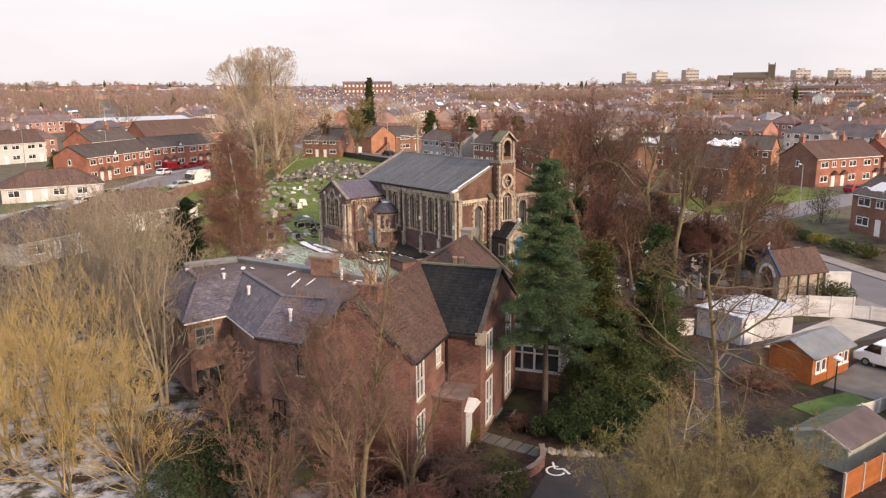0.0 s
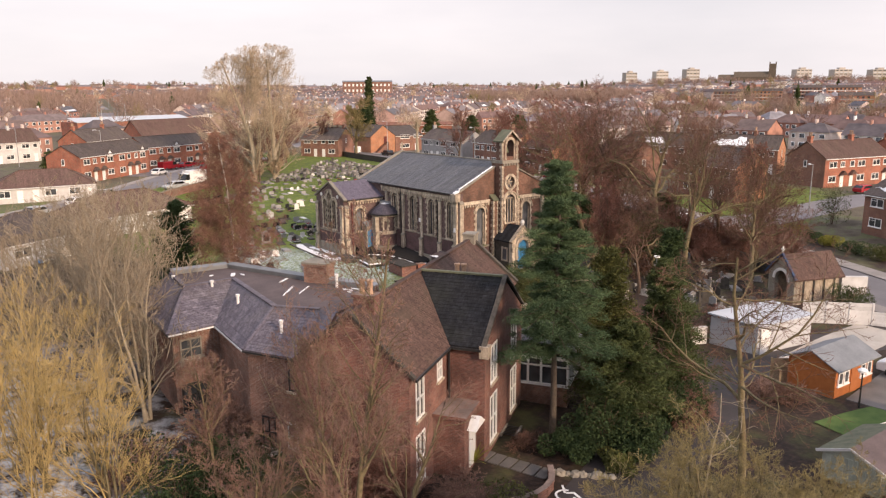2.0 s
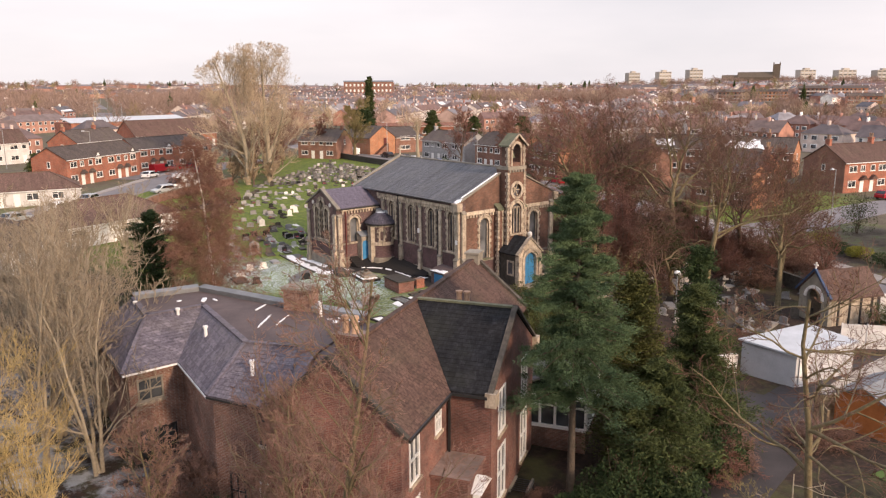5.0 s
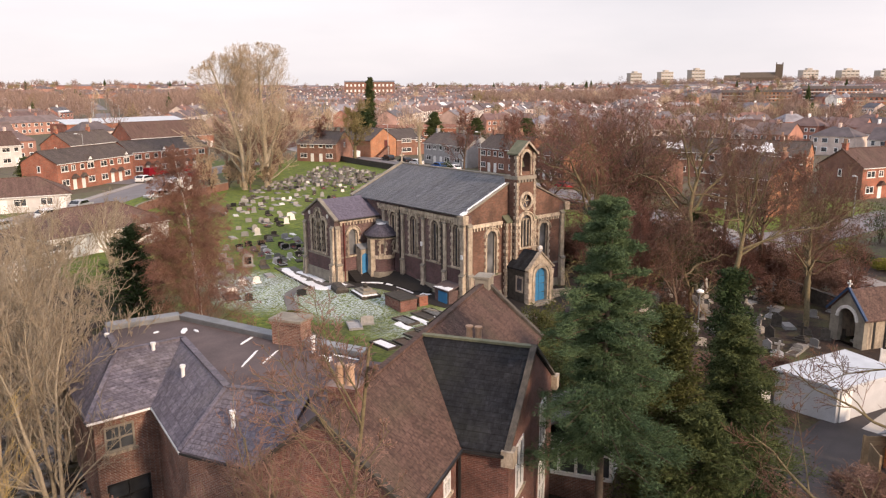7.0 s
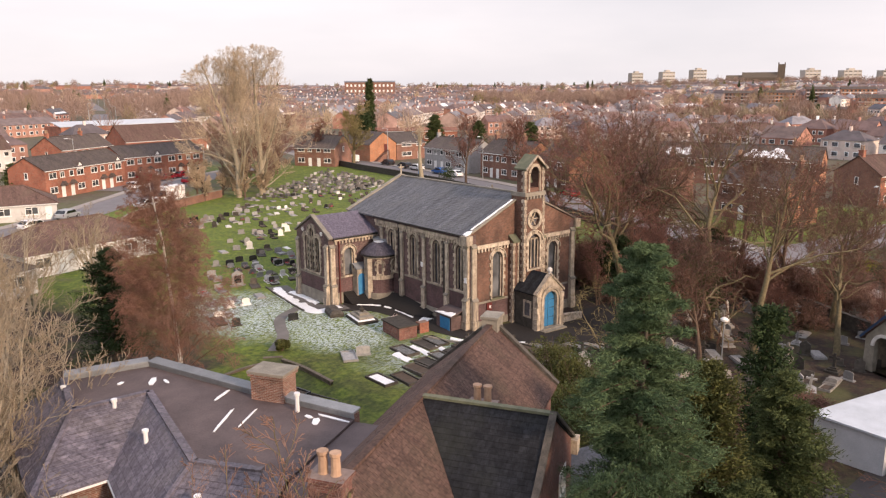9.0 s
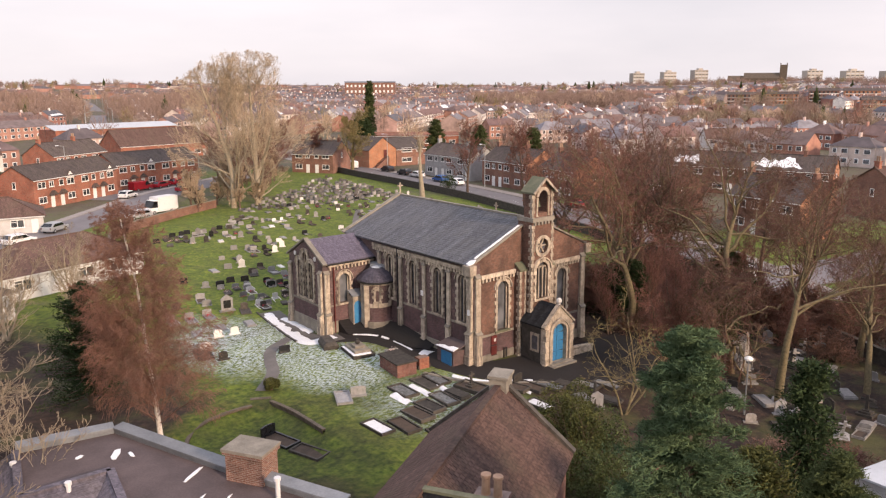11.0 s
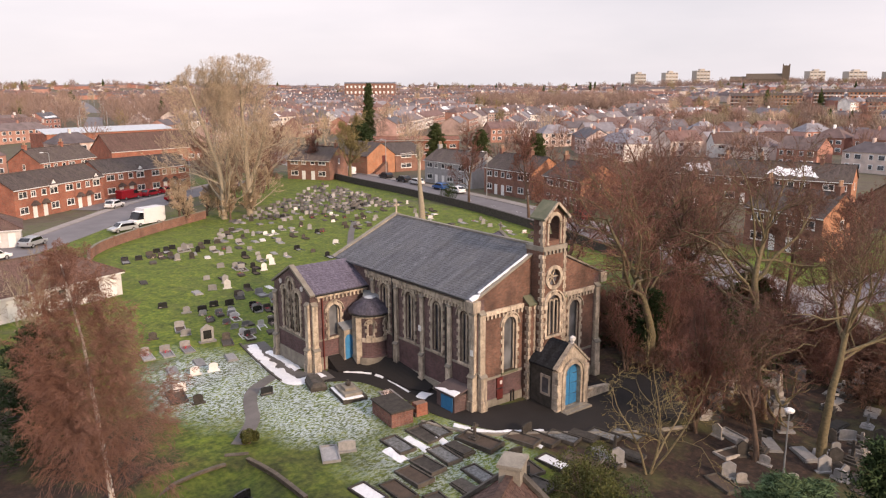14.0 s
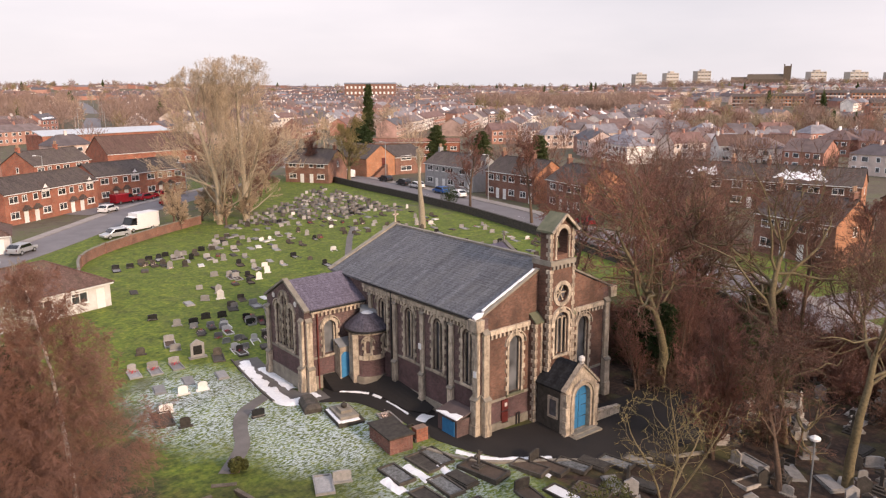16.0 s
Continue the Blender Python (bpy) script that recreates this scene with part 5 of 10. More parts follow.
for a, e in ((B0 - 0.3, 0), (B1 + 0.3, 0)):
    k = (HR - HE) / 4.0
    q = [(a, BE - 0.05, HE - 0.3 * k), (0, BE - 0.05, HR), (0, BE - 0.05, HR + 0.13), (a, BE - 0.05, HE - 0.3 * k + 0.13)]
    q2 = Shape()
    # the slope ends along the valley with the main roof
    q2.add([(a, BE - 0.05, HE - 0.3 * k + 0.13), (0, BE - 0.05, HR + 0.14), (0, 0.0, HR + 0.14), (a, -AB - 0.25, HE - 0.3 * k + 0.13),
            (a, BE - 0.05, HE - 0.3 * k), (0, BE - 0.05, HR), (0, 0.0, HR), (a, -AB - 0.25, HE - 0.3 * k)],
           [(0, 1, 2, 3) if a > 0 else (3, 2, 1, 0), (7, 6, 5, 4) if a > 0 else (4, 5, 6, 7), (0, 4, 5, 1), (1, 5, 6, 2), (2, 6, 7, 3), (3, 7, 4, 0)])
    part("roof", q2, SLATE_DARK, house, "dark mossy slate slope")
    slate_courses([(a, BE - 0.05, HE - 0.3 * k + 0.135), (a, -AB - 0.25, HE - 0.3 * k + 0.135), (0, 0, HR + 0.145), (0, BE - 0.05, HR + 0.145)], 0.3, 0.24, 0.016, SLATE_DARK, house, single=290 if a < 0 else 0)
part("ridge_tile", Shape().bar((0, BE, HR + 0.18), (0, -0.1, HR + 0.18), 0.26, 0.1), COPPER, house)
coping(house, [(B0 - 0.3, BE, HE - 0.1), (0, BE, HR + 0.22), (B1 + 0.3, BE, HE - 0.1)], 0.26, 0.12, STONE_OLD)
for a in (B0 - 0.05, B1 + 0.05):
    kk = Shape().prism([(a - 0.25, BE - 0.28, HE - 0.65), (a + 0.25, BE - 0.28, HE - 0.65), (a + 0.3, BE - 0.28, HE + 0.02), (a - 0.3, BE - 0.28, HE + 0.02)], (0, 0.5, 0))
    part("kneeler", kk, STONE, house)
part("gutter", Shape().bar((B0 - 0.32, BE + 0.1, HE - 0.2), (B0 - 0.32, -AB, HE - 0.2), 0.13).bar((A0, -AB - 0.32, HE - 0.2), (B0 - 0.3, -AB - 0.32, HE - 0.2), 0.13), BLACK, house)
part("downpipe", Shape().bar((B0 - 0.1, -AB - 0.15, HB), (B0 - 0.1, -AB - 0.15, HE - 0.2), 0.1), BLACK, house)
# entrance lobby in the angle
part("lobby_wall", Shape().box(B0 - 2.2, B0, -AB - 1.7, -AB, HB, 2.3), BRICK_HOUSE, house)
part("lobby_roof", Shape().box(B0 - 2.35, B0, -AB - 1.85, -AB, 2.3, 2.48), BRICK_HOUSE, house)
part("door", Shape().box(B0 - 1.5, B0 - 0.5, -AB - 1.76, -AB - 1.703, -0.7, 1.5), WHITE, house, "white entrance door")
part("door_hood", Shape().prism([(B0 - 1.8, -AB - 1.7, 1.55), (B0 - 1.0, -AB - 1.7, 2.1), (B0 - 0.2, -AB - 1.7, 1.55)], (0, -0.5, 0)), WHITE, house)
# chimneys of the main roof
def chimney(parent, x, y, z0, z1, wx, wy, pots, mat=BRICK_HOUSE, along="x"):
    c = part("chimney", Shape().box(x - wx / 2, x + wx / 2, y - wy / 2, y + wy / 2, z0, z1).box(x - wx / 2 - 0.08, x + wx / 2 + 0.08, y - wy / 2 - 0.08, y + wy / 2 + 0.08, z1, z1 + 0.14), mat, parent)
    for i in range(pots):
        o = (i - (pots - 1) / 2) * 0.42
        px_, py_ = (x + o, y) if along == "x" else (x, y + o)
        part("chimney_pot", Shape().lathe(px_, py_, [(0.17, z1 + 0.14), (0.15, z1 + 0.2), (0.14, z1 + 0.72), (0.18, z1 + 0.76), (0.18, z1 + 0.86), (0.1, z1 + 0.86)], 10), POT, c, "buff clay chimney pot")
    return c


chimney(house, 1.2, -2.1, 5.5, 7.75, 0.6, 1.0, 2, along="y")
chimney(house, -7.3, 0.0, 7.0, 8.7, 0.7, 1.1, 2, along="y")
# left wing: lean-to slate slopes round a felted flat roof
wing = empty("house_wing", HOUSE, "brick wing with slate skirts round a felt flat roof", "house")
eave_pts = [(-8.2, 2.9), (-7.8, 7.1), (-4.65, 11.15), (-7.05, 12.5), (-2.0, 19.5)]
top_pts = [(-4.7, 4.1), (-5.0, 6.75), (-0.35, 12.7), (-3.0, 14.35), (-0.4, 17.5)]
back_pts = [(2.45, 15.1), (1.15, 8.5), (0.35, 3.05)]
ZE, ZT = 5.15, 6.8


def inset(pts, d):
    """The open outline moved inwards, mitred at its corners."""
    out = []
    dirs = [(Vector(b) - Vector(a)).normalized() for a, b in zip(pts, pts[1:])]
    for i, p in enumerate(pts):
        n0, n1 = [Vector((q.y, -q.x)) for q in (dirs[max(i - 1, 0)], dirs[min(i, len(dirs) - 1)])]
        m = (n0 + n1).normalized()
        out.append(Vector(p) + m * d / max(0.35, m.dot(n0)))
    return out


wing_o, wing_i = inset(eave_pts, 0.3), inset(eave_pts, 0.7)
wing_walls = []
for i in range(4):
    e0, e1, t0, t1 = eave_pts[i], eave_pts[i + 1], top_pts[i], top_pts[i + 1]
    s = Shape().prism([(*e0, ZE), (*e1, ZE), (*t1, ZT), (*t0, ZT)], (0, 0, 0.12))
    part("roof", s, SLATE_WING, wing, "weathered slate slope")
    slate_courses([(*e0, ZE + 0.125), (*e1, ZE + 0.125), (*t1, ZT + 0.125), (*t0, ZT + 0.125)], 0.32, 0.26, 0.018, SLATE_WING, wing, single=150 if i in (1, 2) else 0)
    q = [wing_o[i], wing_o[i + 1], wing_i[i + 1], wing_i[i]]
    wing_walls.append(part("wall", Shape().prism([(*p, HB) for p in q], (0, 0, ZE + 0.06 - HB)), BRICK_WING, wing))
    part("gutter", Shape().bar((*e0, ZE + 0.02), (*e1, ZE + 0.02), 0.09), BLACK if i in (0, 3) else WHITE, wing)
part("roof", Shape().prism([(-8.2, 2.9, ZE), (-4.7, 4.1, ZT), (-4.7, 3.05, ZT), (-8.2, 3.05 - 0.2, ZE)], (0, 0, 0.1)), SLATE_WING, wing)
flat = [(*p, ZT - 0.12) for p in top_pts] + [(*p, ZT - 0.12) for p in back_pts] + [(-4.7, 3.05, ZT - 0.12)]
part("flat_roof", Shape().prism(flat, (0, 0, 0.1)), FELT, wing, "brown felted flat roof with a dusting of snow")
part("valley", Shape().box(-4.75, 0.35, 1.8, 3.055, 5.0, ZT - 0.14).prism([(-8.2, 1.9, 4.9), (-4.75, 1.9, 4.9), (-4.75, 1.9, ZT - 0.14), (-8.2, 1.9, ZE + 0.1)], (0, 1.1, 0)), FELT, wing, "felted valley between the two roofs")
for i in range(4):
    coping(wing, [(*top_pts[i], ZT + 0.1), (*top_pts[i + 1], ZT + 0.1)], 0.3, 0.14, SLATE_WING, "ridge_tile")
for p, q in ((eave_pts[1], top_pts[1]), (eave_pts[3], top_pts[3])):
    coping(wing, [(*p, ZE + 0.14), (*q, ZT + 0.14)], 0.2, 0.08, SLATE_WING, "hip_tile")
bp = [top_pts[4]] + back_pts
for p, q in zip(bp, bp[1:]):
    d = Vector((q[0] - p[0], q[1] - p[1], 0)).normalized()
    o = Vector((-d.y, d.x, 0)) * 0.35
    part("parapet", Shape().prism([(p[0], p[1], HB), (q[0], q[1], HB), (q[0], q[1], 7.0), (p[0], p[1], 7.0)], o), BRICK_WING, wing)
    s = Shape().prism([(p[0] - o.x * 0.3, p[1] - o.y * 0.3, 7.0), (q[0] - o.x * 0.3, q[1] - o.y * 0.3, 7.0), (q[0] + o.x * 1.25, q[1] + o.y * 1.25, 7.06), (p[0] + o.x * 1.25, p[1] + o.y * 1.25, 7.06)], (0, 0, 0.07))
    s.prism([(p[0], p[1], ZT - 0.02), (q[0], q[1], ZT - 0.02), (q[0] - o.x * 0.15, q[1] - o.y * 0.15, 7.0), (p[0] - o.x * 0.15, p[1] - o.y * 0.15, 7.0)], -o * 0.12)
    part("parapet_coping", s, LEAD, wing, "grey lead parapet capping")
part("wall", Shape().prism([(-2.0, 19.5, HB), (-0.4, 17.5, HB), (-0.4, 17.5, ZT), (-2.0, 19.5, ZE)], (0.25, 0.2, 0)), BRICK_WING, wing)
ch = chimney(wing, 1.2, 7.35, 6.0, 7.85, 1.05, 1.6, 0, BRICK_WING)
part("chimney_cap", Shape().box(0.55, 1.85, 6.45, 8.25, 7.99, 8.1), STONE_GREY, ch, "flat concrete cap slab")
sn = Shape()
for x, y, w, l, r in ((-1.5, 8.0, 0.12, 2.2, 15), (-1.0, 7.2, 0.09, 1.8, 10), (0.6, 9.6, 0.16, 1.2, 5), (0.9, 13.6, 0.3, 0.9, 30), (1.1, 13.0, 0.16, 0.5, 60), (0.2, 14.8, 0.2, 0.35, 0), (-0.4, 4.4, 0.3, 0.6, 20), (-0.1, 4.9, 0.2, 0.4, 70), (0.1, 3.9, 0.14, 1.6, 80)):
    c, s_ = math.cos(radians(r)), math.sin(radians(r))
    sn.prism([(x + c * i * l / 2 - s_ * j * w / 2, y + s_ * i * l / 2 + c * j * w / 2, ZT - 0.015) for i, j in ((-1, -0.6), (0.2, -1), (1, -0.5), (0.8, 0.9), (-0.5, 1), (-1, 0.4))], (0, 0, 0.03))
tagged(part("snow_patches", sn, SNOW, None), "thin leftover snow on the felt roof", "snow", kind="stuff").matrix_basis = HOUSE
for x, y, z, h in ((-3.4, 10.3, 6.0, 0.75), (-6.6, 5.4, 5.9, 0.7), (-1.3, 16.6, 6.4, 0.5), (0.2, 5.6, 6.6, 0.9), (-1.9, 13.2, 6.7, 0.3)):
    part("vent_pipe", Shape().lathe(x, y, [(0.09, z), (0.09, z + h), (0.13, z + h), (0.13, z + h + 0.12), (0.03, z + h + 0.12)], 8), PAINT_WHITE, wing, "pale plastic vent pipe")
# windows of the wing
def wing_wall(i):
    e0, e1 = Vector((*eave_pts[i], 0)), Vector((*eave_pts[i + 1], 0))
    d = (e1 - e0).normalized()
    out = Vector((-d.y, d.x, 0))
    return at_wall((e0 - out * 0.3)[:], d, out), (e1 - e0).length


for i, wins in ((2, ((0.5, 3.5, 4.7, 1.3, 1, STONE_GREY), (0.42, -0.2, 2.0, 1.9, 2, BLACK))), (0, ((0.22, 3.3, 4.5, 1.2, 1, BLACK), (0.26, 0.0, 1.5, 1.3, 1, WHITE), (0.7, -0.2, 1.6, 0.9, 1, BLACK)))):
    ww, ln = wing_wall(i)
    cut(wing_walls[i], [hole(ww, ln * a, z0, z1, w) for a, z0, z1, w, *_ in wins])
    for a, z0, z1, w, bars, fm in wins:
        sash_window(wing, ww, ln * a, z0, z1, w, bars, fm)
part("bay", Shape().prism([ww(2.2, -1.5, 0), ww(3.6, -1.5, 0), ww(3.4, -1.5, 0.7), ww(2.4, -1.5, 0.7)], (0, 0, 1.2)), CONCRETE, wing)
# conservatory
cons = empty("conservatory", HOUSE @ pose(4.4, -5.85, 0), "white framed glass conservatory with a grey roof", "conservatory")
part("wall", Shape().box(0, 4, -2.2, 2.0, HB, 0.35), BRICK_WING, cons)
fr = Shape()
for k in range(6):
    fr.bar((-0.05, -2.2 + k * 0.84, 0.35), (-0.05, -2.2 + k * 0.84, 2.2), 0.13)
    fr.bar((k * 0.8, -2.25, 0.35), (k * 0.8, -2.25, 2.2), 0.13)
for z, w in ((0.42, 0.16), (1.65, 0.09), (2.2, 0.2)):
    fr.bar((-0.05, -2.3, z), (-0.05, 2.0, z), w).bar((0, -2.25, z), (4, -2.25, z), w)
part("window_frame", fr, WHITE, cons)
part("pane", Shape().box(0.02, 3.98, -2.18, 1.98, 0.35, 2.2), GLASS, cons)
part("roof", Shape().prism([(-0.25, -2.4, 2.45), (4.1, -2.4, 2.45), (4.1, 0, 3.3), (-0.25, 0, 3.3)], (0, 0, 0.12)).prism([(-0.25, 1.8, 2.45), (4.1, 1.8, 2.45), (4.1, 0, 3.3), (-0.25, 0, 3.3)], (0, 0, 0.12)), SLATE, cons)

# ---- trees ----
rng = np.random.default_rng(7)


def grow(height, r0, counts, lengths, angles, up, segs=(7, 5, 4, 3, 2), wob=0.12, clear=0.3, twig=0.012, r_ratio=0.55, lean=(0, 0), forks=1, droop=0.0, taper=0.5, inner=0.15, dome=None, rng=rng):
    """Branches, level by level: a list of (points, radii) arrays."""
    start = np.zeros((forks, 3))
    d = np.tile(np.array([[lean[0], lean[1], 1.0]]), (forks, 1)) + (rng.normal(0, 0.16, (forks, 3)) if forks > 1 else 0)
    start[:, :2] += rng.normal(0, r0 * 1.2, (forks, 2)) * (forks > 1)
    length = np.full(forks, height) * (1 if forks == 1 else rng.uniform(0.85, 1.05, forks))
    rad = np.full(forks, r0)
    out = []
    for lv in range(len(counts) + 1):
        k = segs[lv]
        n = len(start)
        pts = np.zeros((n, k + 1, 3))
        pts[:, 0] = start
        cur = d / np.linalg.norm(d, axis=1, keepdims=True)
        for i in range(k):
            cur = cur + rng.normal(0, wob * (0.35 if lv == 0 else 1), (n, 3))
            cur[:, 2] += up[lv] / k - (droop * (i + 1) / k if lv >= len(counts) - 1 else 0)
            cur /= np.linalg.norm(cur, axis=1, keepdims=True)
            pts[:, i + 1] = pts[:, i] + cur * (length / k)[:, None]
        t = np.linspace(0, 1, k + 1)
        radii = np.maximum(rad[:, None] * (1 - 0.8 * t[None, :] ** (1.1 if lv else 0.9)), twig)
        out.append((pts, radii))
        if lv == len(counts):
            break
        c = counts[lv]
        lo = clear if lv == 0 else inner
        tt = lo + (1 - lo) * (np.arange(c)[None, :] + rng.uniform(0, 1, (n, c))) / c
        tt = np.clip(tt, 0, 0.999)
        seg = np.minimum((tt * k).astype(int), k - 1)
        fr = tt * k - seg
        row = np.arange(n)[:, None]
        p0, p1 = pts[row, seg], pts[row, seg + 1]
        st = p0 + (p1 - p0) * fr[..., None]
        pd = (p1 - p0)
        pd /= np.linalg.norm(pd, axis=2, keepdims=True)
        rnd = rng.normal(0, 1, (n, c, 3))
        side = rnd - (rnd * pd).sum(2, keepdims=True) * pd
        side /= np.linalg.norm(side, axis=2, keepdims=True)
        ang = np.radians(angles[lv]) * rng.uniform(0.65, 1.25, (n, c, 1))
        nd = pd * np.cos(ang) + side * np.sin(ang)
        ln = length[:, None] * lengths[lv] * (1.15 - (taper if lv == 0 else 0.7) * (tt - lo) / (1 - lo)) * rng.uniform(0.7, 1.25, (n, c))
        if dome:
            # branches stop where they meet a rounded outline: radius, half height, centre height
            size = np.array([dome[0], dome[0], dome[1]])
            q, u = (st - np.array([0, 0, dome[2]])) / size, nd / size
            qa, qb, qc = (u * u).sum(2), (q * u).sum(2), (q * q).sum(2) - 1
            far = (-qb + np.sqrt(np.maximum(qb * qb - qa * qc, 0.0))) / qa
            ln = np.minimum(ln, np.where(qc < 0, far * rng.uniform(0.75, 1.06, far.shape), 0.25))
        rr = (rad[:, None] * (1 - 0.8 * tt) * r_ratio * rng.uniform(0.7, 1.1, (n, c)))
        start, d, length, rad = st.reshape(-1, 3), nd.reshape(-1, 3), ln.ravel(), np.maximum(rr.ravel(), twig)
    return out


def tubes(levels, sides):
    """Meshes the branches as thin tubes. Returns vertices and quads."""
    V, F, base = [], [], 0
    for (pts, rad), ns in zip(levels, sides):
        n, k1, _ = pts.shape
        tan = np.empty_like(pts)
        tan[:, 1:-1] = pts[:, 2:] - pts[:, :-2]
        tan[:, 0], tan[:, -1] = pts[:, 1] - pts[:, 0], pts[:, -1] - pts[:, -2]
        tan /= np.linalg.norm(tan, axis=2, keepdims=True) + 1e-9
        ref = np.where(np.abs(tan[..., 2:3]) > 0.9, np.array([1.0, 0, 0]), np.array([0, 0, 1.0]))
        a = np.cross(tan, ref)
        a /= np.linalg.norm(a, axis=2, keepdims=True) + 1e-9
        b = np.cross(tan, a)
        an = np.arange(ns) * 2 * np.pi / ns
        ring = pts[:, :, None] + rad[:, :, None, None] * (a[:, :, None] * np.cos(an)[:, None] + b[:, :, None] * np.sin(an)[:, None])
        V.append(ring.reshape(-1, 3))
        i = np.arange(n)[:, None, None] * k1 * ns
        j = np.arange(k1 - 1)[None, :, None] * ns
        s = np.arange(ns)[None, None, :]
        s1 = (s + 1) % ns
        q = np.stack([i + j + s, i + j + s1, i + j + ns + s1, i + j + ns + s], -1).reshape(-1, 4) + base
        F.append(q)
        base += n * k1 * ns
    return np.concatenate(V), np.concatenate(F)


def fast_mesh(name, verts, faces, mat):
    """A mesh from arrays; faces all of one size."""
    me = bpy.data.meshes.new(name)
    nf, ns = faces.shape
    me.vertices.add(len(verts))
    me.vertices.foreach_set("co", verts.astype(np.float32).ravel())
    me.loops.add(nf * ns)
    me.loops.foreach_set("vertex_index", faces.astype(np.int32).ravel())
    me.polygons.add(nf)
    me.polygons.foreach_set("loop_start", np.arange(0, nf * ns, ns, dtype=np.int32))
    me.materials.append(mat)
    me.update(calc_edges=True)
    return me


def bare_tree(x, y, label, bark_m, twig_m, name="tree", solid=2, **kw):
    lv = grow(**kw)
    t = empty(name, pose(x, y, ground_z(x, y) - 0.15), label, "tree")
    v, f = tubes(lv[:solid], (9, 6, 4, 3, 3)[:solid])
    part("trunk", fast_mesh("trunk", v, f, bark_m), None, t)
    v, f = tubes(lv[solid:], (5, 4, 3, 3, 3)[solid:])
    part("crown", fast_mesh("crown", v, f, twig_m), None, t, "fine bare winter twigs")
    return t


def leaf_cloud(centres, size, rng=rng, flat=0.6):
    """Small leaf triangles at the given points."""
    n = len(centres)
    a = rng.normal(0, 1, (n, 3))
    b = rng.normal(0, 1, (n, 3))
    a[:, 2] *= flat
    b[:, 2] *= flat
    s = size * rng.uniform(0.6, 1.4, (n, 1))
    a = a / np.linalg.norm(a, axis=1, keepdims=True) * s
    b = b / np.linalg.norm(b, axis=1, keepdims=True) * s * 0.6
    v = np.stack([centres - a * 0.5 - b * 0.5, centres + a * 0.5 - b * 0.5, centres + b * 0.7], 1).reshape(-1, 3)
    return v, np.arange(3 * n).reshape(-1, 3)


def conifer(x, y, h, r, label, leaf, name="conifer", whorls=34, per=9, leaves=60, size=0.16, droop=0.25, bare=0.08, power=0.8, trunk_r=0.22, lump=0.25, z=None, clumps=5, flat=0.4, puff=1.0, needle=1.4):
    """A trunk with limbs that carry tufts of needles, with gaps between the tufts."""
    t = empty(name, pose(x, y, (ground_z(x, y) if z is None else z) - 0.1), label, "tree")
    lv = grow(h * 0.93, trunk_r, [], [], [], [0.0], segs=(9,), wob=0.03)
    v, f = tubes(lv, (9,))
    part("trunk", fast_mesh("trunk", v, f, BARK_DARK), None, t)
    n = whorls * per
    u = bare + (1 - bare) * (np.arange(n) + rng.uniform(0, 1, n)) / n
    az = rng.uniform(0, 2 * np.pi, n)
    ln = r * (1 - u) ** power * rng.uniform(1 - lump * 1.6, 1 + lump, n) + 0.3
    dirs = np.stack([np.cos(az), np.sin(az), 0.35 * u - 0.05 + rng.normal(0, 0.08, n)], 1)
    k = max(1, leaves // clumps)
    s = (0.25 + 0.75 * (np.arange(clumps)[None, :] + rng.uniform(0, 1, (n, clumps))) / clumps)
    cc = np.zeros((n, clumps, 3))
    cc[..., 2] = (u * h)[:, None]
    cc += dirs[:, None, :] * (ln[:, None] * s)[..., None]
    cc[..., 2] -= droop * (s ** 2) * ln[:, None] * (1 - 0.4 * u[:, None])
    side = np.stack([-np.sin(az), np.cos(az), np.zeros(n)], 1)
    cc += side[:, None, :] * (rng.normal(0, 0.16, (n, clumps)) * ln[:, None] * s)[..., None]
    spread = (puff * (0.1 + 0.085 * ln))[:, None, None, None] * rng.uniform(0.6, 1.3, (n, clumps, 1, 1))
    c = cc[:, :, None, :] + rng.normal(0, 1, (n, clumps, k, 3)) * spread * np.array([1, 1, flat])
    c = c.reshape(-1, 3)
    out = np.repeat(np.repeat(dirs, clumps * k, 0)[:len(c)], 1, 0) * 0.9 + rng.normal(0, 0.55, c.shape) + np.array([0, 0, 0.15 - droop * 0.5])
    out *= size * needle * rng.uniform(0.6, 1.3, (len(c), 1)) / np.linalg.norm(out, axis=1, keepdims=True)
    wd = np.cross(out, rng.normal(0, 1, c.shape))
    wd *= size * 0.42 / (np.linalg.norm(wd, axis=1, keepdims=True) + 1e-9) / needle
    v = np.stack([c - out * 0.4 - wd, c - out * 0.4 + wd, c + out * 0.6], 1).reshape(-1, 3)
    part("crown", fast_mesh("crown", v, np.arange(len(v)).reshape(-1, 3), leaf), None, t)
    b0 = np.stack([np.zeros(n), np.zeros(n), u * h], 1)
    pts = np.stack([b0, b0 + dirs * ln[:, None] * 0.5, b0 + dirs * ln[:, None] * 0.95], 1)
    pts[:, 1, 2] -= droop * 0.25 * ln
    pts[:, 2, 2] -= droop * 0.9 * ln
    v, f = tubes([(pts, np.tile(np.array([[0.05, 0.035, 0.012]]), (n, 1)))], (3,))
    part("limb", fast_mesh("limb", v, f, BARK), None, t)
    return t


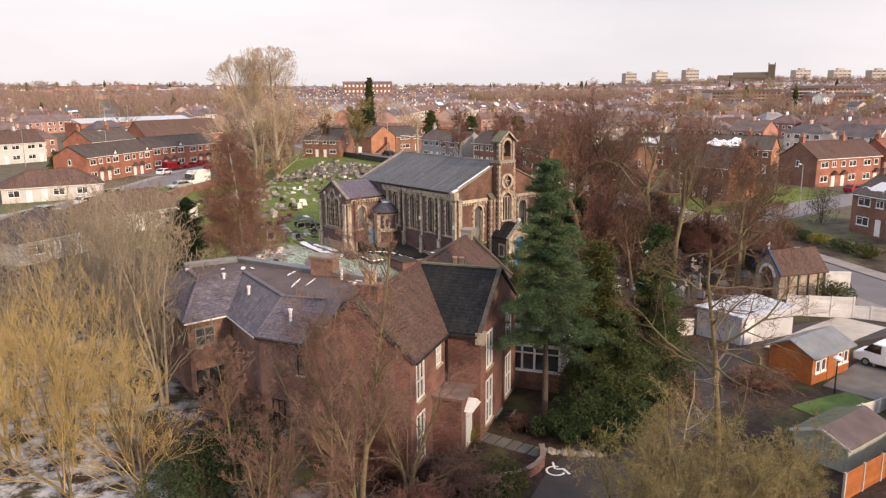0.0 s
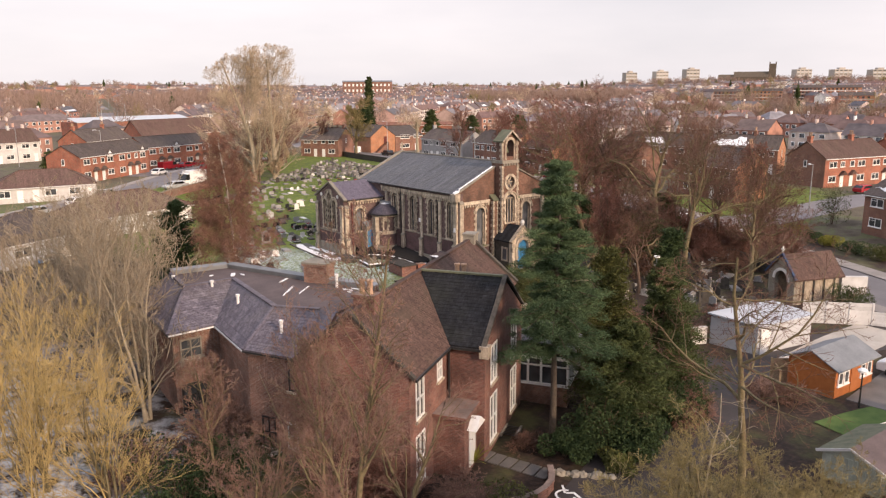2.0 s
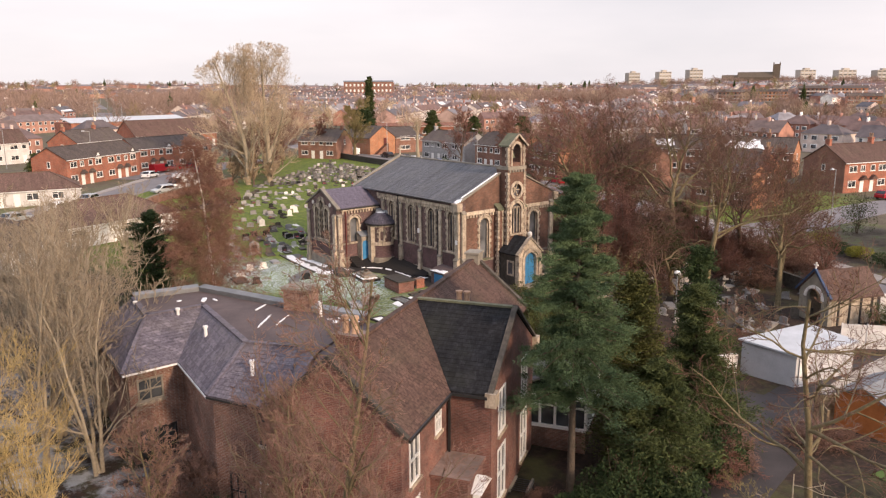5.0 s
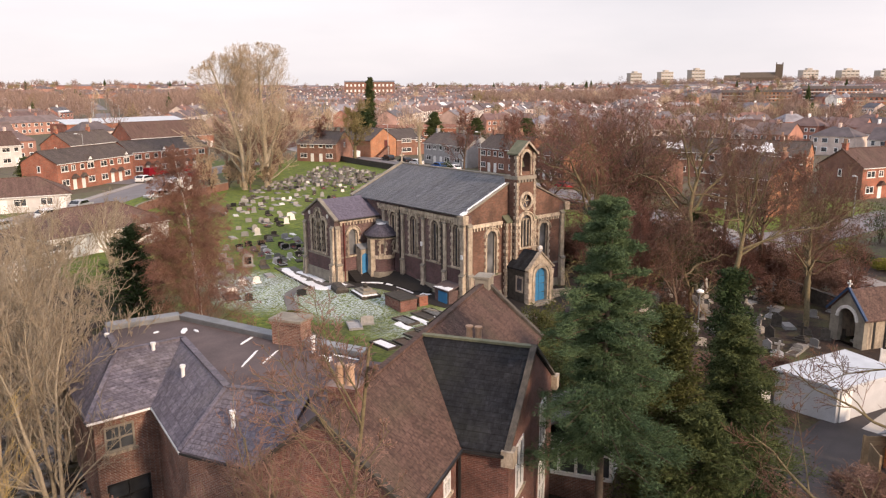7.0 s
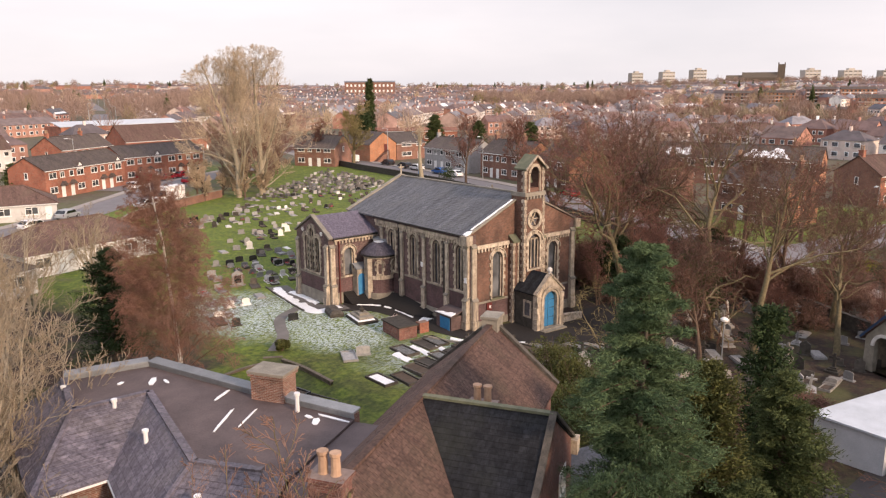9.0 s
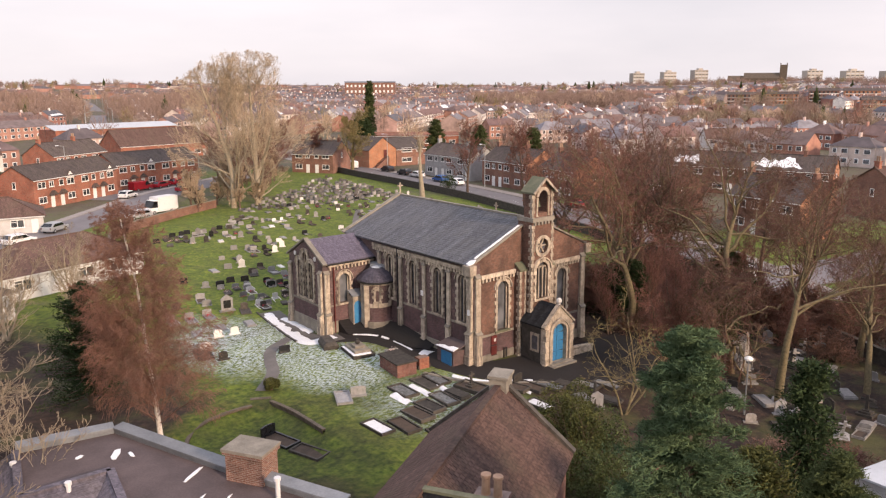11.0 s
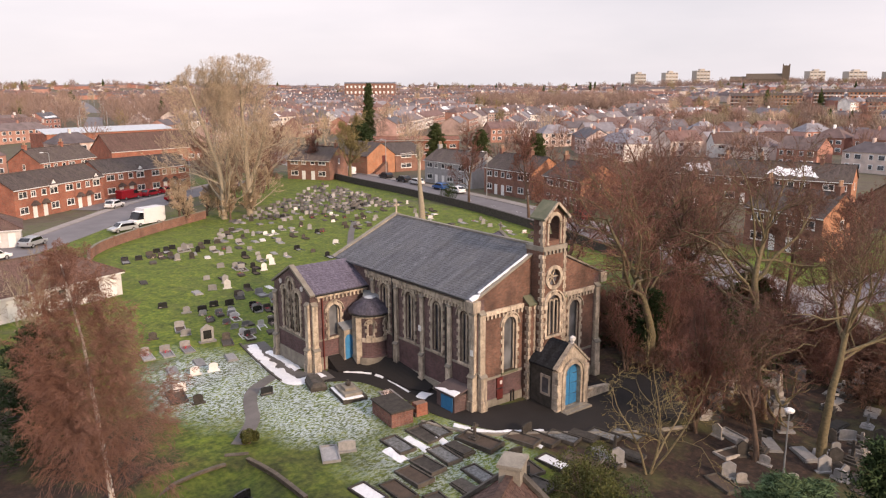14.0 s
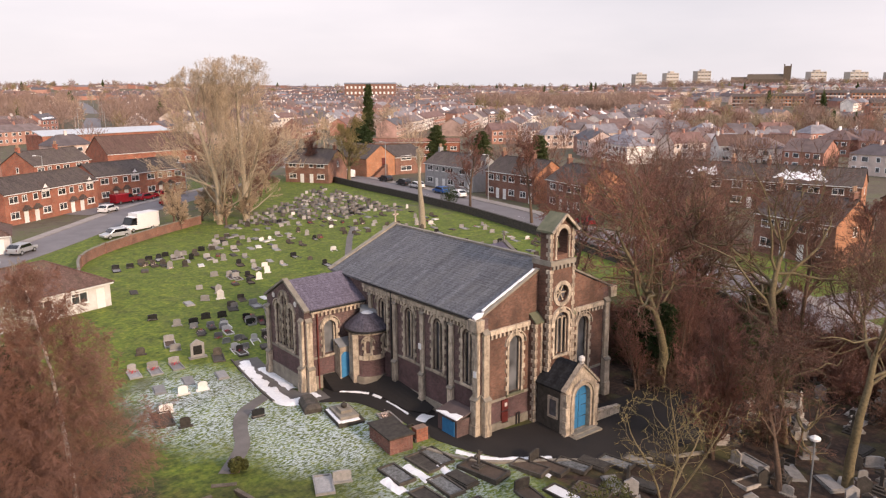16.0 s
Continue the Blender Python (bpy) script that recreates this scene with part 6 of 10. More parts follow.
def bush(x, y, rx, ry, h, label, leaf, name="bush", n=5000, size=0.13, lumps=9, z=None):
    t = empty(name, pose(x, y, (ground_z(x, y) if z is None else z) - 0.05), label, "bush")
    lc = rng.normal(0, 0.45, (lumps, 3)) * np.array([rx, ry, 0])
    lc[:, 2] = rng.uniform(0.3, 0.75, lumps) * h
    w = rng.integers(0, lumps, n)
    d = rng.normal(0, 1, (n, 3))
    d /= np.linalg.norm(d, axis=1, keepdims=True)
    rr = rng.uniform(0.55, 1.0, (n, 1)) ** 0.5
    c = lc[w] + d * rr * np.array([rx * 0.55, ry * 0.55, h * 0.34])
    c[:, 2] = np.clip(c[:, 2], 0.02, None)
    v, f = leaf_cloud(c, size, flat=1.0)
    part("foliage", fast_mesh("foliage", v, f, leaf), None, t)
    st = grow(h * 0.8, 0.05, [8], [0.6], [40], [0.1, 0.2], segs=(4, 3), forks=5, clear=0.1)
    v, f = tubes(st, (4, 3))
    part("stem", fast_mesh("stem", v, f, BARK), None, t)
    return t


BIG = dict(segs=(8, 6, 4, 2, 1), wob=0.16)
# birch on the lawn
bare_tree(-23.3, 1.6, "tall birch with white trunk and red-brown twigs", BARK_BIRCH, TWIG_BIRCH, "birch_tree", solid=1, height=14.6, r0=0.17, inner=0.2, counts=[92, 11, 9, 6], lengths=[0.33, 0.46, 0.46, 0.55], angles=[46, 36, 40, 40],
          up=[0.02, 0.45, 0.05, -0.25, -0.5], taper=0.9, clear=0.16, twig=0.0055, droop=0.2, lean=(-0.01, 0.03), r_ratio=0.2, **{**BIG, "wob": 0.12})
conifer(-23.7, 12.3, 8.4, 2.3, "dark green columnar conifer among bare trees", LEAF_IVY, whorls=30, per=7, leaves=200, size=0.12, droop=-0.15, power=0.6, lump=0.6, clumps=5, puff=0.8)
# tall trees at the far edge of the graves
for x, y, s in ((23.6, 82.8, 0), (28.5, 83.3, 1)):
    bare_tree(x, y, "very tall bare tree with pale tan twigs", BARK_PALE, TWIG_TAN, solid=3, height=24, r0=0.6, counts=[34, 11, 8, 5], lengths=[0.6, 0.46, 0.44, 0.5], angles=[50, 36, 36, 34], r_ratio=0.3,
              up=[0.02, 0.55, 0.35, 0.2, 0.1], taper=0.35, clear=0.04, twig=0.0125, inner=0.3, dome=(11.0, 13.2, 13.4 + 0.6 * s), **{**BIG, "wob": 0.16})
for x, y, h, tw in ((34, 99, 9, TWIG_PINK), (41, 108, 10, TWIG_RED), (47, 116, 11, TWIG_PINK), (38, 118, 10, TWIG_PINK), (55, 122, 11, TWIG_RED), (60, 130, 11, TWIG_PINK), (30, 94, 7, TWIG_TAN), (24, 81.5, 3.6, TWIG_TAN), (28.5, 83.5, 3.6, TWIG_TAN), (23, 88, 4.5, TWIG_TAN), (33, 90, 4.5, TWIG_TAN), (36, 95, 4, TWIG_PINK), (40, 101, 4.5, TWIG_PINK), (44, 106, 4.5, TWIG_TAN), (31, 98, 5, TWIG_PINK), (36, 104, 5, TWIG_PINK), (48, 111, 5, TWIG_PINK), (27, 92, 4, TWIG_TAN), (17, 83, 5, TWIG_TAN), (19, 90, 6, TWIG_TAN), (50, 127, 10, TWIG_TAN), (67, 122, 9, TWIG_RED)):
    bare_tree(x, y, "bare tree with reddish twigs at the end of the graves", BARK, tw, height=h, r0=0.22, counts=[16, 10, 8, 5], lengths=[0.5, 0.46, 0.5, 0.5], angles=[44, 42, 40, 36], up=[0, 0.4, 0.3, 0.2, 0.1], clear=0.12, twig=0.019, **BIG)
bare_tree(69, 110.5, "broad bare tree with olive twigs", BARK_MOSS, TWIG_OLIVE, height=13, r0=0.5, counts=[16, 10, 8, 5], lengths=[0.45, 0.45, 0.5, 0.5], angles=[44, 42, 40, 36], up=[0.0, 0.35, 0.3, 0.2, 0.1], clear=0.25, twig=0.024, **BIG)
# trees between the church and the road, and over the old graves
RIGHT = [(24.5, 3.5, 17.5, 0.5, TWIG_RED, BARK_MOSS), (33, 7, 17.5, 0.45, TWIG_RED, BARK), (23, -9, 17.0, 0.45, TWIG_BROWN, BARK_MOSS),
         (9.6, -15.0, 9.0, 0.2, TWIG_BROWN, BARK), (31, -12, 11.5, 0.3, TWIG_BROWN, BARK), (17, -2.5, 15.5, 0.4, TWIG_RED, BARK_MOSS), (27, -18, 12, 0.32, TWIG_BROWN, BARK_MOSS),
         (30, 2, 14, 0.35, TWIG_PINK, BARK_MOSS), (20, -21, 11, 0.28, TWIG_BROWN, BARK_MOSS), (38, 14, 13, 0.35, TWIG_PINK, BARK), (27, -2.0, 15.0, 0.4, TWIG_BROWN, BARK), (21.5, 9.5, 13.5, 0.34, TWIG_RED, BARK)]
for x, y, h, r, tw, bk in RIGHT:
    bare_tree(x, y, "tall bare tree with brown twigs over the old graves", bk, tw, solid=3, height=h * (0.84 if h > 15 else 0.9), r0=r, dome=(h * 0.75, h * 0.62, h * 0.6), counts=[16, 9, 7, 4], lengths=[0.58, 0.5, 0.46, 0.46], angles=[50, 50, 48, 44], r_ratio=0.6,
              up=[0.0, 0.75, 0.3, 0.15, 0.1], taper=0.35, clear=0.34, twig=0.0115, lean=tuple(rng.normal(0, 0.03, 2)), **{**BIG, "segs": (9, 8, 6, 3, 2), "wob": 0.27})
bare_tree(13.4, -17.4, "tall bare tree with a straight mossy trunk", BARK_MOSS, TWIG_BROWN, solid=3, height=13.6, r0=0.34, counts=[15, 9, 7, 5], lengths=[0.5, 0.5, 0.46, 0.46], angles=[56, 50, 46, 42], r_ratio=0.55, up=[0.0, 0.6, 0.3, 0.15, 0.1], taper=0.3, clear=0.5, twig=0.009, **{**BIG, "wob": 0.24})
bare_tree(15.9, -12.6, "twisted bare tree with crooked pale limbs", BARK_MOSS, TWIG_BROWN, solid=3, height=6.5, r0=0.24, counts=[5, 6, 6, 4], lengths=[0.95, 0.55, 0.5, 0.5], angles=[48, 50, 48, 44], r_ratio=0.8, up=[0.0, 0.9, 0.3, 0.1, 0.1], taper=0.2, clear=0.3, twig=0.009, segs=(8, 14, 8, 4, 2), wob=0.42)
bare_tree(9.9, -10.4, "dense many-stemmed red-brown tree among the graves", BARK, TWIG_RED, solid=2, height=8.6, r0=0.12, counts=[18, 8, 6, 4], lengths=[0.34, 0.46, 0.48, 0.5], angles=[30, 36, 38, 36], up=[0.05, 0.6, 0.3, 0.2, 0.1], clear=0.12, twig=0.008, forks=6, **{**BIG, "wob": 0.22})
bare_tree(2.7, -11.7, "slender multi-stemmed bare tree beside the drive", BARK_MOSS, TWIG_OLIVE, "small_tree", height=7.4, r0=0.085, counts=[6, 5, 4], lengths=[0.5, 0.5, 0.5], angles=[58, 48, 44], up=[0.0, 0.5, 0.2, 0.1],
          segs=(9, 7, 5, 3), wob=0.4, clear=0.25, twig=0.0085, forks=4)
# pollard and street trees
bare_tree(45.2, 57.5, "pollarded trunk with a tuft of short shoots", BARK_PALE, TWIG_TAN, "pollard_tree", height=11.8, r0=0.62, counts=[26, 6], lengths=[0.14, 0.5], angles=[35, 30], up=[0, 0.5, 0.3], segs=(8, 4, 3), wob=0.1, clear=0.8, twig=0.02)
for x, y, h, tw in ((62.2, 64, 11.5, TWIG_RED), (61.0, 48.5, 11.5, TWIG_RED), (58.8, -2, 9.5, TWIG_RED), (36, -5, 11.5, TWIG_BROWN)):
    bare_tree(x, y, "bare street tree with reddish twigs", BARK, tw, "street_tree", height=h, r0=0.28, counts=[14, 9, 8, 4], lengths=[0.42, 0.46, 0.5, 0.5], angles=[42, 40, 38, 36], up=[0, 0.5, 0.3, 0.2, 0.1], clear=0.3, twig=0.017, **BIG)
for x, y, h in ((14.6, -2.0, 7), (18.5, -3.2, 8), (21.5, -2.6, 7.5), (27, -8.8, 8), (28.5, -6.5, 8), (30, -16, 7), (26, -22, 6)):
    bare_tree(x, y, "slender upright sapling with red-brown twigs", BARK, TWIG_RED, "sapling", height=h, r0=0.07, counts=[16, 8, 6], lengths=[0.34, 0.5, 0.5], angles=[34, 34, 34], up=[0.1, 0.5, 0.3, 0.2], segs=(7, 4, 3, 2), wob=0.2, clear=0.05, twig=0.008, forks=3)
# tangled undergrowth below those trees
under = [bare_tree(x, y, "tangled brown undergrowth below the trees", BARK, tw, "shrub", height=2.2, r0=0.05, counts=[9, 7, 5], lengths=[0.75, 0.6, 0.5], angles=[62, 56, 50], up=[0, 0.25, 0.1, 0.1], segs=(5, 4, 3, 2), wob=0.3, clear=0.05, twig=0.011, forks=5) for x, y, tw in ((15, -12, TWIG_BROWN), (22, -5, TWIG_PINK), (26, -13, TWIG_RED))]
for k in range(34):
    x, y = rng.uniform(14, 38), rng.uniform(-25, 8)
    if y < -4 and x < 27 or (x < 16 and y > -10):
        continue
    copy_thing(under[k % 3], pose(x, y, ground_z(x, y) - 0.1, 0, 0, 67 * k) @ Matrix.Diagonal((rng.uniform(0.8, 1.8), rng.uniform(0.8, 1.5), rng.uniform(0.5, 1.2), 1)))
for x, y, k in ((-11.5, -32.0, 0.9), (-12.8, -32.6, 0.9), (-10.5, -31.6, 1.0), (-16.5, -31.2, 0.8), (-8.0, -27.4, 1.3), (-5.5, -26.2, 1.2), (-3.0, -25.6, 1.1), (-1.0, -24.2, 1.3), (0.0, -22.6, 1.2), (-6.5, -24.0, 1.4), (-3.5, -22.5, 1.3), (2.5, -24.0, 1.0), (-22.0, -28.0, 0.6), (-28.4, -29.6, 0.9), (-30.2, -30.6, 1.0), (-29.5, -32.6, 0.9),
                (-31.8, -27.0, 1.2), (-32.8, -32.0, 1.1), (-35.0, -33.0, 1.2), (-37.5, -32.0, 1.1), (-34.5, -35.5, 1.0), (-38.5, -22.5, 1.2), (-36.2, -19.5, 1.2), (-34.5, -16.5, 1.1), (-39.5, -19.0, 1.2), (-6.5, -34.4, 0.9), (-5.2, -35.2, 0.8), (4.5, -21.5, 0.9), (6.8, -24.5, 0.8)):
    copy_thing(under[int(abs(x * 3)) % 3], pose(x, y, ground_z(x, y) - 0.1, 0, 0, 41 * x) @ Matrix.Diagonal((k * 1.3, k, k * 0.7, 1)))
for k in range(26):
    x, y = 17 + 20 * ((k * 0.618) % 1), -3.5 + 11 * ((k * 0.377) % 1)
    copy_thing(under[k % 3], pose(x, y, ground_z(x, y) - 0.1, 0, 0, 53 * k) @ Matrix.Diagonal((1.6, 1.2, 0.8 + 0.7 * ((k * 0.29) % 1), 1)))
for k in range(24):
    x, y = 25 + 11 * ((k * 0.618) % 1), -17 + 15 * ((k * 0.377) % 1)
    copy_thing(under[k % 3], pose(x, y, ground_z(x, y) - 0.1, 0, 0, 71 * k) @ Matrix.Diagonal((1.5, 1.3, 1.0 + 0.8 * ((k * 0.29) % 1), 1)))
# evergreens beside the old house
conifer(-20.5, -28.8, 16.0, 2.9, "tall blue-green fir beside the brick house", LEAF_FIR, "fir_tree", whorls=36, per=6, leaves=880, size=0.085, droop=0.2, bare=0.34, power=0.6, lump=0.5, clumps=8, flat=0.5, puff=0.62, needle=2.2)
conifer(-11.2, -29.8, 9.4, 3.4, "dark evergreen with drooping boughs beside the drive", LEAF_DARK, "evergreen_tree", whorls=30, per=7, leaves=420, size=0.12, droop=0.12, bare=0.0, power=0.95, lump=0.55, clumps=6, flat=0.6, needle=2.0, puff=0.75)
conifer(-15.3, -28.6, 10.4, 1.6, "olive green cypress beside the fir", LEAF_OLIVE, "cypress_tree", whorls=40, per=9, leaves=200, size=0.11, droop=-0.25, bare=0.05, power=0.5, lump=0.55, clumps=5, flat=1.0, puff=0.8)
conifer(-16.6, -31.2, 7.0, 2.5, "dark spreading evergreen beside the drive", LEAF_DARK, "evergreen_tree", whorls=26, per=7, leaves=330, size=0.12, droop=0.1, bare=0.0, power=0.8, lump=0.55, clumps=6, flat=0.6, needle=2.0, puff=0.75)
conifer(-8.2, -28.6, 5.4, 2.3, "dark spreading evergreen beside the drive", LEAF_DARK, "evergreen_tree", whorls=26, per=8, leaves=240, size=0.12, droop=0.0, bare=0.0, power=0.85, lump=0.5, clumps=4, flat=0.8)
conifer(-3.2, -25.5, 9.6, 1.0, "tree trunk thickly clad in dark ivy", LEAF_IVY, "ivy_clad_tree", whorls=34, per=9, leaves=110, size=0.15, droop=0.15, bare=0.02, power=0.35, lump=0.85, clumps=4, flat=0.8)
conifer(30, -4.5, 6.0, 3.0, "dark spreading yew among the trees", LEAF_DARK, "yew_tree", whorls=26, per=8, leaves=120, size=0.2, droop=0.1, bare=0.05, power=0.5, lump=0.4)
conifer(21.8, -7.2, 5.2, 2.8, "dark spreading holly among the trees", LEAF_DARK, "holly_tree", whorls=24, per=8, leaves=120, size=0.18, droop=0.1, bare=0.05, power=0.5, lump=0.45)
conifer(20.5, 1.5, 4.6, 2.2, "dark spreading holly among the trees", LEAF_IVY, "holly_tree", whorls=24, per=8, leaves=120, size=0.18, droop=0.1, bare=0.05, power=0.5, lump=0.45)
conifer(18.2, -1.8, 6.0, 0.9, "dark ivy climbing a tree trunk", LEAF_IVY, "ivy", whorls=26, per=8, leaves=60, size=0.15, droop=0.2, bare=0.02, power=0.3, lump=0.5)
for x, y, rx, h, lf in ((-5.4, -12.6, 1.7, 4.8, LEAF_OLIVE), (-7.0, -14.8, 1.8, 4.9, LEAF_OLIVE), (-5.2, -16.0, 1.8, 4.2, LEAF_DARK), (-8.6, -18.0, 2.0, 4.4, LEAF_DARK), (-10.8, -21.6, 1.9, 4.2, LEAF_OLIVE)):
    bush(x, y, rx, rx, h, "dense dark evergreen shrub behind the gable", lf, n=9000, size=0.12)
# bare trees in front of the house and along the drive
for x, y, h, tw, n in ((-36.4, -31.6, 8.0, TWIG_PINK, 11), (-33.0, -25.4, 9.0, TWIG_PINK, 11), (-37.4, -26.8, 5.4, TWIG_PINK, 9), (-32.4, -30.0, 6.6, TWIG_PINK, 11), (-39.5, -28.5, 5.6, TWIG_PINK, 11)):
    bare_tree(x, y, "bare tree with brown spreading branches before the house", BARK_MOSS, tw, height=h, r0=0.13, counts=[n, 7, 6, 4], lengths=[0.48, 0.46, 0.45, 0.5], angles=[36, 38, 38, 36], up=[0.0, 0.5, 0.3, 0.2, 0.1], clear=0.1, twig=0.0048, forks=2, **{**BIG, "wob": 0.2})
for x, y, h, r in ((-36.2, -31.4, 14.6, 0.17), (-35.2, -27.6, 9.0, 0.11), (-38.6, -25.0, 8.0, 0.1)):
    bare_tree(x, y, "tall bare tree with a mossy trunk before the house", BARK_MOSS, TWIG_PINK, solid=3, height=h, r0=r, dome=(2.8, h * 0.56, h * 0.56), counts=[26, 8, 6, 4], lengths=[0.26, 0.48, 0.48, 0.5], angles=[42, 44, 42, 40], r_ratio=0.5, up=[0.0, 0.45, 0.25, 0.1, 0.0], taper=0.45, clear=0.3, twig=0.0075, lean=(0.012, -0.01), **{**BIG, "wob": 0.1})
bare_tree(-20.8, -39.8, "bare mossy tree beside the drive", BARK_MOSS, TWIG_BROWN, solid=3, height=13.4, r0=0.23, counts=[15, 8, 6, 4], lengths=[0.34, 0.46, 0.46, 0.5], angles=[72, 46, 44, 40], up=[0.0, 0.4, 0.15, 0.1, 0.1], taper=0.4, clear=0.45, twig=0.007, r_ratio=0.62, **{**BIG, "wob": 0.2})
for x, y, h in ((-31.3, -42.2, 7.4), (-30.0, -42.8, 8.3), (-28.6, -42.0, 8.0), (-28.9, -44.0, 8.5), (-27.7, -45.0, 8.2), (-30.9, -44.6, 8.0)):
    bare_tree(x, y, "low mossy bush-like tree with olive twigs", BARK_MOSS, TWIG_OLIVE, "shrub_tree", solid=3, height=h, r0=0.13, counts=[15, 8, 6, 4], lengths=[0.3, 0.5, 0.5, 0.5], angles=[54, 48, 45, 42], up=[0, 0.35, 0.2, 0.1, 0.1], clear=0.3, twig=0.006, forks=3, **{**BIG, "wob": 0.28})
bare_tree(-26.6, -40.2, "dead tree with a bleached pale limb", BARK_PALE, TWIG_GREY, "dead_tree", solid=3, height=8.6, r0=0.08, counts=[4, 3, 2], lengths=[0.22, 0.5, 0.5], angles=[66, 44, 40], up=[0, 0.1, 0.1, 0.1], clear=0.6, twig=0.01, segs=(8, 6, 4, 2), wob=0.3)
for x, y, r, h, lf in ((-19.2, -31.2, 1.8, 3.0, LEAF_IVY), (-17.6, -32.6, 1.6, 2.2, LEAF_IVY), (-13.4, -32.0, 1.6, 2.6, LEAF_IVY), (-21.2, -30.2, 1.3, 1.8, LEAF_IVY)):
    bush(x, y, r, r * 0.85, h, "dark laurel shrub under the evergreens", lf, n=6500, size=0.14)
for x, y, h in ((-45.6, -14.0, 6.6), (-43.4, -16.8, 6.8), (-41.4, -18.8, 6.4), (-47.5, -10.0, 6.4), (-42.4, -13.8, 6.6), (-47.6, -16.5, 5.6), (-44.6, -20.0, 5.6), (-42.0, -22.0, 5.4), (-44.6, -10.8, 6.6)):
    bare_tree(x, y, "golden-twigged willow at the garden edge", BARK_MOSS, TWIG_GOLD, "willow_tree", solid=1, height=h * rng.uniform(0.85, 1.1), r0=0.075, counts=[7, 5, 5, 3], lengths=[0.66, 0.55, 0.55, 0.5], angles=[40, 32, 30, 26], up=[0.05, 0.4, 0.3, 0.2, 0.2], clear=0.05, twig=0.0056, forks=4, **{**BIG, "wob": 0.15})
for x, y, h in ((-37.2, -7.5, 10.0), (-38.8, -10.5, 10.0), (-35.6, -3.5, 9.8), (-36.8, -12.6, 9.4), (-36.5, 1.0, 9.5), (-34.5, -6.5, 9.0), (-33.8, 5.5, 9.0), (-31.0, 11.0, 8.5), (-40.8, -5.0, 9.0), (-29, 22, 7.5), (-33, 18, 7.5), (-24.5, 31, 7.0), (-17.5, 36, 6.5), (-41.5, 4, 8), (-20.5, 25, 6.5)):
    bare_tree(x, y, "bare grey-tan tree at the garden edge", BARK_PALE, TWIG_GREY, solid=3, height=h * 1.05, r0=0.12, counts=[8, 6, 4, 3], lengths=[0.5, 0.5, 0.5, 0.5], angles=[32, 34, 34, 30], up=[0.05, 0.5, 0.4, 0.3, 0.2], clear=0.05, twig=0.009, forks=4, **{**BIG, "wob": 0.2})
for x, y, h in ((-37.6, -21.5, 3.2), (-35.5, -23.5, 2.8), (-40, -24, 3.0), (-38.6, -23.2, 3.0)):
    bush(x, y, 2.3, 2.3, h, "dark ivy-green shrub below the wing", LEAF_IVY, n=6000, size=0.11)

# ---- houses of the neighbourhood ----
def plate(shape, wall, s0, s1, z0, z1, d0, d1):
    shape.prism([wall(s0, z0, d0), wall(s1, z0, d0), wall(s1, z1, d0), wall(s0, z1, d0)], Vector(wall(0, 0, d1)) - Vector(wall(0, 0, d0)))


def small_window(parent, wall, s, z0, w, h, bars=1):
    e = [s - w / 2, s - w / 2 + 0.09]
    for k in range(1, bars + 1):
        x = s - w / 2 + w * k / (bars + 1)
        e += [x - 0.04, x + 0.04]
    e += [s + w / 2 - 0.09, s + w / 2]
    zs = [z0, z0 + 0.09, z0 + h * 0.68, z0 + h * 0.68 + 0.06, z0 + h - 0.09, z0 + h]
    f = lattice(wall, e, zs, lambda i, j: i % 2 == 0 or j in (0, 4) or (j == 2 and i == 1 and bars), -0.01, 0.07)
    win = part("window", f, WHITE, parent)
    sl = Shape()
    plate(sl, wall, s - w / 2 - 0.08, s + w / 2 + 0.08, z0 - 0.09, z0 - 0.003, -0.01, 0.12)
    part("sill", sl, WHITE, win)
    g = Shape()
    plate(g, wall, s - w / 2 + 0.08, s + w / 2 - 0.08, z0 + 0.08, z0 + h - 0.08, 0.004, 0.03)
    part("pane", g, GLASS, win)


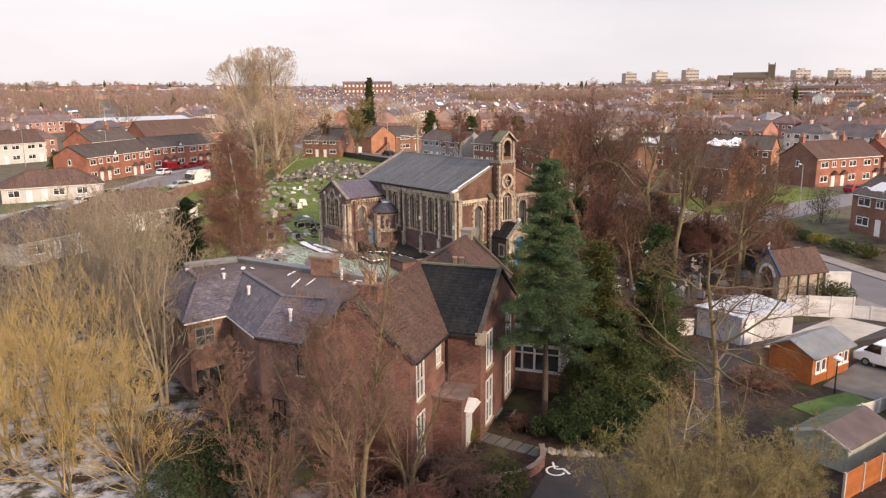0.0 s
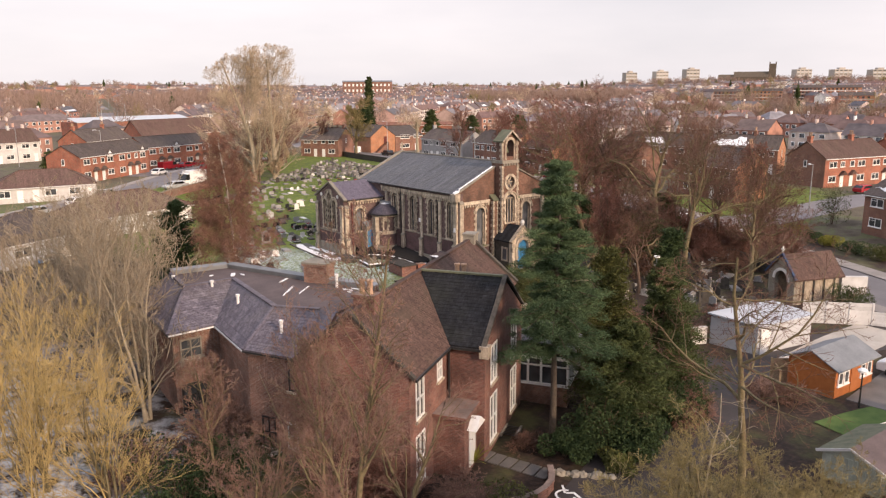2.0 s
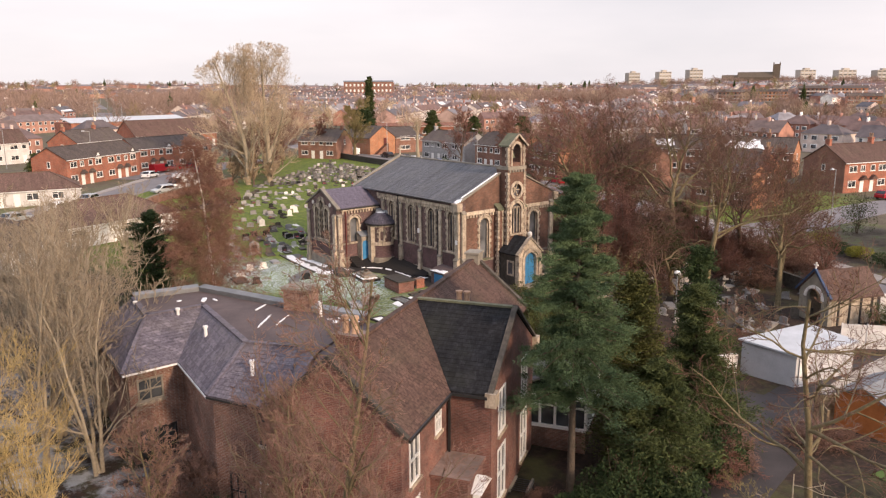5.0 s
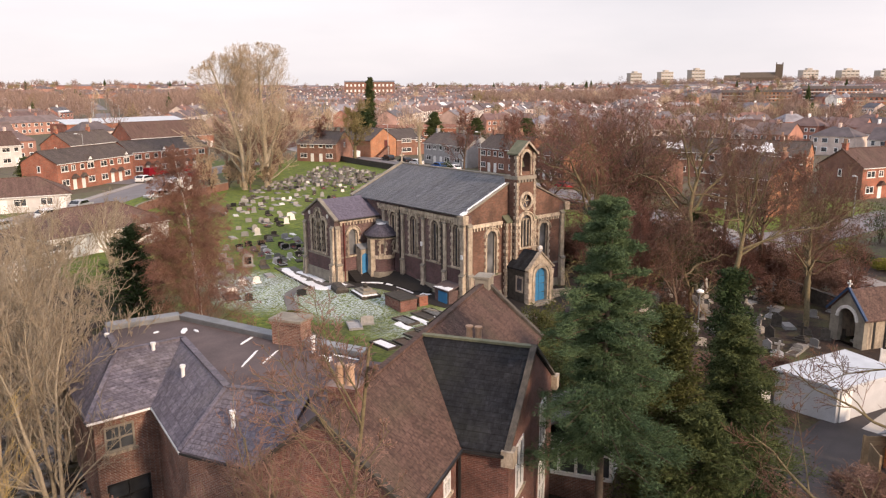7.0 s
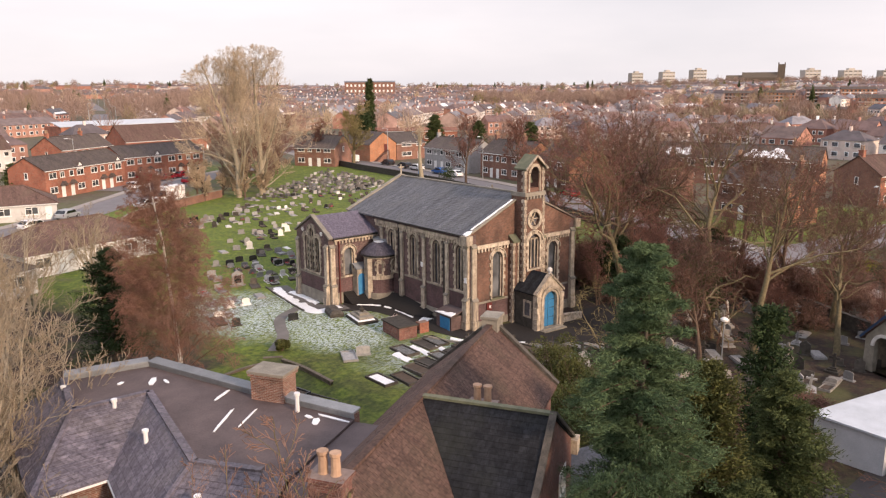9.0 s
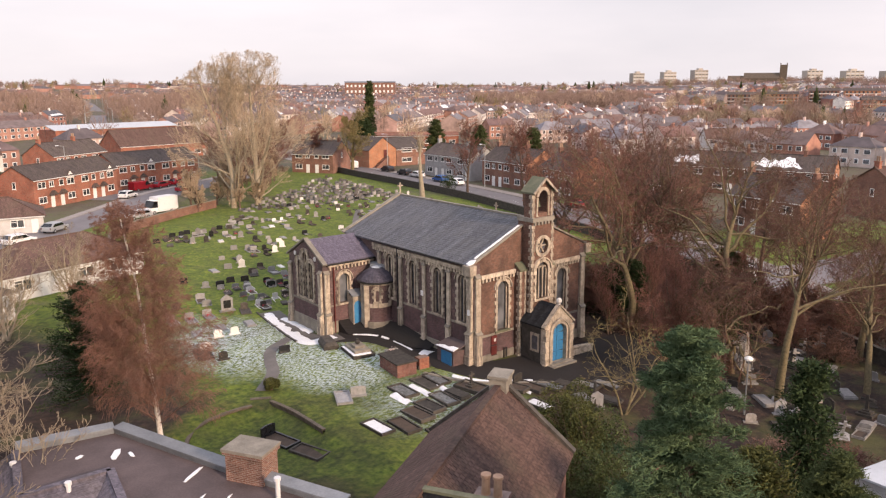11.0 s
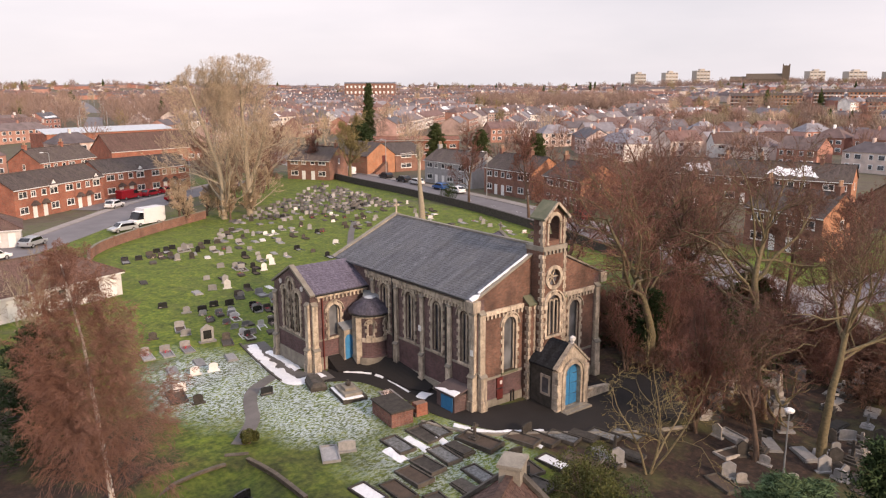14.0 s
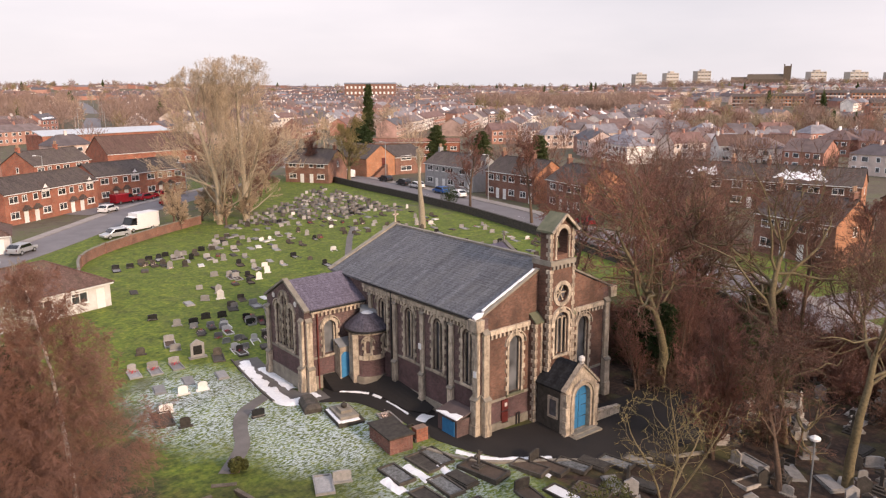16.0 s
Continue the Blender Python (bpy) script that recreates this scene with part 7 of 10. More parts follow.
def dwelling(x, y, rot, units, uw, depth, eave, ridge, wall_m, roof_m, label, gable_m=None, dormers=(), canopy=False, hip=False, stacks=True, group="", floors=2, name="terraced_house", door_m=WHITE, back=False):
    """A row of dwellings: brick shell, pitched roof, windows, doors and chimneys."""
    L = units * uw
    h = empty(name, pose(x, y, ground_z(x + 3, y + 3), 0, 0, rot), label, "house", group)
    sh = Shape().box(0, L, 0, depth, -1.5, eave)
    part("wall", sh, wall_m, h)
    if not hip:
        for xx, d in ((0, 0.3), (L, -0.3)):
            part("gable", Shape().prism([(xx, 0, eave), (xx, depth, eave), (xx, depth / 2, ridge - 0.02)], (d, 0, 0)), gable_m or wall_m, h)
        if gable_m:
            part("end_wall", Shape().box(L, L + 0.05, 0.0, depth, -1.5, eave), gable_m, h)
            part("end_wall", Shape().box(-0.05, 0, 0.0, depth, -1.5, eave), gable_m, h)
        roof_pair(h, -0.2, L + 0.2, 0, depth, eave, ridge, roof_m, 0.3, along="x")
        part("ridge_tile", Shape().bar((-0.2, depth / 2, ridge + 0.13), (L + 0.2, depth / 2, ridge + 0.13), 0.26, 0.1), roof_m, h)
    else:
        o, m = 0.35, depth / 2
        e = eave - 0.1
        v = [(-o, -o, e), (L + o, -o, e), (L + o, depth + o, e), (-o, depth + o, e), (m, m, ridge), (L - m, m, ridge)]
        part("roof", Shape().add(v, [(0, 1, 5, 4), (1, 2, 5), (2, 3, 4, 5), (3, 0, 4), (3, 2, 1, 0)]), roof_m, h)
        hp = Shape()
        for a, b in ((0, 4), (3, 4), (1, 5), (2, 5), (4, 5)):
            hp.bar(v[a], v[b], 0.2, 0.12)
        part("hip_tile", hp, roof_m, h)
    F = at_wall((0, 0, 0), (1, 0, 0), (0, -1, 0))
    G = at_wall((L + (0.05 if gable_m else 0), 0, 0), (0, 1, 0), (1, 0, 0))
    G0 = at_wall((-(0.05 if gable_m else 0), depth, 0), (0, -1, 0), (-1, 0, 0))
    B = at_wall((L, depth, 0), (-1, 0, 0), (0, 1, 0))
    for u in range(units):
        x0 = u * uw
        flip = u % 2
        dx = x0 + (uw * 0.22 if flip else uw * 0.78)
        wx = x0 + (uw * 0.65 if flip else uw * 0.35)
        top = floors == 2
        small_window(h, F, wx, 0.95, uw * 0.34, 1.15, 1)
        if top:
            small_window(h, F, wx, 3.55, uw * 0.34, 1.1, 1)
            small_window(h, F, dx, 3.6, uw * 0.2, 1.05, 0 if u % 3 else 1)
        d = Shape()
        plate(d, F, dx - 0.45, dx + 0.45, -0.1, 2.05, 0, 0.06)
        dd = part("door", d, door_m, h)
        if canopy:
            part("canopy", Shape().prism([F(dx - 0.85, 2.2, 0), F(dx + 0.85, 2.2, 0), F(dx, 2.95, 0)], Vector((0, -0.7, 0))), roof_m, h, "small pitched door canopy")
        if u in dormers:
            part("dormer", Shape().prism([F(wx - 1.0, eave - 0.5, -0.5), F(wx + 1.0, eave - 0.5, -0.5), F(wx, eave + 0.75, -0.5)], Vector((0, -0.62, 0))), WHITE, h, "small white half-gable at the eaves")
            dr = Shape()
            for sd in (-1, 1):
                dr.prism([F(wx + sd * 1.2, eave - 0.6, -2), F(wx, eave + 0.85, -2), F(wx, eave + 0.95, -2), F(wx + sd * 1.2, eave - 0.5, -2)], Vector((0, -2.2, 0)))
            part("dormer_roof", dr, roof_m, h)
        if back:
            small_window(h, B, x0 + uw * 0.3, 3.5, 1.3, 1.1)
            small_window(h, B, x0 + uw * 0.7, 0.9, 1.3, 1.1)
    if floors == 2:
        small_window(h, G, depth * 0.5, 3.5, 0.7, 1.2, 0)
        small_window(h, G0, depth * 0.5, 3.5, 0.7, 1.2, 0)
    gt = Shape().bar((-0.2, -0.33, eave - 0.2), (L + 0.2, -0.33, eave - 0.2), 0.12)
    part("gutter", gt, WHITE, h)
    if stacks:
        for u in range(0, units + 1, 2):
            cx_ = min(max(u * uw, 0.6), L - 0.6)
            chimney(h, cx_, depth / 2, ridge - 0.7, ridge + 0.85, 0.6, 0.9, 2, wall_m, along="y")
    return h


def snow_on(h, L, depth, eave, ridge, a, b, lo=0.05, hi=0.95):
    """Snow left on part of the front slope."""
    k = (ridge - eave) / (depth / 2)
    n = 40

    def edge(x, base, amp, seed):
        return base + amp * (noise.noise(Vector((x * 0.5, seed, 0))) + 0.5 * noise.noise(Vector((x * 1.7, seed, 4))))

    low, high = [], []
    for i in range(n + 1):
        u = i / n
        x = a + (b - a) * u
        fade = min(1.0, 5 * u, 5 * (1 - u))
        y0 = depth / 2 * max(0.02, edge(x, lo + 0.08, 0.16, 1.0 + L))
        y1 = max(y0 + 0.05, y0 + fade * (depth / 2 * min(0.97, edge(x, hi * 0.72, 0.45, 5.0 + L)) - y0))
        low.append((x, y0, eave + y0 * k + 0.14))
        high.append((x, y1, eave + y1 * k + 0.14))
    sh = Shape().prism(low + high[::-1], (0, 0, 0.025))
    part("snow", sh, SNOW, h, "snow lying on the slates")


dwelling(-2.5, 104.1, 32, 4, 5.3, 8, 5.2, 7.3, BRICK_RED, TILE_DARK, "red brick terrace with white windows and door canopies", dormers=(1, 3), canopy=True, stacks=False, group="terrace by the lane")
dwelling(16.8, 119.6, 15, 4, 5.2, 8, 5.2, 7.3, BRICK_RED, TILE_DARK, "red brick terrace with white windows and door canopies", dormers=(1,), canopy=True, stacks=False, group="terrace by the lane")
bungalow = "white rendered bungalow with a brown hipped roof"
dwelling(-22.5, 85.2, -14, 3, 5.2, 8.5, 2.6, 5.0, RENDER_WHITE, TILE_BROWN, bungalow, hip=True, floors=1, stacks=False, name="bungalow", group="bungalows")
dwelling(-21.5, 43.2, 14, 3, 5.2, 8.5, 2.6, 5.0, RENDER_WHITE, TILE_BROWN, bungalow, hip=True, floors=1, stacks=False, name="bungalow", group="bungalows")
dwelling(-33.2, 32.8, 22, 2, 6.0, 9.5, 2.6, 5.0, RENDER_WHITE, TILE_DARK, bungalow, hip=True, floors=1, stacks=False, name="bungalow", group="bungalows")
across = "houses across the road"
dwelling(80.5, 97, -95, 3, 5.6, 8, 5.1, 7.4, RENDER_GREY, TILE_DARK, "grey rendered terrace across the road", group=across)
# Orange gable ends carry low sunlight in their brick colour; fronts stay brown.
dwelling(78.0, 75.5, -97, 3, 4.8, 8.5, 5.3, 7.9, BRICK_BROWN, TILE_DARK, "brown brick terrace with dark roof across the road", gable_m=BRICK_ORANGE, group=across)
dwelling(75.5, 57.5, -106, 2, 5.6, 9, 5.3, 7.9, BRICK_BROWN, TILE_DARK, "brown brick terrace with dark roof across the road", gable_m=BRICK_ORANGE, group=across)
dwelling(71.5, 36.5, -108, 2, 5.5, 8.5, 5.3, 7.7, BRICK_BROWN, TILE_BROWN, "brown brick pair of houses across the road", group=across)
dwelling(66.8, 14.2, -103, 2, 5.8, 7.6, 5.3, 8.0, BRICK_BROWN, TILE_DARK, "brown brick house with a gable coloured sunlit orange", gable_m=BRICK_ORANGE, group=across)
for (x, y, n, sn_) in ((97.6, 46, 3, (3, 9)), (101.3, 29.9, 3, (2, 11))):
    hh = dwelling(x, y, -77, n, 5.4, 8.0, 5.2, 7.7, BRICK_BROWN, TILE_DARK, "long brown brick terrace with snow on its roof", gable_m=BRICK_ORANGE if x > 100 else None, group="long terrace")
    snow_on(hh, n * 5.4, 8.0, 5.2, 7.7, *sn_)
dwelling(172, 75, -46, 4, 5.6, 8, 5.0, 7.8, RENDER_WHITE, TILE_BROWN, "white rendered houses with brown roofs", group="white houses")
dwelling(90, -1, -19, 3, 5.6, 8.5, 5.3, 8.0, BRICK_RED, TILE_BROWN, "red brick houses with white windows beyond the side street", gable_m=BRICK_BROWN, canopy=True, group="side street houses")
dwelling(107.5, -8, -25, 2, 5.6, 8.5, 5.3, 8.0, BRICK_RED, TILE_RED, "red brick houses with white windows beyond the side street", canopy=True, group="side street houses")
hh = dwelling(56.0, -19.0, -118, 2, 6.0, 8.5, 5.1, 7.4, BRICK_BROWN, TILE_DARK, "dark brick house with white windows by the road", group="side street houses")
snow_on(hh, 12, 8.5, 5.1, 7.4, 0.5, 4.5, 0.1, 0.6)
# gabled orange brick building and its neighbours
dwelling(88.5, 117.5, -10, 1, 9, 15, 4.4, 6.8, BRICK_BROWN, TILE_DARK, "brown roofed brick building beside the road", stacks=False, name="brick_building")
og = empty("gabled_building", pose(79.5, 117.5, 0.5, 0, 0, -2), "orange brick building with a plain gable end", "building")
part("wall", Shape().prism([(0, 0, -1.5), (8.6, 0, -1.5), (8.6, 0, 4.6), (4.3, 0, 7.6), (0, 0, 4.6)], (0, 13, 0)), BRICK_ORANGE, og)
roof_pair(og, 0, 8.6, -0.2, 13.2, 4.6, 7.6, TILE_DARK, 0.3)
for k in range(10):
    part("step", Shape().box(1.2 + k * 0.42, 1.617 + k * 0.42, -1.4, -0.003, -1.0, 0.3 + k * 0.3), BRICK_BROWN, og, "step of the outside brick stair")
part("door", Shape().box(4.6, 5.6, -0.08, -0.003, 2.7, 4.5), RED_BOARD, og, "dark red upper door")
dwelling(96, 150, -38, 6, 5.6, 9, 6.0, 6.6, BRICK_RED, TILE_RED, "long red brick building with white windows", stacks=False, name="brick_building")
dwelling(40, 180, 8, 5, 5.6, 12, 4.2, 8.6, BRICK_RED, TILE_BROWN, "brown roofed house behind the terrace", floors=1, stacks=False, name="brick_building")
dwelling(14, 150, 30, 3, 5.6, 9, 5.2, 8.0, BRICK_RED, TILE_DARK, "dark tiled brick house behind the terrace")
dwelling(-10, 160, 10, 3, 5.6, 9, 5.2, 8.2, RENDER_WHITE, TILE_BROWN, "pale rendered house with brown tiled roof")
dwelling(60.9, 124.2, -62, 2, 5.6, 9.5, 4.6, 7.4, BRICK_BROWN, TILE_DARK, "brown brick house with a dark roof by the road")
wh = empty("warehouse", pose(40, 238, 0.6, 0, 0, 6), "long brick workshop with a white roof", "warehouse")
part("wall", Shape().box(0, 44, 0, 14, -1.5, 6.2), BRICK_RED, wh)
part("roof", Shape().prism([(-0.5, -0.5, 6.2), (44.5, -0.5, 6.2), (44.5, 7, 7.6), (-0.5, 7, 7.6)], (0, 0, 0.2)), PANEL_WHITE, wh, "white sheet metal roof")
for k in range(9):
    small_window(wh, at_wall((0, 0, 0), (1, 0, 0), (0, -1, 0)), 3 + k * 4.7, 2.6, 3.0, 1.8, 2)


# ---- far town: rows of houses, trees, blocks ----
def island_colours(name, cols, rough=0.85):
    m, n, l, b = material(name, rough)
    r = n.new("ShaderNodeNewGeometry").outputs["Random Per Island"]
    c = ramp(n, l, r, [((i + 0.5) / len(cols), k) for i, k in enumerate(cols)])
    c = mixed(n, l, 1.0, c, ramp(n, l, noise_node(n, l, 0.5, 3), [(0.3, (0.75,) * 3), (0.7, (1.25,) * 3)]), "MULTIPLY")
    l.new(c, b.inputs["Base Color"])
    return m


FAR_WALL = island_colours("town_walls", [(0.33, 0.155, 0.115), (0.4, 0.21, 0.155), (0.3, 0.185, 0.15), (0.78, 0.75, 0.72), (0.37, 0.165, 0.12), (0.46, 0.32, 0.26), (0.8, 0.77, 0.73), (0.35, 0.15, 0.11), (0.68, 0.62, 0.56), (0.34, 0.19, 0.15)])
FAR_ROOF = island_colours("town_roofs", [(0.1, 0.083, 0.087), (0.15, 0.092, 0.08), (0.095, 0.095, 0.108), (0.185, 0.098, 0.08), (0.12, 0.098, 0.1), (0.105, 0.095, 0.104), (0.24, 0.23, 0.25), (0.15, 0.108, 0.098)])
CUBE = np.array([(-.5, -.5, 0), (.5, -.5, 0), (.5, .5, 0), (-.5, .5, 0), (-.5, -.5, 1), (.5, -.5, 1), (.5, .5, 1), (-.5, .5, 1)])
CUBE_F = np.array([(4, 5, 6, 7), (0, 1, 5, 4), (1, 2, 6, 5), (2, 3, 7, 6), (3, 0, 4, 7)])
def placed(unit, faces, items):
    """Copies of a unit solid: items are x, y, z, sx, sy, sz, turn."""
    it = np.array(items)
    c, s = np.cos(it[:, 6]), np.sin(it[:, 6])
    p = unit[None] * it[:, None, 3:6]
    v = np.stack([p[..., 0] * c[:, None] - p[..., 1] * s[:, None], p[..., 0] * s[:, None] + p[..., 1] * c[:, None], p[..., 2]], -1) + it[:, None, :3]
    f = faces[None] + (np.arange(len(it)) * len(unit))[:, None, None]
    return v.reshape(-1, 3), f.reshape(-1, faces.shape[1])


trng = np.random.default_rng(21)
stacks_, panes = [], []


def far_row(x, y, rot, units, uw, depth, eave, rise, detail, hip):
    """One terrace or pair: shell with gables or hips, two slopes, chimneys, windows on both fronts."""
    z = ground_z(x, y)
    L = units * uw
    c, s = math.cos(rot), math.sin(rot)

    def at(a, b, h):
        return x + c * a - s * b, y + s * a + c * b, z + h

    l, d, k = L / 2, depth / 2, (depth * 0.42 if hip else 0.0)
    top = eave + rise
    w = [at(a, b, h) for h in (-1.5, eave) for a, b in ((-l, -d), (l, -d), (l, d), (-l, d))]
    shell.add(w + ([] if hip else [at(-l, 0, top), at(l, 0, top)]), [(0, 1, 5, 4), (2, 3, 7, 6)] + ([(1, 2, 6, 5), (3, 0, 4, 7)] if hip else [(1, 2, 6, 9, 5), (3, 0, 4, 8, 7)]))
    o, e = 0.3, eave - 0.3 * rise / d
    g = 0.3 if hip else 0.2
    r = [at(-l - g, -d - o, e + .1), at(l + g, -d - o, e + .1), at(l + g, d + o, e + .1), at(-l - g, d + o, e + .1), at(-l - (0 if hip else g) + k, 0, top + .1), at(l + (0 if hip else g) - k, 0, top + .1)]
    slopes.add(r, [(0, 1, 5, 4), (2, 3, 4, 5)] + ([(1, 2, 5), (3, 0, 4)] if hip else []))
    if rng.uniform() < 0.16:
        a0, a1 = sorted(trng.uniform(-l, l, 2))
        f0, f1 = 0.1, trng.uniform(0.4, 0.9)
        q = [at(a, -d - o + (d + o) * f, e + (top - e) * f + .16) for a, f in ((a0, f0), (a1, f0 + .1), (a1 - .3, f1), (a0 + .4, f1 - .1))]
        snows.add(q, [(0, 1, 2, 3)])
    for u in range(0, units, 2):
        px_, py_, pz_ = at((u + 1 - units / 2) * uw, 0, top - 0.6)
        stacks_.append((px_, py_, pz_, 0.6, 0.9, 1.7, rot))
    if detail:
        for u in range(units):
            for o_, ww in ((0.32, 1.7), (0.76, 1.1)):
                a = (u + o_ - units / 2) * uw
                for zz in (0.9, 3.3):
                    for sd in (-1, 1):
                        px_, py_, pz_ = at(a, sd * (d + 0.02), zz)
                        frames_.append((px_, py_, pz_, ww, 0.1, 1.3, rot))
                        px_, py_, pz_ = at(a, sd * (d + 0.06), zz + 0.14)
                        panes.append((px_, py_, pz_, ww - 0.34, 0.1, 1.02, rot))


def wooded(x, y):
    """Belts of trees between the streets."""
    az, d = math.degrees(math.atan2(y + 40, x + 40)), math.hypot(x + 40, y + 40)
    if (33 < az < 45 and 540 < d < 830) or (14 < az < 31 and 345 < d < 425):
        return True
    return noise.noise(Vector((x / 130, y / 130, 2.5))) < -0.14


HILL_ROAD = [(60, 250), (81, 317), (115, 420), (154, 535), (185, 640), (211, 731), (240, 840)]
shell, slopes, snows, frames_ = Shape(), Shape(), Shape(), []
taken = [(74, 140, 33), (58, 112, 27), (-10, 95, 45), (25, 120, 30), (80, 80, 34), (72, 25, 30), (95, 0, 36), (55, -22, 20), (120, 35, 32), (88, 120, 26), (15, 55, 62), (-25, 70, 45), (60, 195, 20), (60, 243, 34), (14, 155, 18), (110, 155, 22), (-8, 165, 16), (48, 183, 22), (54, 142, 24), (100, 105, 16)]
taken += [(p.x, p.y, 13) for p in spline(HILL_ROAD, 10)]
fixed = len(taken)
# streets: parallel rows, turned from quarter to quarter
CELL = 105
for ci in range(-2, 10):
    for cj in range(-2, 10):
        turn = (0.35 + 1.9 * noise.noise(Vector((ci * 0.71, cj * 0.83, 4.2)))) % math.pi
        cx0, cy0 = ci * CELL + 12, cj * CELL + 20
        for row in range(-3, 4):
            a = -74 + trng.uniform(0, 9)
            while a < 74:
                units = int(trng.integers(2, 7)) if noise.noise(Vector((ci * 1.3, cj * 1.1, 9))) > -0.1 else 2
                uw = trng.uniform(4.8, 6.2)
                mid = a + units * uw / 2
                a += units * uw + trng.uniform(2.5, 6)
                b = row * 25 + trng.normal(0, 0.8)
                x, y = cx0 + math.cos(turn) * mid - math.sin(turn) * b, cy0 + math.sin(turn) * mid + math.cos(turn) * b
                if abs(x - cx0) > CELL / 2 or abs(y - cy0) > CELL / 2:
                    continue
                d, az = math.hypot(x + 40, y + 40), math.degrees(math.atan2(y + 40, x + 40))
                if d < 120 or d > 820 or not 8 < az < 92 or any((x - p) ** 2 + (y - q) ** 2 < (r + units * uw * 0.3) ** 2 for p, q, r in taken[:fixed]):
                    continue
                if trng.uniform() < 0.1 or wooded(x, y):
                    continue
                far_row(x, y, turn + trng.normal(0, 0.02), units, uw, trng.uniform(7.5, 9.0), trng.uniform(4.8, 5.4), trng.uniform(2.2, 3.0), d < 650, trng.uniform() < 0.3)
for ring0, ring1, want in ((800, 1250, 520), (1200, 1900, 420)):
    made = 0
    for _ in range(want * 6):
        if made >= want:
            break
        az, d = radians(trng.uniform(8, 92)), math.sqrt(trng.uniform(ring0 ** 2, ring1 ** 2))
        x, y = -40 + d * math.cos(az), -40 + d * math.sin(az)
        if any((x - p) ** 2 + (y - q) ** 2 < r * r for p, q, r in taken):
            continue
        taken.append((x, y, 12.0))
        far_row(x, y, (math.floor(x / 150) * 2.6 + math.floor(y / 150) * 4.8) % math.pi, int(trng.integers(3, 9)), trng.uniform(4.6, 6), trng.uniform(7.5, 9.5), trng.uniform(4.6, 5.6), trng.uniform(2.0, 3.0), False, trng.uniform() < 0.3)
        made += 1
for nm, shp, mt, lb in (("town_walls", shell, FAR_WALL, "brick and rendered walls of the town's houses"), ("town_roofs", slopes, FAR_ROOF, "slate and tile roofs of the town's houses"), ("town_roof_snow", snows, SNOW, "snow left on roofs of the town")):
    tagged(part(nm, shp, mt), lb, "houses", kind="stuff")
for nm, items, mt, lb in (("town_chimneys", stacks_, FAR_WALL, "brick chimneys of the town's houses"), ("town_window_frames", frames_, WHITE, "white window frames of the town's houses"), ("town_panes", panes, GLASS, "window panes of the town's houses")):
    tagged(part(nm, fast_mesh(nm, *placed(CUBE, CUBE_F, items), mt), None), lb, "houses", kind="stuff")
tagged(part("hill_road", ribbon(HILL_ROAD, 9, 0.15, step=12), ROAD_TAR), "grey road climbing through the town", "road", kind="structure")
for k, p in enumerate(spline(HILL_ROAD, 38)[1:-1]):
    lamp = empty("street_lamp", pose(p.x + (6 if k % 2 else -6), p.y, ground_z(p.x, p.y)), "tall grey steel street lamp by the hill road", "lamp", "street lamps")
    part("pole", Shape().lathe(0, 0, [(0.16, -0.5), (0.13, 2), (0.09, 10)], 6), STEEL, lamp)
    part("arm", Shape().bar((0, 0, 10), (1.6 if k % 2 == 0 else -1.6, 0, 10.2), 0.12), STEEL, lamp)


def far_trees(name, n, r0, r1, mat, label, hmin, hmax, seed, slivers=240, evergreen=False, az0=8, az1=92):
    g = np.random.default_rng(seed)
    V = []
    made = 0
    while made < n:
        az, d = radians(g.uniform(az0, az1)), math.sqrt(g.uniform(r0 ** 2, r1 ** 2))
        x, y = -40 + d * math.cos(az), -40 + d * math.sin(az)
        if any((x - a) ** 2 + (y - b) ** 2 < (r * 0.55) ** 2 for a, b, r in taken[:fixed]):
            continue
        if not wooded(x, y) and g.uniform() < 0.72:
            continue
        made += 1
        h = g.uniform(hmin, hmax)
        w = h * (0.2 if evergreen else g.uniform(0.3, 0.45))
        z = ground_z(x, y)
        k = slivers
        dirs = g.normal(0, 1, (k, 3))
        dirs /= np.linalg.norm(dirs, axis=1, keepdims=True)
        rr = g.uniform(0.25, 1, (k, 1)) ** 0.6
        c = dirs * rr * np.array([w, w, h * 0.42]) * (1 + 0.25 * np.sin(dirs[:, :1] * 5 + dirs[:, 1:2] * 4)) + np.array([0, 0, h * 0.56])
        if evergreen:
            c[:, :2] *= np.clip(1.25 - c[:, 2:3] / h, 0.05, 1)
        ax = (c - np.array([0, 0, h * 0.3])) + g.normal(0, h * 0.06, (k, 3))
        ax = ax / np.linalg.norm(ax, axis=1, keepdims=True) * h * g.uniform(0.05, 0.13, (k, 1))
        sd = np.cross(ax, g.normal(0, 1, (k, 3)))
        th = (0.045 + 0.00011 * d) * (4.0 if evergreen else 1.0)
        sd = sd / (np.linalg.norm(sd, axis=1, keepdims=True) + 1e-9) * th
        tri = np.stack([c - ax - sd, c - ax + sd, c + ax], 1)
        tr = np.array([[[0.2, 0, -0.5], [-0.2, 0, -0.5], [0, 0, h * 0.7]], [[0, 0.2, -0.5], [0, -0.2, -0.5], [0, 0, h * 0.7]]])
        V.append(np.concatenate([tri, tr]).reshape(-1, 3) + np.array([x, y, z]))
    V = np.concatenate(V)
    tagged(part(name, fast_mesh(name, V, np.arange(len(V)).reshape(-1, 3), mat), None), label, "trees", kind="stuff")


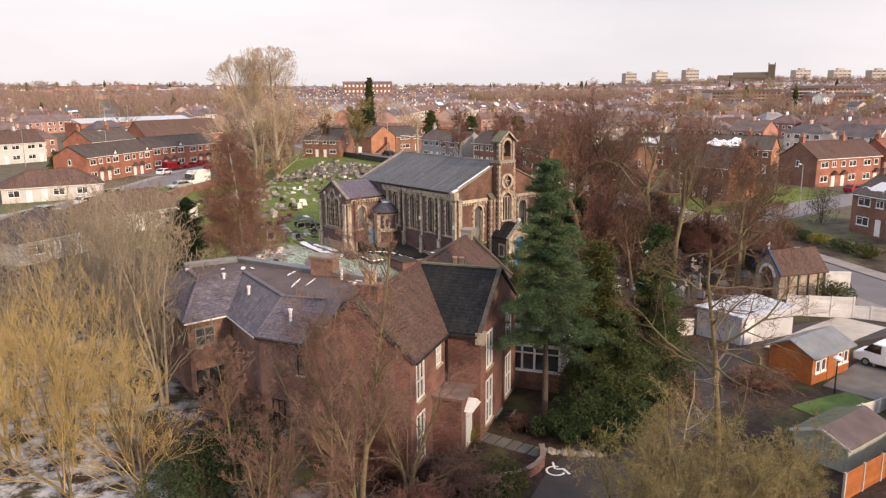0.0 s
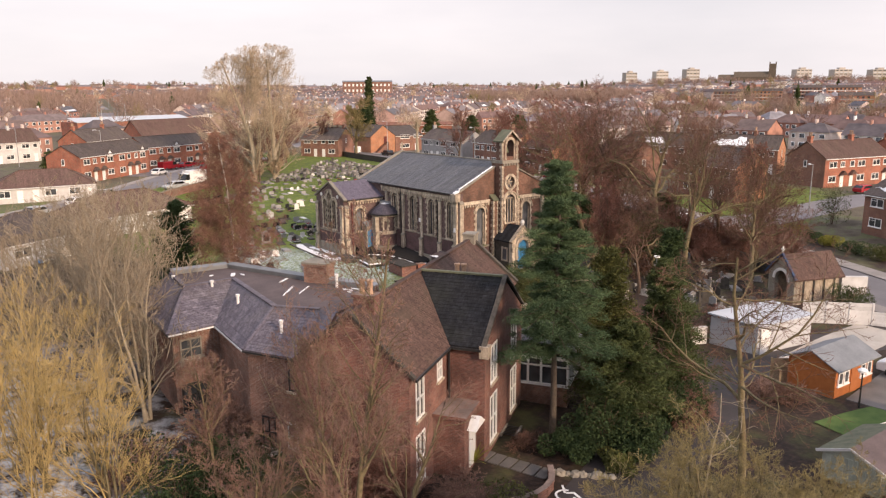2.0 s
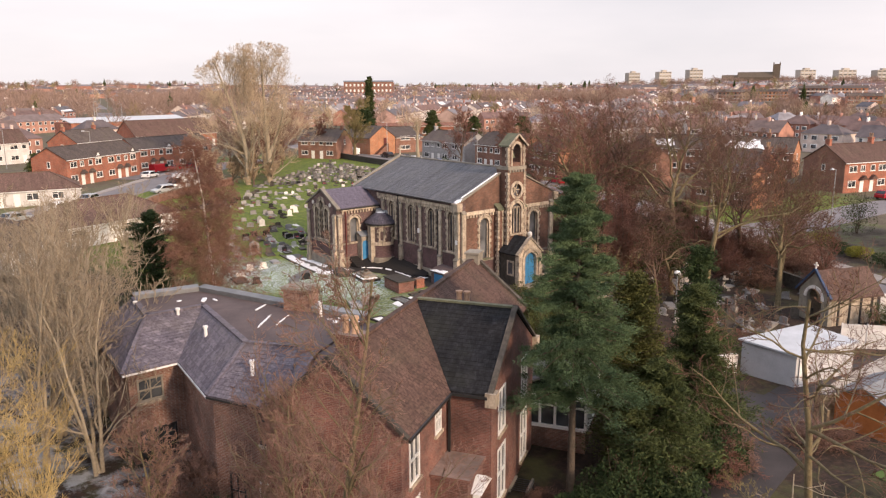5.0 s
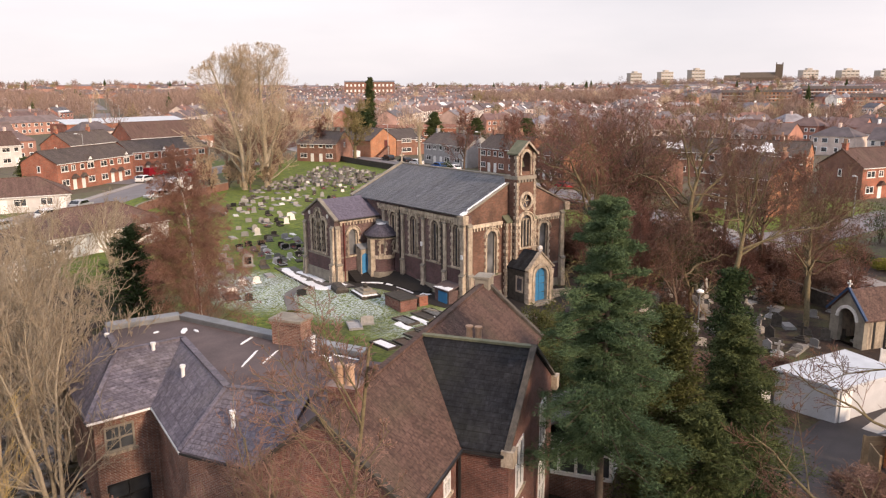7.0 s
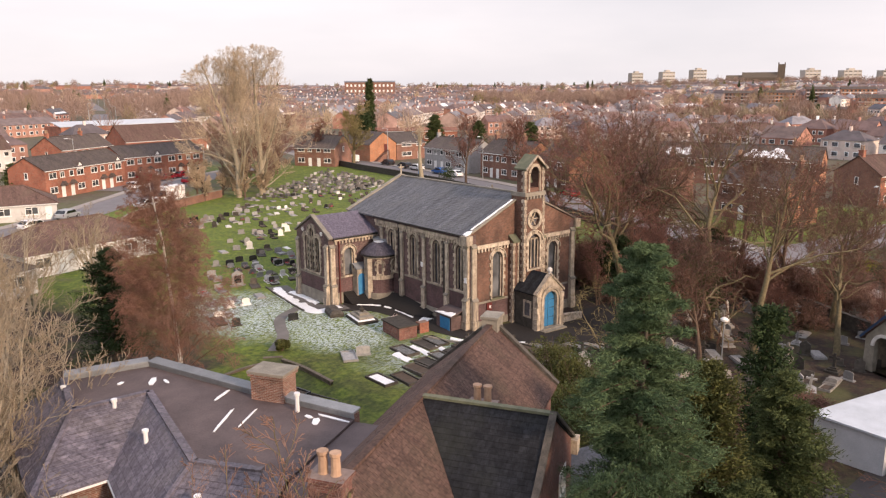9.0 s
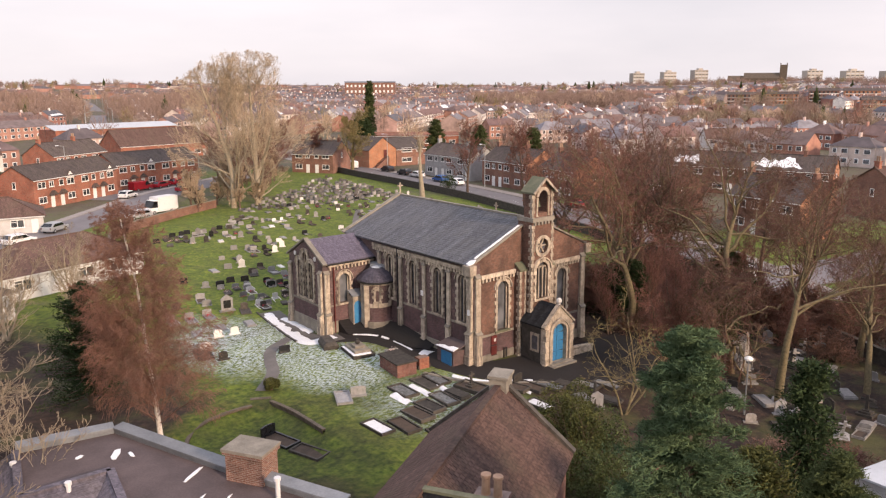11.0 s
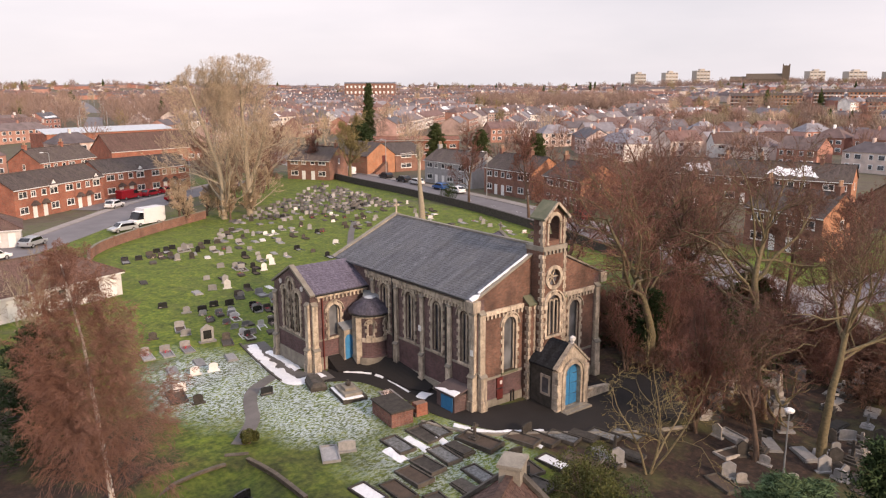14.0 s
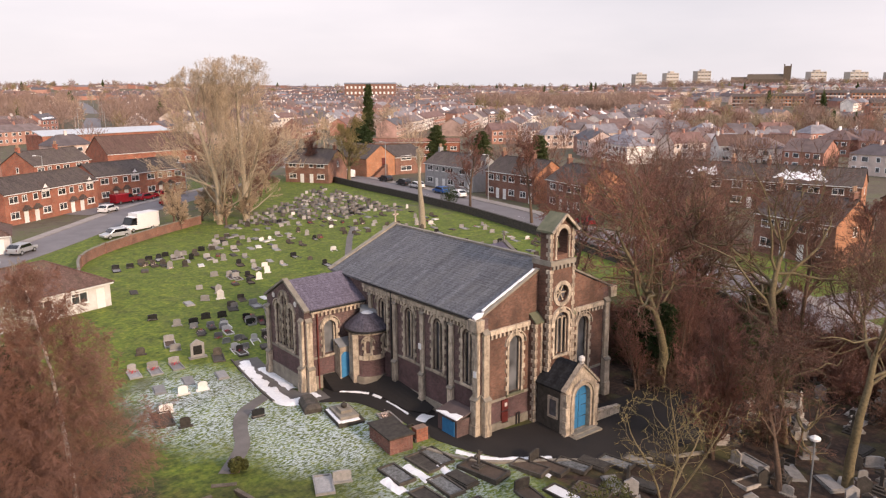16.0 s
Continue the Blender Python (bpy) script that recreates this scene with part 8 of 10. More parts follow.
far_trees("town_trees_brown", 250, 150, 800, TWIG_TOWN, "bare brown trees among the houses", 7, 13, 31, 330)
far_trees("town_trees_tan", 90, 160, 900, TWIG_TAN, "bare tan trees among the houses", 7, 14, 32, 300)
far_trees("town_trees_olive", 170, 300, 1800, TWIG_OLIVE, "bare olive trees far off in the town", 9, 16, 33, 220)
far_trees("town_trees_far", 420, 800, 1900, TWIG_TOWN, "bare brown trees far off in the town", 9, 17, 34, 200)
far_trees("town_evergreens", 90, 170, 1700, LEAF_DARK, "dark evergreens among the houses", 7, 15, 35, 260, True)

far_trees("garden_trees", 45, 150, 480, TWIG_PINK, "bare trees in the gardens across the road", 8, 13, 38, 420, False, 14, 44)
far_trees("hill_wood", 260, 1120, 1500, TWIG_TOWN, "bare brown wood on the far hillside", 10, 17, 36, 200, False, 13, 34)
far_trees("park_wood", 260, 540, 830, TWIG_TOWN, "bare brown wood between the streets", 9, 14, 39, 240, False, 33, 45)
far_trees("park_wood_dull", 70, 345, 425, TWIG_GREY, "bare dull brown wood before the low flats", 7, 10, 40, 300, False, 14, 31)
far_trees("valley_wood", 240, 300, 800, TWIG_TOWN, "bare brown wood beyond the bungalows", 11, 17, 37, 260, False, 62, 80)

# tower blocks and a church tower on the far rise
EYE0 = (-53.9, -55.9)
def far_spot(az, d):
    return EYE0[0] + d * math.cos(radians(az)), EYE0[1] + d * math.sin(radians(az))


def tower_block(az, d, w, top, floors=9):
    x, y = far_spot(az, d)
    b = empty("tower_block", pose(x, y, ground_z(x, y) - 1, 0, 0, az - 62), "pale concrete block of flats on the far rise", "tower block", "far tower blocks")
    h = top - ground_z(x, y) + 1
    part("wall", Shape().box(-w / 2, w / 2, -w * 0.35, w * 0.35, 0, h), CONCRETE, b)
    part("roof_room", Shape().box(-w * 0.15, w * 0.2, -w * 0.15, w * 0.15, h, h + 3), CONCRETE, b)
    for k in range(floors):
        z = h - 1.2 - k * 2.9
        s = Shape()
        for wx0, wx1 in ((-0.47, -0.3), (-0.22, -0.04), (0.04, 0.22), (0.3, 0.47)):
            s.box(wx0 * w, wx1 * w, -w * 0.35 - 0.15, w * 0.35 + 0.15, z - 1.2, z)
        part("window_band", s, PANEL_WHITE if k % 2 else GLASS, b)


for az, w, top in ((33.6, 30, 42.5), (31.5, 32, 44), (29.45, 34, 47), (22.4, 36, 44.5), (20.1, 40, 43.5), (17.9, 40, 42.5)):
    tower_block(az, 1450, w * 0.72, top - 2)
fx_, fy_ = far_spot(52.6, 900)
fac = empty("factory", pose(fx_, fy_, ground_z(fx_, fy_), 0, 0, -37), "long brown brick factory on the horizon", "factory")
part("wall", Shape().box(-28, 28, -8, 8, -2, 19), BRICK_BROWN, fac)
part("roof", Shape().prism([(-28.5, -8.5, 19), (-28.5, 8.5, 19), (-28.5, 0, 20.5)], (57, 0, 0)), LEAD, fac)
for k in range(12):
    for z in (8, 14):
        part("window", Shape().box(-26 + k * 4.5, -24 + k * 4.5, -8.15, -8.02, z, z + 2.6), WHITE, fac)
tx_, ty_ = far_spot(24.2, 1250)
ft = empty("far_church", pose(tx_, ty_, ground_z(tx_, ty_), 0, 0, 114), "dark church with a square tower on the far wooded hill", "church")
ht = 48 - ground_z(tx_, ty_)
part("tower", Shape().box(-5.0, 5.0, -5.5, 5.5, -1, ht).box(-5.0, -3.5, -5.5, -4, ht, ht + 2.4).box(3.5, 5.0, -5.5, -4, ht, ht + 2.4).box(3.5, 5.0, 4, 5.5, ht, ht + 2.4).box(-5.0, -3.5, 4, 5.5, ht, ht + 2.4), STONE_WALL, ft)
part("nave", Shape().prism([(5.0, -8, -1), (5.0, 8, -1), (5.0, 8, 12), (5.0, 0, ht - 11), (5.0, -8, 12)], (48, 0, 0)), STONE_WALL, ft)
part("chancel", Shape().prism([(53.0, -6, -1), (53.0, 6, -1), (53.0, 6, 9), (53.0, 0, ht - 15), (53.0, -6, 9)], (22, 0, 0)), STONE_WALL, ft)

# low blocks of flats and a row of white gabled houses on the rise
flat_pane = Shape().box(-0.7, 0.7, -0.1, 0.1, 0, 1.3).mesh("window", GLASS)


def low_flats(x, y, w, floors, wall_m, label):
    b = empty("low_flats", pose(x, y, ground_z(x, y), 0, 0, -64), label, "flats", "low flats on the rise")
    h = floors * 2.8
    part("wall", Shape().box(-w / 2, w / 2, 0, 9, -2, h), wall_m, b)
    part("roof", Shape().prism([(-w / 2 - 0.4, -0.4, h), (-w / 2 - 0.4, 9.4, h), (-w / 2 - 0.4, 4.5, h + 2.2)], (w + 0.8, 0, 0)), TILE_DARK, b)
    for f in range(floors):
        part("floor_band", Shape().box(-w / 2 + 0.2, w / 2 - 0.2, -0.06, -0.003, f * 2.8 + 0.1, f * 2.8 + 0.75), RENDER_WHITE if f % 2 else RENDER_GREY, b)
        for k in range(int(w / 3)):
            part("window", flat_pane, None, b).location = (-w / 2 + 1.6 + k * 3, -0.03, f * 2.8 + 1.0)


low_flats(566, 257, 27, 3, BRICK_BROWN, "brown brick block of flats on the rise")
low_flats(596, 240, 24, 3, BRICK_ORANGE, "orange brick block of flats on the rise")
low_flats(614, 214, 22, 4, BRICK_BROWN, "brown brick block of flats on the rise")
low_flats(634, 192, 26, 4, BRICK_ORANGE, "orange brick block of flats on the rise")
low_flats(478, 128, 20, 3, BRICK_RED, "red brick block of flats among trees")
gabled = empty("white_house", pose(937, 437, ground_z(937, 437), 0, 0, -60), "white gabled house on the far rise", "house", "white houses on the rise")
part("wall", Shape().prism([(-3.6, 0, -2), (3.6, 0, -2), (3.6, 0, 5), (0, 0, 8.2), (-3.6, 0, 5)], (0, 9, 0)), RENDER_WHITE, gabled)
roof_pair(gabled, -3.6, 3.6, -0.3, 9.3, 5, 8.2, TILE_DARK, 0.4, 0.2)
for xw in (-1.5, 1.5):
    part("window", flat_pane, None, gabled).location = (xw, -0.05, 2.6)
for k in range(1, 10):
    x, y = 937 + k * 5.8 + (k % 3) * 1.1, 437 - k * 9.4
    copy_thing(gabled, pose(x, y, ground_z(x, y), 0, 0, -60 - 3 * (k % 2)))

# ---- graves ----
def grave_meshes():
    g = {}
    n = 8
    top = [(0.36 * math.cos(math.pi * i / n), 0.72 + 0.2 * math.sin(math.pi * i / n)) for i in range(n + 1)]
    g["round"] = Shape().prism([(x, -0.05, z) for x, z in [(-0.36, 0.12), (0.36, 0.12)] + top], (0, 0.1, 0))
    g["square"] = Shape().prism([(x, -0.05, z) for x, z in [(-0.46, 0.12), (0.46, 0.12), (0.46, 0.74), (0.22, 0.82), (-0.22, 0.82), (-0.46, 0.74)]], (0, 0.1, 0))
    g["tall"] = Shape().prism([(x, -0.06, z) for x, z in [(-0.38, 0.12), (0.38, 0.12), (0.38, 1.1), (0, 1.42), (-0.38, 1.1)]], (0, 0.12, 0))
    g["base"] = Shape().box(-0.5, 0.5, -0.17, 0.17, -0.1, 0.12)
    k = Shape()
    for x0, x1, y0, y1 in ((-0.5, -0.41, -2.1, 0), (0.41, 0.5, -2.1, 0), (-0.41, 0.41, -2.1, -2.01), (-0.41, 0.41, -0.09, 0)):
        k.box(x0, x1, y0, y1, -0.1, 0.17)
    g["kerb"] = k
    g["fill"] = Shape().box(-0.41, 0.41, -2.01, -0.09, -0.1, 0.07)
    g["ledger"] = Shape().box(-0.45, 0.45, -2.05, -0.1, -0.1, 0.1).box(-0.38, 0.38, -1.97, -0.18, 0.1, 0.2)
    g["cross"] = Shape().box(-0.09, 0.09, -0.07, 0.07, 0.5, 1.7).box(-0.38, -0.09, -0.065, 0.065, 1.22, 1.4).box(0.09, 0.38, -0.065, 0.065, 1.22, 1.4)
    g["steps"] = Shape().box(-0.5, 0.5, -0.5, 0.5, -0.1, 0.18).box(-0.36, 0.36, -0.36, 0.36, 0.18, 0.36).box(-0.22, 0.22, -0.22, 0.22, 0.36, 0.5)
    g["obelisk"] = Shape().lathe(0, 0, [(0.3, 0.5), (0.3, 0.9), (0.2, 0.92), (0.11, 2.6), (0.0, 2.8)], 4, a0=math.pi / 4)
    return g


GM = grave_meshes()
GRAVE_CACHE = {}


def grave_mesh(kind, mat):
    if (kind, mat.name) not in GRAVE_CACHE:
        GRAVE_CACHE[kind, mat.name] = GM[kind].mesh(kind, mat)
    return GRAVE_CACHE[kind, mat.name]


def flower_tuft(n, spread, seed):
    g = np.random.default_rng(seed)
    c = g.normal(0, 1, (n, 3)) * np.array([spread, spread, 0.09]) + np.array([0, 0, 0.2])
    return leaf_cloud(c, 0.11, g, 1.0)


FLOWERS = [fast_mesh("flower_bunch", *flower_tuft(70, 0.22, 5), FLOWER_RED), fast_mesh("flower_bunch", *flower_tuft(60, 0.2, 6), FLOWER_WHITE)]
LABELS = {"round": "round-topped gravestone", "square": "square-shouldered gravestone", "tall": "tall pointed gravestone", "kerb": "kerbed grave with a gravestone",
          "ledger": "low coped stone tomb", "cross": "stone cross on a stepped base", "obelisk": "stone obelisk on a stepped base"}
COLOUR = {"black_granite": "polished black granite", "grey_granite": "grey granite", "white_marble": "white marble", "weathered_marble": "weathered pale marble", "old_gravestone": "weathered old"}


def grave(x, y, rot, kind, mat, flowers=-1, scale=1.0, tilt=0.0, heads=1.0, snowy=0.0, frosty=False):
    m = pose(x, y, ground_z(x, y), tilt, tilt * 0.6, rot) @ Matrix.Diagonal((scale * 1.08, scale, scale * 0.85, 1))
    g = empty("gravestone" if kind not in ("ledger",) else "tomb", None, COLOUR[mat.name] + " " + LABELS[kind] + " in the grass", "grave", "graves")
    g.matrix_basis = m
    if kind in ("round", "square", "tall"):
        part("slab", grave_mesh(kind, mat), None, g)
        part("base", grave_mesh("base", mat), None, g)
    elif kind == "kerb":
        part("kerb", grave_mesh("kerb", mat), None, g)
        part("infill", grave_mesh("fill", SNOW if rng.uniform() < snowy else FROSTY_SOIL if frosty and rng.uniform() < 0.6 else SOIL if rng.uniform() < 0.6 else (STONE_OLD if mat is STONE_OLD else GRANITE_GREY)), None, g)
        if rng.uniform() < heads:
            part("slab", grave_mesh("square" if rng.uniform() < 0.6 else "round", mat), None, g)
    elif kind == "ledger":
        part("ledger", grave_mesh("ledger", mat), None, g)
    else:
        part("steps", grave_mesh("steps", mat), None, g)
        part("shaft", grave_mesh(kind, mat), None, g)
    if flowers >= 0:
        f = part("flower_bunch", FLOWERS[flowers], None, g)
        f.location = (0, -0.5, 0)
        tagged(f, "bunch of flowers", kind="stuff")
    return g


KINDS = ["square", "kerb", "kerb", "square", "ledger", "kerb", "tall", "ledger"]
MATS = [GRANITE_BLACK, GRANITE_GREY, GRANITE_GREY, STONE_OLD, STONE_OLD, MARBLE, GRANITE_GREY, STONE_OLD]
BK, GY, OL, WT = GRANITE_BLACK, GRANITE_GREY, STONE_OLD, MARBLE
# rows across the cemetery lawn behind the church
for row in range(18):
    y0 = 32 + row * 3.1
    for k in range(32):
        x = -3 + k * 1.9 + rng.normal(0, 0.3)
        y = y0 - 0.12 * (x - 20) + rng.normal(0, 0.3)
        left_edge = -2 if y < 62 else -2 + (y - 62) * 1.25
        if x < left_edge + 4 or x > 52 + 0.14 * (y - 40) or y < 26 or y > 86 or (x < 14 and y < 34) or (2 < x < 11 and 30 < y < 36):
            continue
        if abs(x - 22) < 1.2 and y < 60 or noise.noise(Vector((x / 7.0, y / 6.0, 1.7))) < (-0.06 if y < 60 else -0.14) or rng.uniform() < 0.2:
            continue
        grave(x, y, -12 + rng.normal(0, 6), KINDS[int(rng.integers(8))], MATS[int(rng.integers(8))], -1 if rng.uniform() < 0.85 else int(rng.integers(2)), rng.uniform(0.6, 0.86), rng.normal(0, 3))
# a row beside the brick wall, and single graves beside the transept
for x, y, k, m in ((-0.4, 62.5, "kerb", BK), (1.2, 62.0, "square", BK), (3.2, 63.6, "kerb", OL), (4.6, 64.7, "square", BK), (5.9, 64.7, "kerb", BK), (7.1, 65.5, "square", BK), (8.0, 63.8, "tall", GY), (9.2, 64.6, "square", GY), (8.1, 61.3, "ledger", GY), (10.7, 64.4, "kerb", OL),
                   (12.2, 65.6, "square", BK), (13.4, 64.9, "square", OL), (14.6, 66.4, "kerb", GY), (2.2, 60.0, "ledger", OL), (5.0, 61.2, "kerb", OL), (15.8, 68.2, "square", GY), (17.4, 69.8, "kerb", OL), (19.0, 71.5, "square", OL), (20.8, 72.8, "ledger", GY),
                   (-5.4, 38.9, "square", BK), (-4.4, 35.6, "round", GY), (-3.0, 35.1, "square", BK), (-1.4, 35.9, "square", BK), (0.0, 35.3, "square", BK), (-6.8, 31.8, "kerb", GY), (-10.0, 30.0, "round", OL), (-7.4, 29.1, "square", GY), (-5.3, 25.6, "kerb", OL),
                   (-11.0, 19.5, "round", WT), (-9.6, 19.3, "round", WT), (-7.0, 21.9, "ledger", GY), (-13.2, 14.2, "round", OL), (-2.7, 51.0, "ledger", OL), (-0.3, 42.7, "ledger", GY), (1.4, 41.9, "square", GY), (2.9, 41.4, "tall", WT), (6.9, 51.0, "square", GY), (8.2, 49.8, "kerb", GY),
                   (-11.7, 22.4, "ledger", GY), (-9.4, 22.6, "ledger", GY), (0.9, 31.3, "square", BK), (-9.0, 12.2, "square", BK), (2.4, 38.0, "kerb", OL), (4.4, 37.2, "kerb", GY)):
    grave(x, y, -14 + rng.normal(0, 5), k, m, -1, 0.88, rng.normal(0, 2))
big_stone = grave(-6.8, 26.1, -10, "tall", GY, -1, 1.35)
part("inset", Shape().box(-0.24, 0.24, -0.085, -0.062, 0.3, 0.95), BK, big_stone, "black inset panel")
grave(-13.6, 17.4, -14, "kerb", OL, -1, 1.15, 0, 0)
grave(-13.2, 17.3, -14, "square", WT, -1, 0.9)
for x, y in ((-12.0, 25.8), (-10.5, 25.4), (-8.8, 25.3)):
    grave(x, y + 0.9, -10, "kerb", GY, 0, 0.85, 0, 0.6)
for k in range(44):
    grave(-3.6 + rng.uniform(0, 9), 25.0 + rng.uniform(0, 10), -12 + rng.normal(0, 6), ("kerb", "kerb", "square", "ledger")[k % 4], MATS[k % 8], int(k % 3) - 1, 0.72, rng.normal(0, 2))
# crowded old rows at the far end
fg = np.random.default_rng(14)
slabs, plots = [], []
while len(slabs) < 260:
    x, y = fg.uniform(14, 64), 78 + 2.8 * int(fg.integers(13)) + fg.normal(0, 0.4)
    y -= 0.12 * (x - 30)
    if x < -2 + (y - 62) * 1.25 + 3 or x > 50 + 0.16 * (y - 40) or y > 114:
        continue
    z, a = ground_z(x, y), fg.normal(-0.2, 0.12)
    slabs.append((x, y, z - 0.1, fg.uniform(0.5, 0.8), fg.uniform(0.1, 0.16), fg.uniform(0.45, 0.75), a))
    if fg.uniform() < 0.55:
        plots.append((x + 0.2, y - 1.1, z - 0.1, 0.75, 1.6, fg.uniform(0.17, 0.24), a))
v, f = placed(CUBE, CUBE_F, slabs + plots)
tagged(part("far_graves", fast_mesh("far_graves", v, f, island_colours("far_gravestones", [(0.08, 0.072, 0.064), (0.15, 0.14, 0.13), (0.03, 0.03, 0.032), (0.22, 0.21, 0.195), (0.1, 0.09, 0.08), (0.38, 0.36, 0.34), (0.16, 0.145, 0.13), (0.06, 0.052, 0.045)])), None), "crowded rows of old gravestones at the cemetery's end", "graves", kind="stuff")
# kerbed graves below the church drive, their long sides towards the house
for x, y, k, s in ((-7.0, 0.9, "kerb", 1.1), (-5.0, 0.9, "kerb", 1.1), (-3.9, 0.9, "kerb", 1.05), (-7.3, -2.2, "kerb", 1.05), (-5.7, -1.9, "kerb", 1.05), (-4.6, -2.0, "ledger", 1.0), (-5.6, -4.8, "kerb", 1.0), (-8.7, -2.6, "kerb", 1.1), (-9.2, -5.6, "kerb", 1.0),
                   (-0.8, -3.6, "kerb", 1.05), (0.3, -4.2, "kerb", 1.05), (1.5, -5.0, "kerb", 1.0), (2.8, -5.6, "ledger", 1.0), (4.0, -6.4, "kerb", 1.0), (5.4, -7.2, "kerb", 1.0), (6.8, -7.8, "ledger", 1.0), (-2.6, -5.8, "kerb", 1.05), (-1.2, -6.6, "kerb", 1.0), (0.2, -7.4, "kerb", 1.0), (1.8, -8.2, "kerb", 1.0),
                   (3.2, -8.8, "ledger", 1.0), (-11.8, -2.3, "kerb", 1.05), (-10.3, -3.2, "kerb", 1.05), (-3.8, -7.6, "kerb", 1.0), (-7.2, -5.4, "ledger", 1.0), (-5.6, -7.8, "kerb", 1.0)):
    grave(x, y, -3 + rng.normal(0, 3) + (12 if x > -2 else 0), k, OL, -1, s, rng.normal(0, 1.5), 0.22, 0.05, True)
grave(-3.2, -1.8, 8, "kerb", OL, -1, 1.35, 0, 0)
grave(-3.0, -2.8, 8, "cross", OL, -1, 0.85)
grave(1.9, -9.8, 10, "obelisk", OL, -1, 0.8)
grave(-10.3, 2.6, -28, "kerb", GY, -1, 1.0, 0, 0)
grave(-9.8, 1.3, -28, "square", GY, -1, 1.05)
for x, y, m, hd in ((-18.5, 1.1, WT, 0), (-16.9, 1.1, BK, 1), (-16.5, -1.4, OL, 0)):
    grave(x, y, 12 + rng.normal(0, 4), "kerb", m, -1, 1.1, 0, hd)
# old graves under the trees
for k, x, y, m, sc in (("obelisk", 19.7, -11.9, MARBLE_OLD, 1.00), ("square", 21.6, -10.3, MARBLE_OLD, 0.96), ("square", 19.5, -10.1, GY, 0.88), ("cross", 18.1, -9.1, MARBLE_OLD, 0.80), ("round", 12.2, -10.2, MARBLE_OLD, 0.96), ("tall", 16.0, -8.8, GY, 0.96), ("square", 17.2, -13.0, MARBLE_OLD, 0.88),
                       ("cross", 24.2, -14.6, MARBLE_OLD, 0.96), ("round", 15.0, -17.7, GY, 0.80), ("tall", 6.2, -14.9, GY, 0.96), ("round", 6.4, -15.6, MARBLE_OLD, 0.80), ("tall", 11.6, -18.3, GY, 0.96), ("tall", 11.5, -19.5, GY, 0.88), ("round", 8.7, -17.6, MARBLE_OLD, 0.88), ("tall", 1.9, -10.0, GY, 1.00), ("kerb", 11.6, -11.5, GY, 0.96),
                       ("kerb", 5.6, -14.1, OL, 0.96), ("ledger", 2.6, -7.9, GY, 0.96), ("ledger", 13.0, -13.9, GY, 0.96)):
    grave(x, y, -40 + rng.normal(0, 10), k, m, -1, sc, rng.normal(0, 2), 0.4)
for x, y, k, sc in ((12.8, -10.5, "cross", 0.86), (18.8, -8.0, "cross", 0.82), (21.6, -14.9, "cross", 0.98), (8.1, -22.1, "obelisk", 0.94), (11.9, -20.7, "tall", 0.98), (18.6, -25.8, "cross", 0.98), (25.2, -15.9, "tall", 0.98), (15.0, -14.5, "round", 1.07), (10.2, -18.6, "ledger", 0.90), (13.4, -15.8, "ledger", 0.98), (17.2, -17.6, "square", 1.07), (19.4, -19.4, "ledger", 0.98), (9.4, -14.2, "tall", 0.90)):
    grave(x, y, -40 + rng.normal(0, 8), k, (GRANITE_GREY, MARBLE_OLD, STONE_OLD)[int(abs(x * 7)) % 3], -1, sc, rng.normal(0, 2))
for x, y, k in ((12.6, -9.5, "round"), (14.1, -9.2, "obelisk"), (16.2, -9.6, "cross"), (17.4, -12.7, "obelisk"), (19, -11.1, "tall"), (14.8, -9.6, "tall"), (25.4, -10.6, "cross"), (13.2, -18.4, "tall"), (21.1, -14.9, "cross"), (16.9, -9.2, "cross"), (22.1, -10.4, "tall"), (29.4, -19, "cross"), (14.4, -20.4, "tall")):
    grave(x, y, -85 + rng.normal(0, 8), k, MARBLE_OLD if rng.uniform() < 0.3 else STONE_OLD, -1, 0.95, rng.normal(0, 3))
for k in range(110):
    x, y = rng.uniform(9, 34), rng.uniform(-24, 4)
    if -9.5 < y < -3.5 or (x < 14 and y > -9):
        continue
    grave(x, y, -85 + rng.normal(0, 8), ("kerb", "tall", "round", "ledger", "cross", "square")[k % 6], (STONE_OLD, GRANITE_GREY, MARBLE_OLD, STONE_OLD, GRANITE_GREY)[k % 5], -1, rng.uniform(0.75, 1.05), rng.normal(0, 4))
# brick burial vault and table tombs
vault = empty("burial_vault", pose(-4.9, 3.0, ground_z(-4.9, 3.0), 0, 0, -10), "low brick burial vault with a flat slab lid", "tomb")
part("wall", Shape().box(-0.8, 0.8, -1.35, 1.35, -0.2, 0.95), BRICK_HOUSE, vault)
part("lid", Shape().box(-0.9, 0.9, -1.45, 1.45, 0.95, 1.05), STONE_OLD, vault)
tomb = empty("table_tomb", pose(-4.9, 8.0, ground_z(-4.9, 8.0), 0, 0, -14), "stepped pale stone tomb with an urn", "tomb")
part("base", Shape().box(-0.9, 0.9, -1.4, 1.4, -0.1, 0.25), STONE_OLD, tomb)
part("tier", Shape().box(-0.65, 0.65, -1.05, 1.05, 0.25, 0.5).box(-0.4, 0.4, -0.5, 0.5, 0.5, 0.7), STONE_GREY, tomb)
part("snow", Shape().box(-0.88, -0.67, -1.3, 1.2, 0.25, 0.31).box(-0.66, 0.6, -1.38, -1.07, 0.25, 0.31), SNOW, tomb, "snow lying on the step")
part("urn", Shape().lathe(0, 0, [(0.1, 0.7), (0.2, 0.8), (0.22, 0.95), (0.08, 1.05), (0.1, 1.15)], 8), STONE_OLD, tomb)
